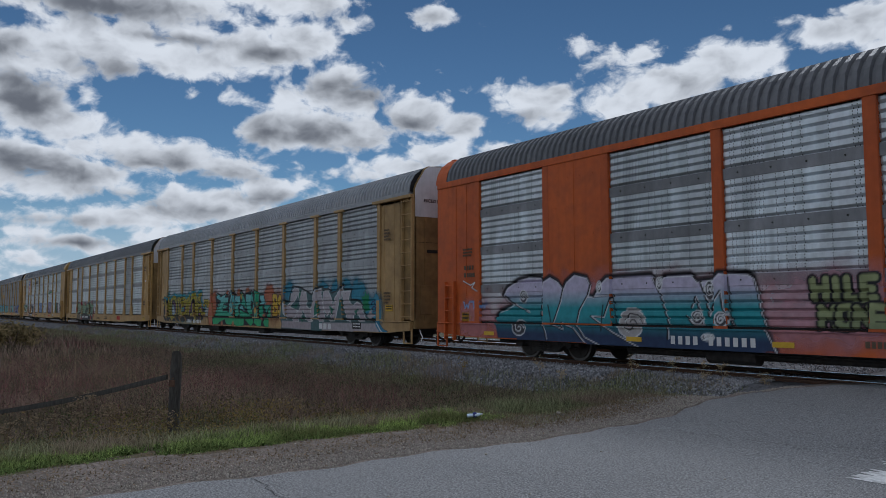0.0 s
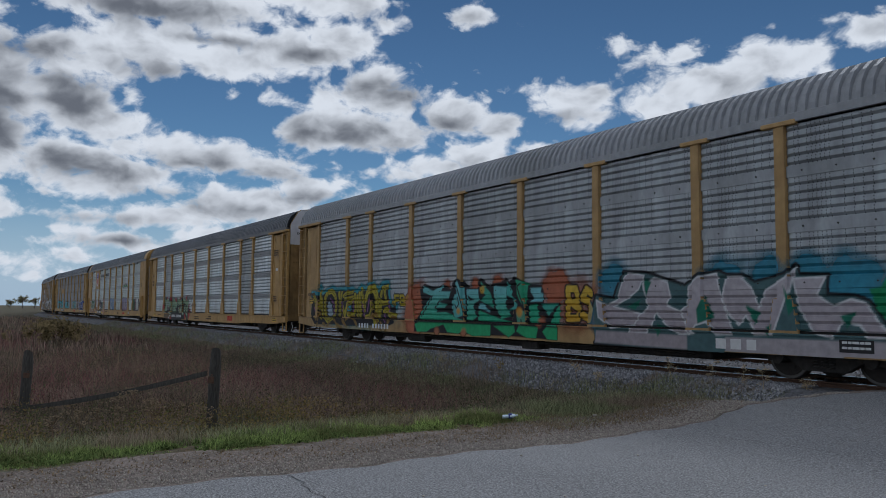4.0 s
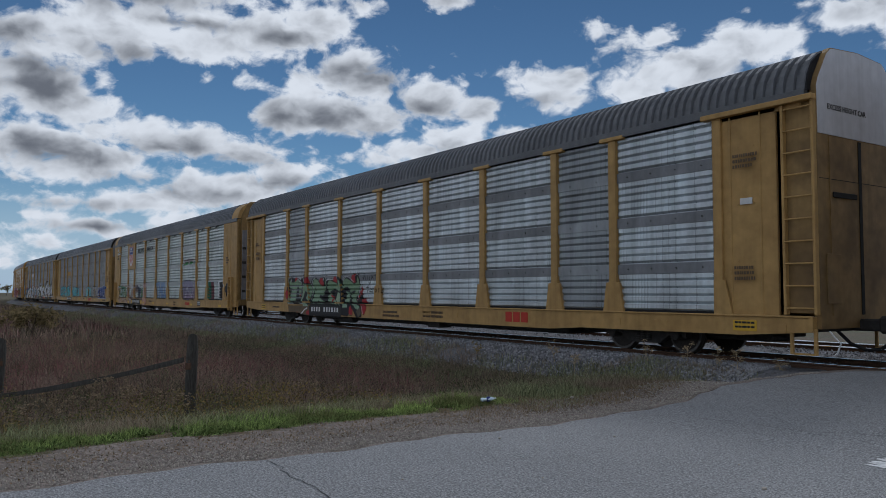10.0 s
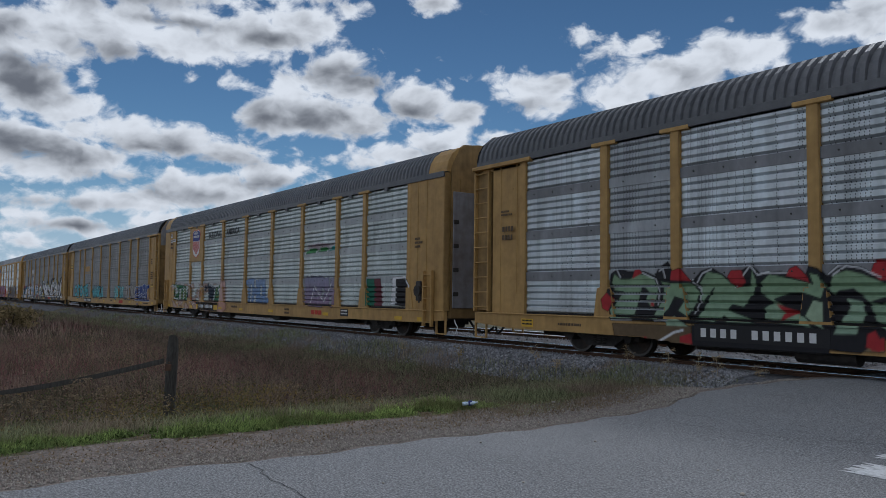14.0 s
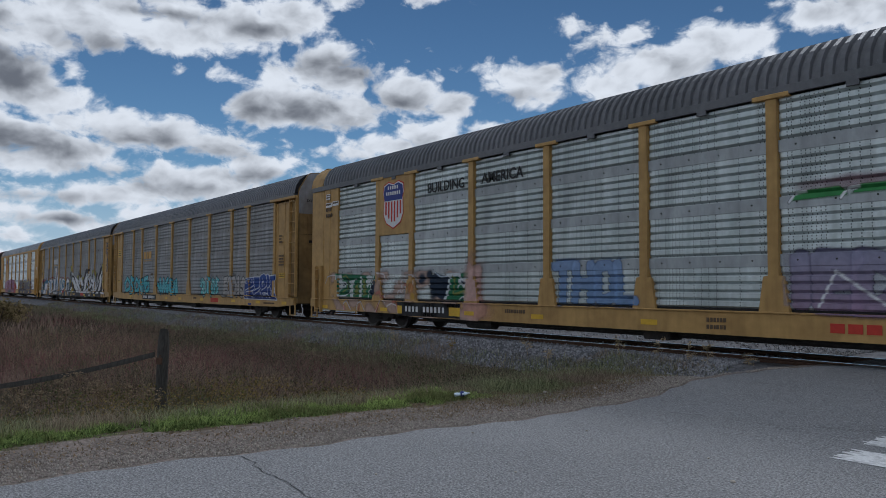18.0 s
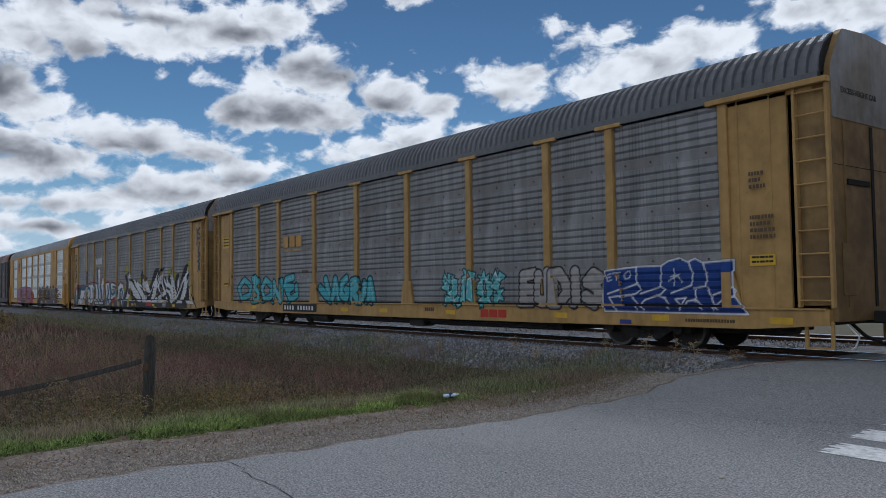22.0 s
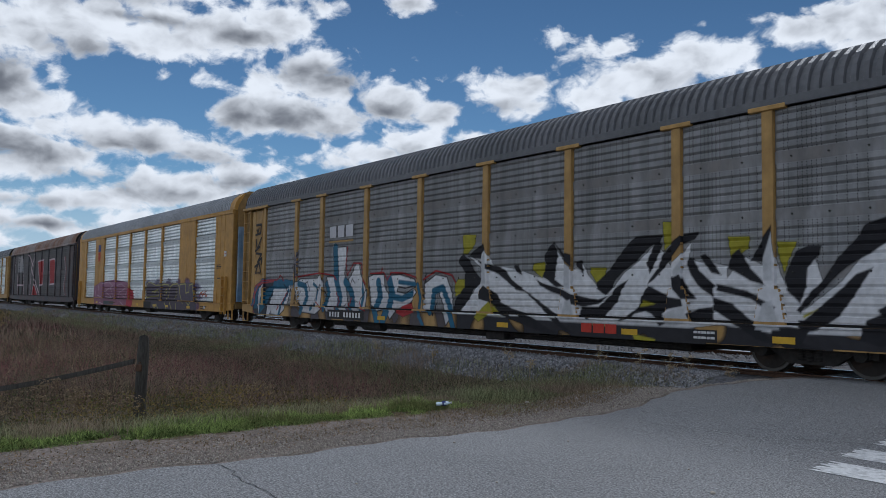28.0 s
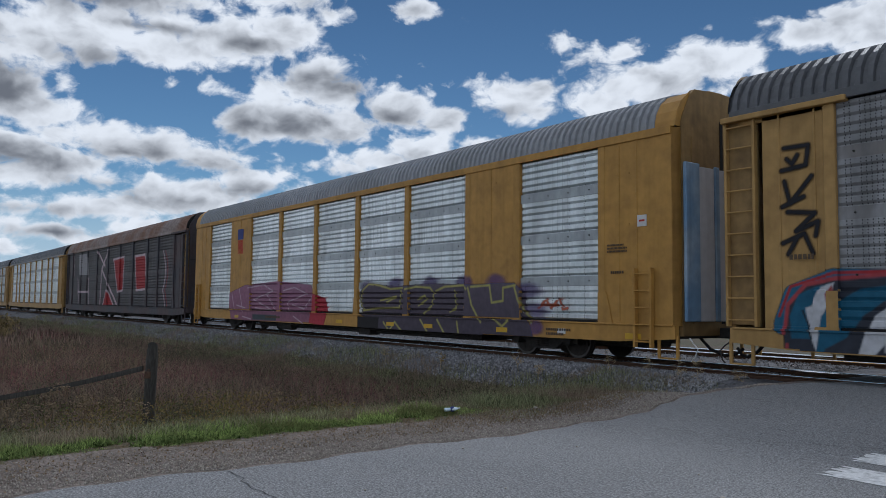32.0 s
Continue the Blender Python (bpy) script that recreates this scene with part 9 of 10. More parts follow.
    s.shape([(11.51, 1.81), (11.62, 1.76), (11.7, 1.44), (11.76, 0.93), (11.5, 0.9), (11.27, 1.02), (11.15, 1.18), (11.33, 1.29), (11.33, 1.44), (11.45, 1.6)], BLACK)
    s.shape([(10.97, 1.01), (11.21, 1.12), (11.44, 0.92), (11.67, 0.67), (11.2, 0.6), (10.9, 0.69)], BLACK)
    s.shape([(9.37, 0.85), (9.73, 0.86), (10.07, 0.82), (9.93, 0.59), (10.33, 0.5), (9.66, 0.46), (9.37, 0.62)], BLACK)
    s.line([(11.7, 1.55), (12.06, 1.35), (12.38, 1.1), (12.53, 0.86), (12.73, 0.75), (13.02, 0.5)], 0.08, BLACK)
    s.shape([(9.05, 0.78), (9.2, 1.26), (9.38, 1.32), (9.52, 0.8)], (0.5, 0.51, 0.53))
    s.shape([(12.06, 0.84), (12.09, 1.3), (12.33, 1.05), (12.53, 0.76)], (0.5, 0.51, 0.53))
    s.shape([(9.2, 2.02), (9.38, 2.55), (9.4, 1.67), (9.23, 1.67)], (0.5, 0.51, 0.53))
    s.shape([(9.91, 1.07), (10.18, 1.18), (9.93, 1.01)], (0.36, 0.33, 0.03))
    # tag on the end plate
    for p in ([(-12.95, 4.1), (-12.5, 4.1), (-12.55, 3.75), (-13.0, 3.7)], [(-12.9, 3.9), (-12.8, 3.8), (-12.7, 3.95)], [(-12.95, 3.5), (-12.85, 3.1), (-12.45, 3.55)], [(-13.0, 3.05), (-12.6, 3.2)],
              [(-12.9, 2.95), (-12.4, 2.9), (-12.75, 2.6), (-12.35, 2.75), (-12.4, 2.5)], [(-13.0, 2.4), (-12.6, 2.55), (-12.45, 2.2)], [(-12.75, 2.45), (-12.9, 2.2)]):
        s.line(p, 0.09, BLACK, 0.03)
    s.shape([(-12.97, 0.32), (-13, 0.86), (-12.9, 1.36), (-12.55, 1.67), (-12.06, 1.75), (-11.26, 1.77), (-11.3, 0.42)], (0.035, 0.04, 0.055))
    s.line([(-13, 0.81), (-12.93, 1.31), (-12.6, 1.66), (-12.06, 1.76), (-11.26, 1.81)], 0.07, (0.38, 0.06, 0.07), 0.03)
    s.shape([(-12.85, 0.72), (-12.9, 1.11), (-12.73, 1.49), (-12.43, 1.62), (-12.16, 1.67), (-12.4, 1.41), (-12.58, 1.23), (-12.51, 0.73)], (0.02, 0.11, 0.19))
    s.shape([(-12.61, 1.26), (-12.5, 1.29), (-12.33, 1.62), (-12.08, 1.69), (-12.16, 1.41), (-12.32, 1.02), (-12.41, 0.52), (-12.53, 0.83), (-12.58, 1.1)], (0.56, 0.57, 0.60))
    s.shape([(-12.24, 1.5), (-12.12, 1.65), (-12.08, 1.46), (-12.2, 1.24)], (0.34, 0.07, 0.07))
    s.shape([(-12.31, 1.12), (-12.07, 1.36), (-11.69, 1.58), (-11.27, 1.63), (-11.27, 1.41), (-11.61, 1.13), (-11.88, 0.78), (-12.26, 0.57), (-12.38, 0.26), (-12.44, 0.35)], (0.02, 0.11, 0.19))
    s.shape([(-11.28, 1.28), (-11.47, 1.14), (-11.62, 0.79), (-11.72, 0.47), (-11.5, 0.45), (-11.29, 0.69)], (0.56, 0.57, 0.60))
    s.shape([(-11.9, 0.76), (-11.66, 1.13), (-11.27, 1.41), (-11.28, 1.3), (-11.53, 1.09), (-11.72, 0.67)], (0.035, 0.04, 0.055))
    s.line([(-12.66, 1.21), (-12.56, 0.97), (-12.49, 0.73)], 0.035, BLACK)
    s.line([(-12.93, 0.61), (-12.94, 0.32)], 0.06, (0.38, 0.06, 0.07), 0.03)
    s.finish("black and white jagged graffiti with blue and red lettering")
    car = CARS[5]
    for x, w in ((-6.6, 0.42), (-6.05, 0.42), (-5.5, 0.45)):
        plate(car, "emblem", x, 3.45, w, 0.40, "white_end", PANEL - 0.03, "cream painted emblem block")
    plate(car, "emblem_bar", -6.05, 3.12, 1.6, 0.06, "tan", PANEL - 0.03, "faded yellow painted bar")
    fleet_mark(car, -5.6, 0.58, 2.1, 0.16, "sign_white", "sign_black", FACE - 0.014)
    for x, w in ((5.0, 0.3), (5.35, 0.3), (5.7, 0.3)):
        plate(car, "emblem", x, 0.66, w, 0.2, "sign_red", label="red painted emblem block")
    for x in (-3.4, 2.2, 6.2, 9.6):
        plate(car, "reflector", x, 0.62, 0.42, 0.12, "sign_yellow", label="yellow reflective strip")
    plate(car, "data_panel", 8.0, 0.62, 0.55, 0.24, "sign_black", label="black data panel with white frame", lines=2, ink="sign_white")
    stencils(car, [(-12.85, 2.1, 1, 0.55, 0.09)])


def paint_golden_car():
    s = Spray(6, -10.2, 11.4, 2.5)
    s.shape([(-9.64, 1.6), (-7.77, 1.95), (-4.69, 2.07), (-1.79, 1.88), (-1.23, 1.06), (-1.04, 0.53), (-9.23, 0.46)], (0.30, 0.13, 0.20), (0.36, 0.17, 0.27), 0.85)
    s.shape([(-1.56, 1.57), (-0.7, 1.37), (-0.47, 0.88), (-0.7, 0.44), (-1.82, 0.51)], (0.42, 0.04, 0.06))
    s.shape([(-6.91, 0.74), (-4.61, 0.74), (-4.6, 0.52), (-6.9, 0.51)], (0.05, 0.07, 0.08))
    s.line([(-9.18, 1.59), (-8.87, 0.91)], 0.04, (0.60, 0.48, 0.55), 0.025, 0.85)
    s.line([(-8.37, 1.79), (-7.93, 0.82)], 0.04, (0.60, 0.48, 0.55), 0.025, 0.85)
    s.line([(-7.46, 1.83), (-6.02, 1.95), (-5.08, 1.69), (-7.01, 1.35), (-5.25, 0.95)], 0.04, (0.60, 0.48, 0.55), 0.025, 0.85)
    s.line([(-5.72, 1.58), (-4.77, 0.87)], 0.04, (0.60, 0.48, 0.55), 0.025, 0.85)
    s.line([(-4.15, 1.69), (-3.18, 1.81), (-2.18, 1.57), (-3.78, 1.25), (-3.61, 0.89)], 0.04, (0.60, 0.48, 0.55), 0.025, 0.85)
    s.line([(-3.33, 1.15), (-2.38, 1.01), (-1.73, 1.47)], 0.04, (0.60, 0.48, 0.55), 0.025, 0.85)
    s.line([(-6.81, 1), (-5.15, 0.93)], 0.04, (0.60, 0.48, 0.55), 0.025, 0.85)
    s.line([(-8.63, 1.1), (-7.7, 0.99)], 0.04, (0.60, 0.48, 0.55), 0.025, 0.85)
    s.line([(-7.98, 0.63), (-7.07, 0.53)], 0.04, (0.60, 0.48, 0.55), 0.025, 0.85)
    s.line([(-3.12, 0.73), (-2.17, 0.43)], 0.04, (0.60, 0.48, 0.55), 0.025, 0.85)
    s.fog(2.15, 1.77, 0.5, 0.24, (0.13, 0.08, 0.25), 0.6)
    s.fog(3.81, 1.86, 0.5, 0.24, (0.13, 0.08, 0.25), 0.6)
    s.fog(5.59, 1.87, 0.5, 0.24, (0.13, 0.08, 0.25), 0.6)
    s.fog(7.17, 1.84, 0.5, 0.24, (0.13, 0.08, 0.25), 0.6)
    s.fog(8.57, 1.85, 0.5, 0.24, (0.13, 0.08, 0.25), 0.6)
    s.fog(9.64, 1.6, 0.7, 0.24, (0.13, 0.08, 0.25), 0.6)
    s.fog(9.94, 1.12, 0.55, 0.24, (0.13, 0.08, 0.25), 0.6)
    s.fog(10.0, 0.71, 0.4, 0.24, (0.13, 0.08, 0.25), 0.6)
    s.shape([(1.59, 1.59), (2.15, 1.88), (3.82, 1.77), (5.59, 1.84), (7.17, 1.78), (9.27, 1.81), (9.6, 1.53), (9.64, 1.18), (9.97, 0.44), (8.59, 0.42), (4.46, 0.44), (2.88, 0.45), (1.83, 0.9)], (0.075, 0.062, 0.085), (0.115, 0.095, 0.125))
    s.shape([(1.62, 0.82), (2.94, 0.81), (2.88, 0.44), (1.63, 0.45)], (0.02, 0.018, 0.02))
    s.line([(4.19, 1.72), (3.5, 1.69), (2.84, 1.82), (2.22, 1.86), (1.8, 1.65), (1.71, 1.28), (1.9, 1.01), (2.69, 1.09), (3.99, 1.12), (4.07, 1.63)], 0.055, (0.42, 0.39, 0.12), 0.03)
    s.line([(2.92, 1.34), (3.82, 1.46), (3.25, 1.27)], 0.055, (0.42, 0.39, 0.12), 0.03)
    s.line([(4.37, 1.68), (4.88, 1.75), (5.59, 1.71), (5.76, 1.54), (5.66, 1.19), (5.27, 0.96)], 0.055, (0.42, 0.39, 0.12), 0.03)
    s.line([(4.97, 1.38), (5.32, 1.49), (5.4, 1.36), (5.01, 1.2)], 0.055, (0.42, 0.39, 0.12), 0.03)
    s.line([(5.87, 1.62), (6.27, 1.73), (7.17, 1.77), (7.32, 1.66)], 0.055, (0.42, 0.39, 0.12), 0.03)
    s.line([(6.74, 1.62), (6.82, 1.15), (6.54, 1.04)], 0.055, (0.42, 0.39, 0.12), 0.03)
    s.line([(7.41, 1.69), (7.56, 1.24), (7.78, 0.97), (7.95, 0.79)], 0.055, (0.42, 0.39, 0.12), 0.03)
    s.line([(7.53, 1.72), (8.31, 1.75), (8.4, 1.3), (8.84, 1.35), (8.84, 1.68), (9.31, 1.74)], 0.055, (0.42, 0.39, 0.12), 0.03)
    s.line([(9.27, 1.7), (9.39, 1.39), (9.56, 1.11), (9.8, 0.95), (9.88, 0.82)], 0.055, (0.42, 0.39, 0.12), 0.03)
    s.line([(5.19, 0.79), (5.53, 0.47)], 0.055, (0.42, 0.39, 0.12), 0.03)
    s.line([(6.02, 0.81), (6.34, 0.46)], 0.055, (0.42, 0.39, 0.12), 0.03)
    s.line([(6.93, 0.77), (7.01, 0.43)], 0.055, (0.42, 0.39, 0.12), 0.03)
    s.line([(8.45, 0.91), (8.8, 0.7), (9.06, 0.88)], 0.055, (0.42, 0.39, 0.12), 0.03)
    s.line([(3.2, 0.67), (3.53, 0.41), (3.84, 0.69), (4.22, 0.43)], 0.055, (0.42, 0.39, 0.12), 0.03)
    s.line([(10.08, 1.19), (10.33, 1.39), (10.5, 1.18), (10.73, 1.39)], 0.06, (0.50, 0.14, 0.08), 0.03)
    s.line([(10.24, 1.26), (10.71, 1.26)], 0.06, (0.50, 0.14, 0.08), 0.03)
    s.line([(10.8, 1.37), (10.88, 1.16), (11.04, 1.19)], 0.06, (0.50, 0.14, 0.08), 0.03)
    s.finish("purple and pink graffiti with yellow outlined letters")
    car = CARS[6]
    for x in (-8.6, 0.4, 3.6, 5.6, 8.8, 13.0):
        plate(car, "reflector", x, 0.62, 0.42, 0.12, "sign_yellow", label="yellow reflective strip")
    em = plate(car, "emblem", -8.4, 4.15, 0.6, 0.45, "sign_blue", FACE - 0.006, "faded shield emblem")
    for k in range(5):
        part("stripe", box(bmesh.new(), -8.66 + k * 0.12, -8.60 + k * 0.12, FACE - 0.008, FACE - 0.002, 3.3, 3.9), M["sign_red"], em)
    stencils(car, [(12.3, 2.55, 3, 0.6, 0.04), (12.4, 1.95, 1, 0.4, 0.06), (10.4, 0.66, 2, 0.8, 0.06), (-5.6, 0.62, 1, 1.4, 0.08)])
    p = plate(car, "notice", 13.25, 3.05, 0.24, 0.24, "sign_white", -1.535, "white round-cornered notice with red bar")
    part("red_bar", box(bmesh.new(), 13.18, 13.32, -1.54, -1.535, 3.03, 3.07), M["sign_red"], p)
    plate(car, "label_plate", 10.9, 0.66, 0.26, 0.12, "sign_white", label="small white label")


def paint_dark_car():
    s = Spray(7, -11.9, 12.6, 4.6, 0.9)
    s.shape([(-10.43, 5.33), (-7.45, 5.23), (-7.02, 3.01), (-9.97, 3.07)], (0.45, 0.44, 0.46), None, 0.8)
    s.line([(-10.37, 2.85), (-9.89, 0.52)], 0.16, (0.55, 0.44, 0.48))
    s.line([(-6.98, 2.79), (-6.55, 0.56)], 0.16, (0.55, 0.44, 0.48))
    s.line([(-10.16, 1.84), (-6.79, 1.82)], 0.16, (0.55, 0.44, 0.48))
    s.line([(-12.02, 5.41), (-11.54, 3.1)], 0.12, (0.55, 0.44, 0.48))
    s.line([(-4.59, 4.66), (-2.37, 3.53)], 0.18, (0.55, 0.44, 0.48))
    s.line([(-1.35, 4.72), (-3.23, 3.31), (-3.48, 0.6)], 0.2, (0.55, 0.44, 0.48))
    s.line([(-3.23, 3.31), (1.49, 0.66)], 0.2, (0.55, 0.44, 0.48))
    s.line([(10.31, 3.94), (10.81, 2.81), (10.34, 1.81), (10.84, 0.77)], 0.12, (0.55, 0.44, 0.48))
    s.line([(12.85, 3.9), (13.44, 0.8)], 0.12, (0.55, 0.44, 0.48))
    s.shape([(-2.93, 0.6), (-1.77, 2.08), (0.52, 0.64)], RED)
    s.line([(-2.93, 0.6), (-1.77, 2.08), (0.52, 0.64), (-2.93, 0.6)], 0.14, (0.55, 0.44, 0.48))
    s.shape([(-0.19, 3.87), (2.37, 3.97), (2.24, 1.86), (0.99, 1.75)], RED)
    s.line([(-0.19, 3.87), (2.37, 3.97), (2.24, 1.86), (0.99, 1.75), (-0.19, 3.87)], 0.14, (0.55, 0.44, 0.48))
    s.shape([(4.78, 3.88), (6.87, 3.91), (7.15, 1.9), (5.23, 1.84)], RED)
    s.line([(4.78, 3.88), (6.87, 3.91), (7.15, 1.9), (5.23, 1.84), (4.78, 3.88)], 0.14, (0.55, 0.44, 0.48))
    s.line([(10.67, 3.93), (11.16, 2.8), (10.7, 1.8), (11.19, 0.77)], 0.1, (0.35, 0.07, 0.09))
    s.finish("red letter blocks with pale outlines on dark paint")


for brush in (paint_orange_car, paint_tan_grey_car, paint_sage_car, paint_shield_car, paint_turquoise_car, paint_black_white_car, paint_golden_car, paint_dark_car):
    brush()


# ---- plants ----
def leafy(name, color, vary=0.35, through=0.35, second=None, patch=None, patch_scale=0.55):
    """A thin leaf or stalk: part of the light passes through it; each blade has its own tone."""
    m = bpy.data.materials.new(name)
    m.use_nodes = True
    nt = m.node_tree
    N, link = nt.nodes.new, nt.links.new
    nt.nodes.remove(nt.nodes["Principled BSDF"])
    rnd = N("ShaderNodeNewGeometry").outputs["Random Per Island"]
    ramp = N("ShaderNodeValToRGB")
    ramp.color_ramp.elements[0].color = (*[c * (1 - vary) for c in color], 1)
    ramp.color_ramp.elements[1].color = (*[min(1, c * (1 + vary)) for c in (second or color)], 1)
    link(rnd, ramp.inputs[0])
    tone = ramp.outputs[0]
    if patch:
        # broad patches of another growth
        n = N("ShaderNodeTexNoise")
        n.inputs["Scale"].default_value, n.inputs["Detail"].default_value = patch_scale, 5.0
        link(N("ShaderNodeNewGeometry").outputs["Position"], n.inputs["Vector"])
        r = N("ShaderNodeMapRange")
        link(n.outputs["Fac"], r.inputs[0])
        r.inputs[1].default_value, r.inputs[2].default_value = 0.44, 0.60
        other = N("ShaderNodeValToRGB")
        other.color_ramp.elements[0].color = (*[c * (1 - vary) for c in patch], 1)
        other.color_ramp.elements[1].color = (*[min(1, c * (1 + vary)) for c in patch], 1)
        link(rnd, other.inputs[0])
        m2 = N("ShaderNodeMix")
        m2.data_type = "RGBA"
        link(r.outputs[0], m2.inputs[0])
        link(tone, m2.inputs[6])
        link(other.outputs[0], m2.inputs[7])
        tone = m2.outputs[2]
    d, t, mix = N("ShaderNodeBsdfDiffuse"), N("ShaderNodeBsdfTranslucent"), N("ShaderNodeMixShader")
    mix.inputs[0].default_value = through
    link(tone, d.inputs[0])
    link(tone, t.inputs[0])
    link(d.outputs[0], mix.inputs[1])
    link(t.outputs[0], mix.inputs[2])
    link(mix.outputs[0], nt.nodes["Material Output"].inputs[0])
    return m


def soil(x, y):
    """Height of the ground, or of the ballast slope where that lies over it."""
    z = ground_height(x, y)
    return max(z, ballast_height(y - TRACK)) if -120 < x < -8.5 and TRACK - 3.3 < y < TRACK else z


def leaves(name, spots, low, high, size, mat, label, category, seed, per=3):
    """Small stiff leaves held at many heights on unseen thin stalks, in one mesh."""
    rng = np.random.RandomState(seed)
    x, y, sc = (np.repeat(a, per) for a in spots)
    n = len(x)
    x, y = x + rng.normal(0, 0.05, n), y + rng.normal(0, 0.05, n)
    z = np.array([soil(a, b) for a, b in zip(x, y)]) + sc * (low + (high - low) * rng.rand(n) ** 1.4)
    p = np.stack([x, y, z], 1)
    r = size * rng.uniform(0.5, 1.5, (n, 1))
    d1 = rng.normal(0, 1, (n, 3)) * [1, 1, 0.8]
    d1 *= r / np.linalg.norm(d1, axis=1, keepdims=True)
    d2 = np.cross(d1, rng.normal(0, 1, (n, 3)))
    d2 *= 0.42 * r / np.maximum(np.linalg.norm(d2, axis=1, keepdims=True), 1e-6)
    v = np.stack([p - d1, p + d2, p + d1, p - d2], 1)
    me = bpy.data.meshes.new(name)
    me.from_pydata(v.reshape(-1, 3).tolist(), [], (np.arange(n)[:, None] * 4 + np.arange(4)).tolist())
    me.materials.append(mat)
    return tagged(new(name, me), label, category, kind="stuff")


def blades(name, spots, height, width, mat, label, category, seed, bend=0.35, tuft=1):
    """Many bent blades, five corners each, in one mesh. spots: arrays x, y, scale."""
    rng = np.random.RandomState(seed)
    x, y, sc = spots
    if tuft > 1:
        x, y, sc = np.repeat(x, tuft), np.repeat(y, tuft), np.repeat(sc, tuft)
        x = x + rng.normal(0, 0.035, len(x))
        y = y + rng.normal(0, 0.035, len(y))
    n = len(x)
    z = np.array([soil(a, b) for a, b in zip(x, y)]) - 0.01
    h = height * sc * rng.uniform(0.55, 1.25, n)
    w = width * np.sqrt(sc) * rng.uniform(0.6, 1.4, n)
    an = rng.uniform(0, 2 * np.pi, n)
    to = rng.uniform(0, 2 * np.pi, n)
    lean = h * bend * rng.uniform(0.1, 1.3, n)
    ca, sa, lx, ly = np.cos(an), np.sin(an), np.cos(to) * lean, np.sin(to) * lean
    v = np.empty((n, 5, 3))
    for k, (s, f) in enumerate(((-0.5, 0.0), (0.5, 0.0), (0.38, 0.55), (-0.38, 0.55), (0.0, 1.0))):
        g = f * f
        v[:, k, 0] = x + s * w * ca + lx * g
        v[:, k, 1] = y + s * w * sa + ly * g
        v[:, k, 2] = z + h * f - 0.25 * lean * g
    base = np.arange(n)[:, None] * 5
    quads = (base + np.array([0, 1, 2, 3])).tolist()
    tris = (base + np.array([3, 2, 4])).tolist()
    me = bpy.data.meshes.new(name)
    me.from_pydata(v.reshape(-1, 3).tolist(), [], quads + tris)
    me.materials.append(mat)
    return tagged(new(name, me), label, category, kind="stuff")


def field_spots(count, seed, x0, x1, y0, y1, test, power=1.0, patch=0.6):
    rng = np.random.RandomState(seed)
    xs, ys, ss = [], [], []
    while len(xs) < count:
        u = rng.rand()
        x = x0 + (x1 - x0) * u ** power
        y = rng.uniform(y0, y1)
        k = noise.noise((x * 0.28, y * 0.28, seed * 1.7)) * 0.5 + 0.5
        if rng.rand() > (1 - patch) + patch * k * 1.4:
            continue
        s = test(x, y)
        if s <= 0:
            continue
        xs.append(x)
        ys.append(y)
        ss.append(s * (0.75 + 0.5 * k))
    return np.array(xs), np.array(ys), np.array(ss)


def out_of_road(x, y):
    return road_edge(y) - x


def foot_of_bank(x):
    return TRACK - 3.0 + 0.45 * smooth(-12, -20, x) + 0.4 * noise.noise((x * 0.2, 0, 4))


def weeds_at(x, y):
    o, b = out_of_road(x, y), foot_of_bank(x) - y
    if o < 2.3 + 0.4 * noise.noise((x, y * 0.7, 8)) or b < 0.2:
        return 0
    front = 0.45 + 0.55 * smooth(5.4, 8.0, o + max(0, y - 4) * 0.8)
    # trodden lower along the sagging fence rail
    k = min(1.0, max(0.0, ((x + 12.58) * -3.52 + (y - 3.58) * -2.63) / 19.3))
    d = math.hypot(x + 12.58 + 3.52 * k, y - 3.58 + 2.63 * k)
    front *= 0.5 + 0.5 * smooth(0.5, 1.5, d)
    return smooth(2.0, 3.6, o) * (0.3 + 0.7 * smooth(0.5, 5.0, b)) * front


def verge_at(x, y):
    o = out_of_road(x, y)
    wide = 0.95 * (1 - smooth(6.4, 7.6, y)) * (0.8 + 0.9 * noise.noise((y * 0.9, 2, 3)))
    if wide <= 0.02 or not 1.5 + 0.3 * noise.noise((y * 2.7, x, 4)) < o < 1.6 + wide * (1.0 + 0.7 * noise.noise((y * 1.6, x, 1))):
        return 0
    clump = 0.5 + 0.5 * noise.noise((x * 3.1, y * 3.1, 6)) + 0.5 * noise.noise((x * 1.1, y * 1.1, 2))
    if clump < 0.27:
        return 0
    return smooth(1.4, 1.9, o) * (0.45 + 0.5 * wide) * (0.45 + 1.1 * clump)


def olive_at(x, y):
    o, b = out_of_road(x, y), foot_of_bank(x) - y
    if o < 1.2 or b < -0.5 - 0.35 * noise.noise((x * 0.7, 1, 4)) or b > 3.4 + 1.5 * noise.noise((x * 0.3, y * 0.3, 7)):
        return 0
    return smooth(1.0, 2.2, o)


def corner_at(x, y):
    o = out_of_road(x, y)
    if not 0.7 < o < 4.5 or not 6.8 < y < foot_of_bank(x) + 1.2:
        return 0
    return 0.5 + 0.5 * smooth(1.2, 2.2, o)


def russet_at(x, y):
    """Reddish growth in broad drifts beyond the fence."""
    return weeds_at(x, y) * smooth(-0.05, 0.25, noise.noise((x * 0.16 + 3, y * 0.3, 5)) + 0.35 * smooth(-13, -19, x))


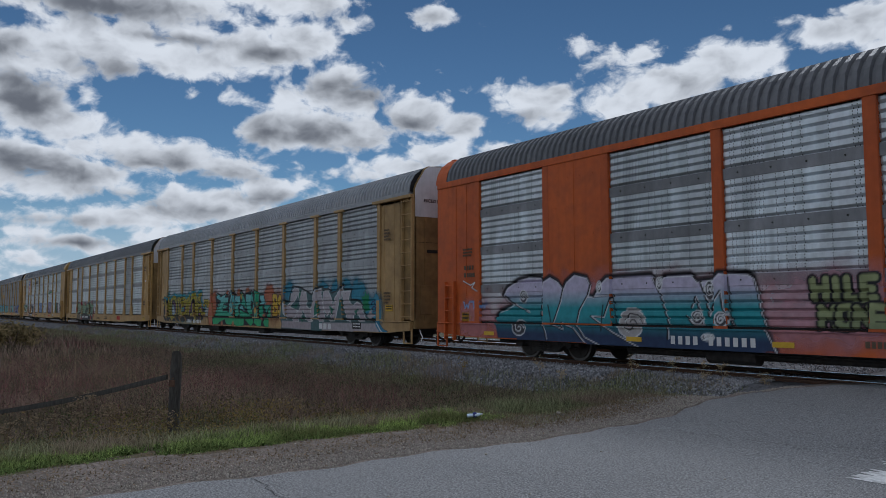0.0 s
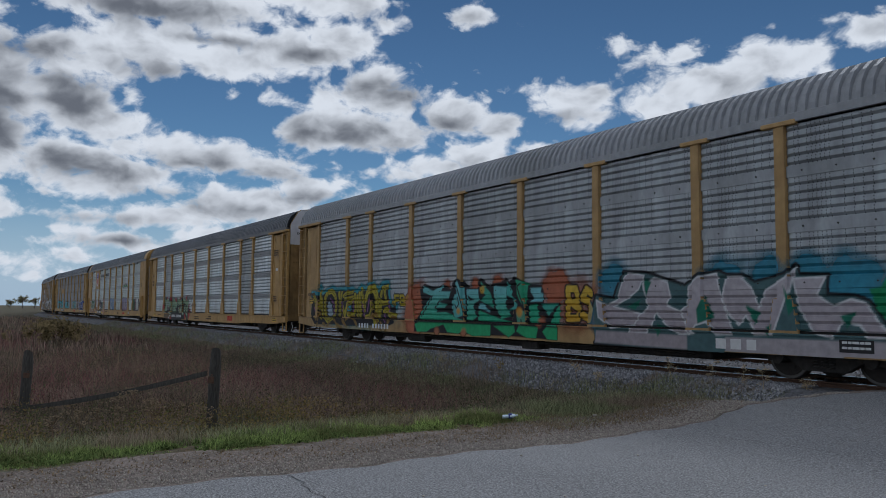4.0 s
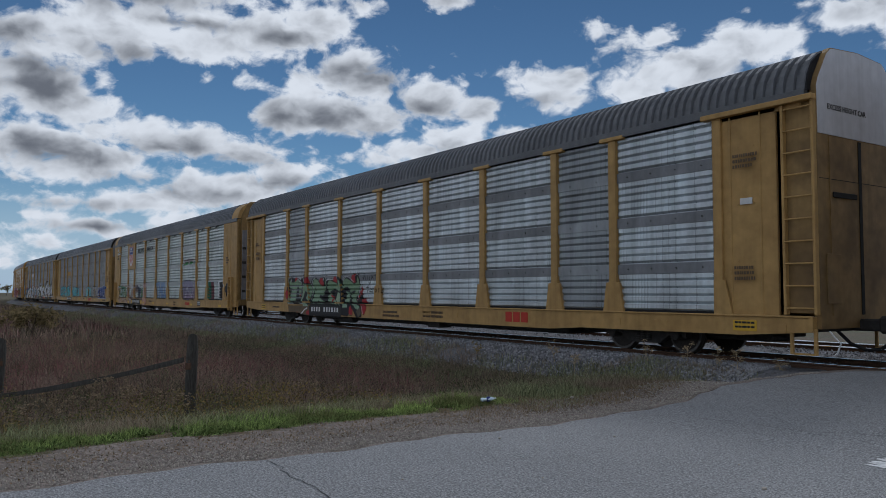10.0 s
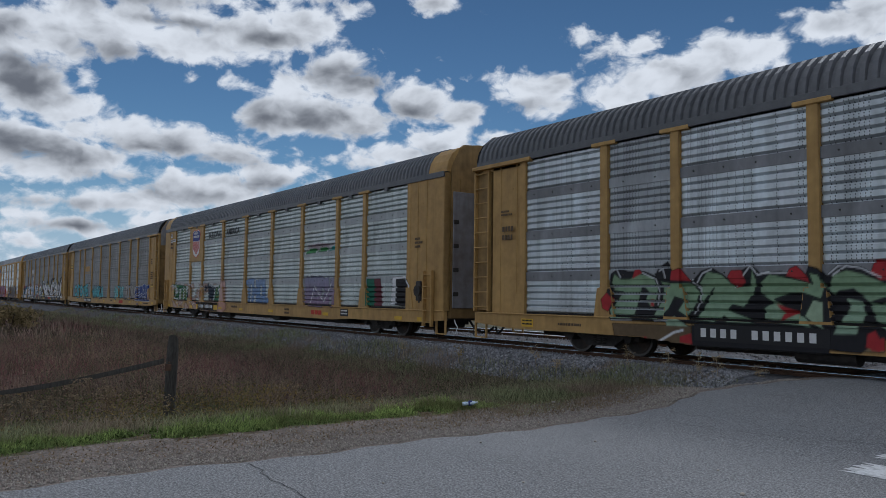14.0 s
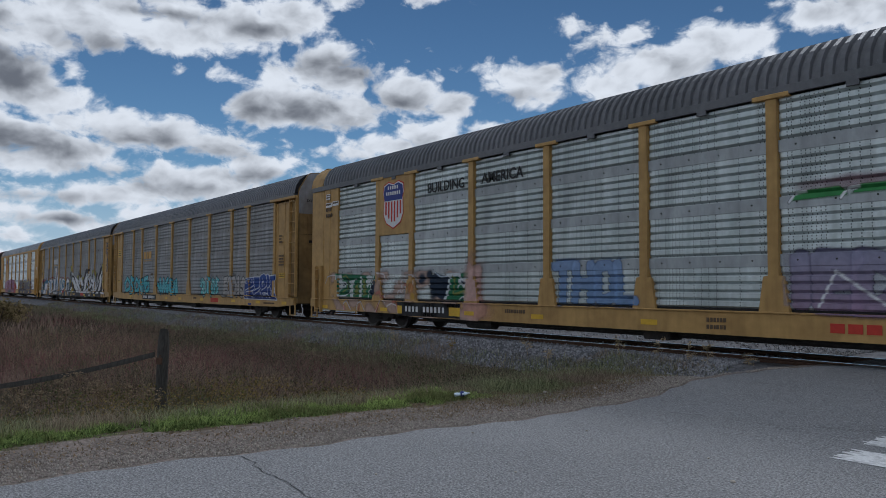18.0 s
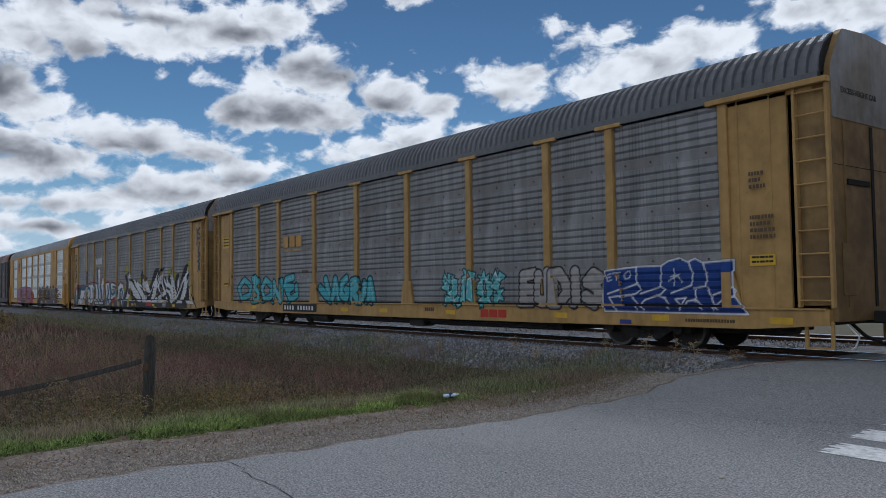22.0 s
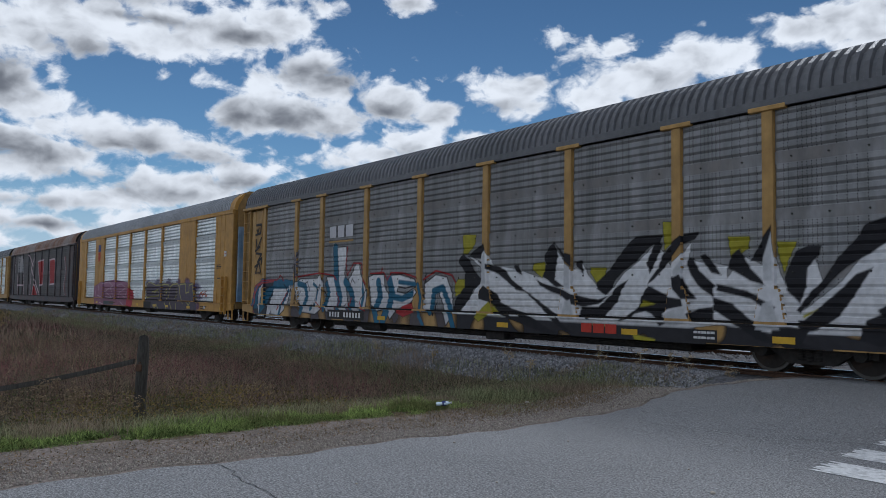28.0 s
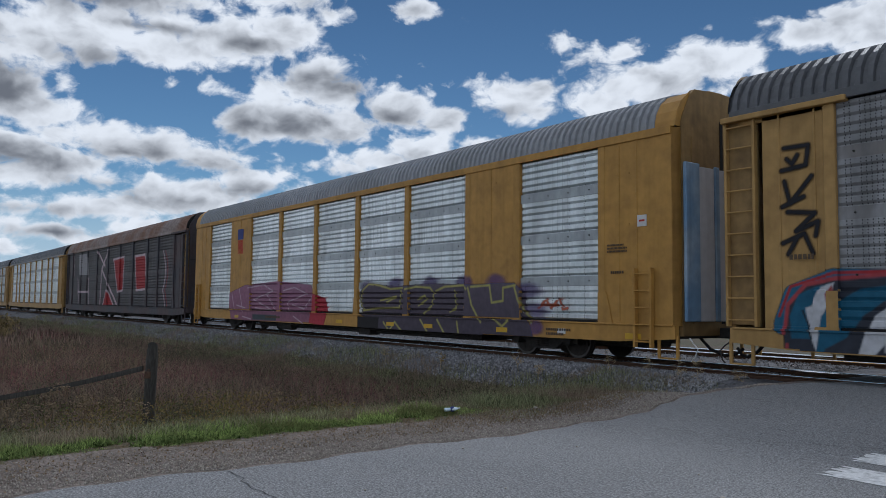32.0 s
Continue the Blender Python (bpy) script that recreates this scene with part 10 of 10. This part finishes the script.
def leafy_at(x, y):
    """Taller leafy growth round the fence and towards the verge."""
    o = out_of_road(x, y)
    if not 2.2 < o < 8.5 or y > 7.5:
        return 0
    return smooth(2.2, 3.2, o) * (1 - 0.7 * smooth(4.0, 7.5, y)) * smooth(-0.35, 0.3, noise.noise((x * 0.8, y * 0.8, 9)))


BROWN = leafy("dry_weed", (0.117, 0.076, 0.070), 0.7, 0.35, (0.25, 0.178, 0.146), (0.13, 0.116, 0.082), 0.4)
STRAW = leafy("straw_stalk", (0.40, 0.31, 0.19), 0.4, 0.3)
OLIVE = leafy("olive_grass", (0.155, 0.178, 0.09), 0.5, 0.45, (0.275, 0.285, 0.16), (0.28, 0.22, 0.165), 0.7)
FRESH = leafy("fresh_grass", (0.125, 0.19, 0.055), 0.6, 0.45, (0.36, 0.45, 0.15), (0.17, 0.185, 0.075), 1.6)
RUSSET = leafy("russet_weed", (0.21, 0.10, 0.098), 0.55, 0.35)
PALE = leafy("pale_seedhead", (0.26, 0.20, 0.135), 0.5, 0.3)
DRY = leafy("dry_stem", (0.17, 0.12, 0.08), 0.4, 0.3)
WITHERED = leafy("withered_leaf", (0.065, 0.052, 0.044), 0.6, 0.3, (0.20, 0.15, 0.11), (0.085, 0.10, 0.045), 0.8)
OCHRE = leafy("ochre_leaf", (0.15, 0.11, 0.05), 0.5, 0.35, (0.25, 0.18, 0.07), (0.10, 0.12, 0.05), 1.1)

blades("dry_weeds", field_spots(80000, 1, -9.3, -34, 0.0, 12.3, weeds_at, 1.25, 0.85), 0.50, 0.0075, BROWN, "dense dry brown weeds in the ditch", "weeds", 1, 0.95)
leaves("weed_leaves", field_spots(30000, 14, -9.3, -30, 0.0, 12.0, weeds_at, 1.3, 0.95), 0.03, 0.50, 0.017, WITHERED, "small withered leaves among the dry weeds", "weeds", 14, 3)
leaves("ochre_leaves", field_spots(5200, 15, -9.4, -15.5, -0.8, 7.4, leafy_at, 1.0, 0.9), 0.03, 0.55, 0.02, OCHRE, "ochre and green leaves of tall weeds by the fence", "weeds", 15, 5)
blades("far_weeds", field_spots(26000, 2, -30, -110, -14, 12.2, weeds_at, 1.4), 0.56, 0.04, BROWN, "dry brown weeds over the far field", "weeds", 2, 0.4)
blades("russet_weeds", field_spots(24000, 3, -10, -60, -1.5, 10.5, russet_at, 1.5, 0.8), 0.56, 0.010, RUSSET, "reddish brown weed patches", "weeds", 3, 0.8)
blades("straw_stalks", field_spots(5200, 4, -9.6, -40, 0.3, 12, weeds_at, 1.3, 0.95), 0.62, 0.005, STRAW, "thin pale straw stalks between the weeds", "dry grass", 4, 0.7)
blades("olive_grass", field_spots(52000, 5, -8.6, -75, 7.4, 13.0, olive_at, 1.5, 0.8), 0.22, 0.010, OLIVE, "dull olive grass along the foot of the ballast", "grass", 5, 0.8)
blades("corner_grass", field_spots(19000, 6, -7.9, -12.4, 6.8, 13, corner_at, 1.0, 0.7), 0.12, 0.008, OLIVE, "short dull grass beside the gravel shoulder", "grass", 6, 0.9)
blades("verge_grass", field_spots(6000, 7, -8.5, -10.9, -1.2, 7.6, verge_at, 1.0, 0.95), 0.155, 0.008, FRESH, "fresh green grass strip along the road shoulder", "grass", 7, 1.0, 5)
blades("verge_weeds", field_spots(4600, 8, -9.2, -13, -0.8, 7.4, lambda x, y: 0.9 if 2.0 < out_of_road(x, y) < 5.0 else 0, 1.4, 0.95), 0.24, 0.009, OLIVE, "olive weeds behind the green verge", "weeds", 8, 0.8, 2)
blades("verge_leaves", field_spots(6200, 9, -8.6, -11.2, -1.2, 7.4, verge_at, 1.0, 0.9), 0.10, 0.04, leafy("broad_leaf", (0.055, 0.095, 0.03), 0.55, 0.4, (0.17, 0.23, 0.08)), "low broad-leaved weeds in the verge", "weeds", 9, 1.6, 3)
blades("shoulder_grass", field_spots(3600, 10, -7.6, -9.6, -1.2, 12.0, lambda x, y: 0.8 if 0.45 < out_of_road(x, y) < 2.0 else 0, 1.0, 0.95), 0.06, 0.008, leafy("dead_grass", (0.20, 0.15, 0.09), 0.55, 0.3), "short dead grass in the gravel shoulder", "dry grass", 10, 1.4, 4)


def litter_spots(count):
    rng = np.random.RandomState(12)
    y = rng.uniform(-1, 12, count)
    x = np.array([road_edge(b) for b in y]) - np.abs(rng.normal(0.9, 0.5, count)) - 0.05
    return x, y, np.full(count, 1.0)


blades("dead_leaves", litter_spots(5200), 0.03, 0.022, leafy("dead_leaf", (0.20, 0.14, 0.085), 0.6, 0.1), "scattered brown leaf litter on the shoulder", "leaf litter", 13, 3.0)


def seed_weed(name, x, y, h, seed, mat, head, label):
    """A tall weed: bent stem, side twigs and small pale heads."""
    rng = random.Random(seed)
    z = ground_height(x, y) - 0.02
    thing = tagged(new(name), label, "weed")
    thing.location = (x, y, z)
    stem, heads = bmesh.new(), bmesh.new()
    top = Vector((rng.uniform(-0.1, 0.1), rng.uniform(-0.1, 0.1), h))
    mid = top * 0.5 + Vector((rng.uniform(-0.05, 0.05), rng.uniform(-0.05, 0.05), 0))
    tube(stem, (0, 0, 0), mid, 0.005, 5)
    tube(stem, mid, top, 0.004, 5)
    for _ in range(11):
        f = rng.uniform(0.55, 1.0)
        a = rng.uniform(0, 6.28)
        p = mid.lerp(top, (f - 0.5) * 2)
        q = p + Vector((math.cos(a) * 0.09, math.sin(a) * 0.09, rng.uniform(0.04, 0.16))) * rng.uniform(0.6, 1.2)
        tube(stem, p, q, 0.0025, 4)
        for _ in range(9):
            r = q + Vector((rng.gauss(0, 0.03), rng.gauss(0, 0.03), rng.gauss(0.01, 0.015)))
            bmesh.ops.create_icosphere(heads, subdivisions=1, radius=rng.uniform(0.005, 0.012), matrix=Matrix.Translation(r) @ Matrix.Diagonal((1.3, 1.3, 0.8, 1)))
    tagged(part("stem", stem, mat, thing), kind="stuff")
    tagged(part("seed_head", heads, head, thing, "pale fluffy seed heads"), kind="stuff")
    return thing


for k, (x, y, h) in enumerate(((-11.6, 5.05, 0.62), (-11.5, 5.3, 0.55), (-10.9, 2.4, 0.6), (-11.3, 2.0, 0.7), (-11.9, 2.7, 0.75), (-11.2, 1.5, 0.62), (-12.1, 2.2, 0.8), (-10.7, 3.1, 0.5), (-12.4, 1.9, 0.7), (-11.4, 2.9, 0.66), (-12.9, 2.6, 0.85), (-10.8, 1.2, 0.5))):
    seed_weed("seed_weed", x, y, h * 0.85, k, DRY, PALE, "tall dry weed with pale fluffy seed heads")
for k, (x, y) in enumerate(((-16.0, 11.9), (-13.5, 12.3), (-11.0, 12.6), (-12.2, 11.6), (-9.6, 12.9), (-9.0, 12.6), (-8.4, 13.0), (-18.5, 11.8), (-10.3, 12.9))):
    seed_weed("seed_weed", x, y, 0.45 + 0.1 * (k % 3), 30 + k, STRAW, leafy("yellow_leaf", (0.22, 0.15, 0.03), 0.4, 0.3) if k == 0 else STRAW, "low dry weed growing at the ballast foot")


def bush(x, y, wide, high, seed, mat, label):
    """A low bush: several stems and a loose crown of many small leaves."""
    rng = np.random.RandomState(seed)
    z = ground_height(x, y)
    thing = tagged(new("bush"), label, "bush")
    thing.location = (x, y, z)
    stems = bmesh.new()
    for _ in range(9):
        a = rng.uniform(0, 6.28)
        tube(stems, (rng.normal(0, 0.1), rng.normal(0, 0.1), 0), (math.cos(a) * wide * 0.3, math.sin(a) * wide * 0.3, high * rng.uniform(0.5, 0.85)), 0.02, 5)
    part("stem", stems, M["tie"], thing)
    n = 2400
    c = rng.normal(0, 1, (40, 3)) * [wide * 0.22, wide * 0.22, high * 0.16] + [0, 0, high * 0.52]
    p = c[rng.randint(0, 40, n)] + rng.normal(0, 0.13, (n, 3))
    p[:, 2] = np.clip(p[:, 2], 0.05, high)
    d1, d2 = rng.normal(0, 0.045, (n, 3)), rng.normal(0, 0.03, (n, 3))
    v = np.stack([p - d1, p + d2, p + d1, p - d2], 1)
    me = bpy.data.meshes.new("leaves")
    me.from_pydata(v.reshape(-1, 3).tolist(), [], (np.arange(n)[:, None] * 4 + np.arange(4)).tolist())
    me.materials.append(mat)
    part("foliage", me, None, thing)


bush(-41.0, 4.6, 3.2, 1.55, 3, leafy("bush_leaf", (0.15, 0.13, 0.07), 0.5, 0.4, (0.22, 0.17, 0.09)), "loose olive bush standing in the dry field")


def far_tree(x, y, high, seed):
    """A tree on the horizon: trunk, limbs and a ragged crown of leaf clumps."""
    rng = np.random.RandomState(seed)
    thing = tagged(new("tree"), "dark leafy tree on the far horizon", "tree", "trees on the horizon")
    thing.location = (x, y, ground_height(x, y))
    bm = bmesh.new()
    bmesh.ops.create_cone(bm, cap_ends=True, segments=8, radius1=high * 0.03, radius2=high * 0.012, depth=high * 0.6, matrix=Matrix.Translation((0, 0, high * 0.3)))
    for k in range(6):
        a = rng.uniform(0, 6.28)
        tube(bm, (0, 0, high * (0.3 + 0.05 * k)), (math.cos(a) * high * 0.25, math.sin(a) * high * 0.25, high * rng.uniform(0.55, 0.8)), high * 0.009, 5)
    part("trunk", bm, M["tie"], thing)
    n = 900
    c = rng.normal(0, 1, (24, 3)) * [high * 0.2, high * 0.2, high * 0.14] + [0, 0, high * 0.62]
    p = c[rng.randint(0, 24, n)] + rng.normal(0, high * 0.06, (n, 3))
    d1, d2 = rng.normal(0, high * 0.025, (n, 3)), rng.normal(0, high * 0.02, (n, 3))
    v = np.stack([p - d1, p + d2, p + d1, p - d2], 1)
    me = bpy.data.meshes.new("crown")
    me.from_pydata(v.reshape(-1, 3).tolist(), [], (np.arange(n)[:, None] * 4 + np.arange(4)).tolist())
    me.materials.append(OLIVE)
    part("crown", me, None, thing)


for k, (dist, a, h) in enumerate(((420, 3.6, 5), (430, 4.3, 6.5), (425, 5.0, 5.5), (440, 1.5, 6), (450, 0.2, 7), (430, -2, 6), (520, 12, 9), (560, 22, 9), (540, 35, 10), (600, 48, 9), (580, 60, 10))):
    far_tree(-dist * math.cos(radians(a)), dist * math.sin(radians(a)), h, k)


# ---- small things ----
def fence_post(x, y, high, lean, seed):
    """A split, weathered post, uneven and cracked."""
    rng = random.Random(seed)
    thing = tagged(new("fence_post"), "weathered grey wooden fence post among weeds", "fence post", "posts of the broken fence")
    bm = bmesh.new()
    rows = []
    for k in range(9):
        z = -0.2 + (high + 0.2) * k / 8
        ring = []
        for j in range(10):
            a = j * 2 * math.pi / 10
            r = 0.085 * (1 + 0.18 * noise.noise((math.cos(a) * 1.5, math.sin(a) * 1.5 + seed, z * 1.2))) * (1.0 if k < 8 else 0.8)
            ring.append(bm.verts.new((r * math.cos(a), r * 1.1 * math.sin(a), z + (0.05 * math.cos(a + seed) if k == 8 else 0))))
        rows.append(ring)
    for a, b in zip(rows, rows[1:]):
        for j in range(10):
            bm.faces.new((a[j], a[(j + 1) % 10], b[(j + 1) % 10], b[j]))
    bm.faces.new(rows[-1])
    bm.faces.new(rows[0][::-1])
    part("post", bm, M["wood"], thing)
    bm = bmesh.new()
    tube(bm, (0.02, -0.12, high * 0.72), (0.02, -0.06, high * 0.72), 0.012, 6)
    box(bm, -0.05, 0.05, -0.105, -0.075, high * 0.62, high * 0.70, 0.006)
    part("bracket", bm, M["rail_side"], thing, "rusty iron bracket")
    thing.matrix_basis = pose(x, y, ground_height(x, y), lean, 2, seed * 40)
    return thing


fence_post(-12.55, 3.68, 1.34, 1.0, 1)
fence_post(-15.75, 1.28, 1.16, -3.0, 2)


def fallen_rail(a, b):
    a, b = Vector(a), Vector(b)
    bm = bmesh.new()
    n = 9
    rows = []
    side = (b - a).cross(Vector((0, 0, 1))).normalized()
    for k in range(n):
        p = a.lerp(b, k / (n - 1)) + Vector((0, 0, -0.07 * math.sin(math.pi * k / (n - 1))))
        w = 0.018 + 0.005 * noise.noise((k * 0.7, 0, 0))
        h = 0.04 + 0.009 * noise.noise((k * 0.9, 3, 0))
        rows.append([bm.verts.new(p + side * u * w + Vector((0, 0, v * h))) for u, v in ((-1, -1), (1, -1), (1.1, 0.2), (0.8, 1), (-0.8, 1), (-1.1, 0.1))])
    for r, q in zip(rows, rows[1:]):
        for j in range(6):
            bm.faces.new((r[j], r[(j + 1) % 6], q[(j + 1) % 6], q[j]))
    bm.faces.new(rows[0])
    bm.faces.new(rows[-1][::-1])
    bmesh.ops.recalc_face_normals(bm, faces=bm.faces)
    tagged(new("fence_rail", mesh_of("fence_rail", bm, M["wood"])), "weathered wooden fence rail sagging between two posts", "fence rail")


fallen_rail((-12.58, 3.58, 0.49), (-16.1, 0.95, -0.33))


def drink_bottle(x, y):
    thing = tagged(new("plastic_bottle"), "crushed clear blue plastic bottle lying on the grass edge", "bottle")
    clear = material("bottle_plastic", (0.62, 0.72, 0.82), 0.2, grain=0.2, scale=40)
    bm = bmesh.new()
    prof = [(0.0, 0.03), (0.012, 0.036), (0.05, 0.034), (0.075, 0.028), (0.10, 0.035), (0.15, 0.036), (0.175, 0.026), (0.195, 0.013), (0.205, 0.012)]
    rows = [[bm.verts.new((u, r * math.cos(a) * (1.1 + 0.15 * math.sin(u * 60)), r * math.sin(a) * 0.8 + 0.03)) for a in [j * 2 * math.pi / 12 for j in range(12)]] for u, r in prof]
    for a, b in zip(rows, rows[1:]):
        for j in range(12):
            bm.faces.new((a[j], b[j], b[(j + 1) % 12], a[(j + 1) % 12]))
    bm.faces.new(rows[0])
    bm.faces.new(rows[-1][::-1])
    part("body", bm, clear, thing)
    part("cap", tube(bmesh.new(), (0.203, 0, 0.03), (0.222, 0, 0.03), 0.015, 12), M["sign_white"], thing, "white screw cap")
    bm = bmesh.new()
    tube(bm, (0.085, 0, 0.03), (0.135, 0, 0.03), 0.037, 12)
    part("label_band", bm, M["sign_blue"], thing, "blue label band")
    thing.matrix_basis = pose(x, y, ground_height(x, y) + 0.03, 0, -6, 62)


drink_bottle(-8.95, 6.72)


def road_z(x, y):
    return ground_height(x, y) + 0.012


def road_bar(x0, x1, y0, y1, seed):
    """A worn painted bar on the asphalt with a ragged end."""
    rng = random.Random(seed)
    bm = bmesh.new()
    n = 14
    left = []
    for k in range(n + 1):
        y = y0 + (y1 - y0) * k / n
        left.append((x0 + rng.uniform(-0.02, 0.05) + 0.10 * (k % 5 == 2), y))
    lo = [bm.verts.new((x, y, road_z(x, y) + 0.005)) for x, y in left]
    hi = [bm.verts.new((x1, y, road_z(x1, y) + 0.005)) for x, y in left]
    for k in range(n):
        bm.faces.new((lo[k], hi[k], hi[k + 1], lo[k + 1]))
    bmesh.ops.recalc_face_normals(bm, faces=bm.faces)
    tagged(new("road_marking", mesh_of("road_marking", bm, M["white"])), "worn white painted bar on the asphalt", "road marking", "bars of the crossing marking")


road_bar(-3.80, -1.3, 7.13, 7.64, 1)
road_bar(-3.90, -1.3, 7.92, 8.40, 2)
road_bar(-3.90, -1.3, 8.70, 9.16, 3)


def crack(pts, w, seed):
    """A thin branching crack, filled with dirt."""
    rng = random.Random(seed)
    line = []
    for (xa, ya), (xb, yb) in zip(pts, pts[1:]):
        n = max(3, int(math.hypot(xb - xa, yb - ya) / 0.09))
        line += [(xa + (xb - xa) * k / n + rng.gauss(0, 0.013), ya + (yb - ya) * k / n + rng.gauss(0, 0.013)) for k in range(n)]
    line.append(pts[-1])
    bm = bmesh.new()
    prev = None
    for k, (x, y) in enumerate(line):
        xn, yn = line[min(k + 1, len(line) - 1)]
        xp, yp = line[max(k - 1, 0)]
        dx, dy = xn - xp, yn - yp
        d = math.hypot(dx, dy) or 1
        ww = w * rng.uniform(0.35, 1.2)
        cur = [bm.verts.new((x + s * ww * -dy / d, y + s * ww * dx / d, road_z(x, y) + 0.004)) for s in (-1, 1)]
        if prev:
            bm.faces.new((prev[0], cur[0], cur[1], prev[1]))
        prev = cur
    bmesh.ops.recalc_face_normals(bm, faces=bm.faces)
    tagged(new("road_crack", mesh_of("road_crack", bm, M["tar"])), "thin dark crack in the asphalt", "crack", kind="structure")


crack([(-6.95, 7.55), (-6.56, 7.76), (-6.08, 7.97), (-4.92, 8.16), (-4.26, 8.49), (-3.5, 8.85), (-1.0, 9.3), (3.0, 9.6)], 0.006, 1)
crack([(-7.15, 2.67), (-6.9, 2.76), (-6.55, 2.75), (-6.2, 2.66), (-5.81, 2.69), (-5.33, 2.65), (-4.2, 2.75)], 0.006, 2)
crack([(-6.7, 10.6), (-5.2, 10.9), (-3.0, 11.2), (1.0, 11.3)], 0.007, 3)


def pebble(x, y, r, seed, mat):
    bm = bmesh.new()
    bmesh.ops.create_icosphere(bm, subdivisions=2, radius=r)
    for v in bm.verts:
        v.co *= 1 + 0.25 * noise.noise(v.co * 40 + Vector((seed, 0, 0)))
        v.co.z *= 0.6
    ob = tagged(new("loose_stone", mesh_of("loose_stone", bm, mat)), "small pale stone lying on the asphalt", "stone", "stones on the road")
    ob.location = (x, y, road_z(x, y) + r * 0.4)


for k, (x, y, r) in enumerate(((-3.75, 5.6, 0.022), (-5.0, 4.4, 0.012), (-4.4, 6.2, 0.012), (-6.0, 6.3, 0.014), (-5.6, 3.4, 0.012), (-6.6, 5.2, 0.015), (-8.55, 8.1, 0.03), (-8.3, 8.9, 0.025))):
    pebble(x, y, r, k, M["pebble"])


# ---- motion ----
SLACK = (0.13, 0.09, -0.11, -0.15, -0.18, 0.02, 0.21, 0.2, 0.2, 0.2, 0.2)


def run(t):
    """How far the joint behind the first car is from the crossing, in metres along the track: the train gathers speed."""
    u = (t - 16) / 16
    return -51.4618 + u * (-80.6343 + u * (-9.2608 + u * (2.0828 + u * (1.4194 - 0.4969 * u))))


def car_pose(i, t):
    s = run(t) + PITCH * (i - 0.5) - SLACK[i]
    a, _ = track_point(s - 9.85)
    b, _ = track_point(s + 9.85)
    m = (a + b) / 2
    w = a - b
    return pose(m.x, m.y, RAIL, 0, 0, math.degrees(math.atan2(w.y, w.x)))


def motions():
    for i, car in enumerate(CARS):
        walk(car, [(k * 0.5, car_pose(i, k * 0.5)) for k in range(65)])
    turn = [(k * 0.1, math.degrees((run(0) - run(k * 0.1)) / 0.419)) for k in range(321)]
    for w, d in WHEELS:
        walk(w, [(t, pose(d, 0, 0.42, 0, a, 0)) for t, a in turn])


motions()
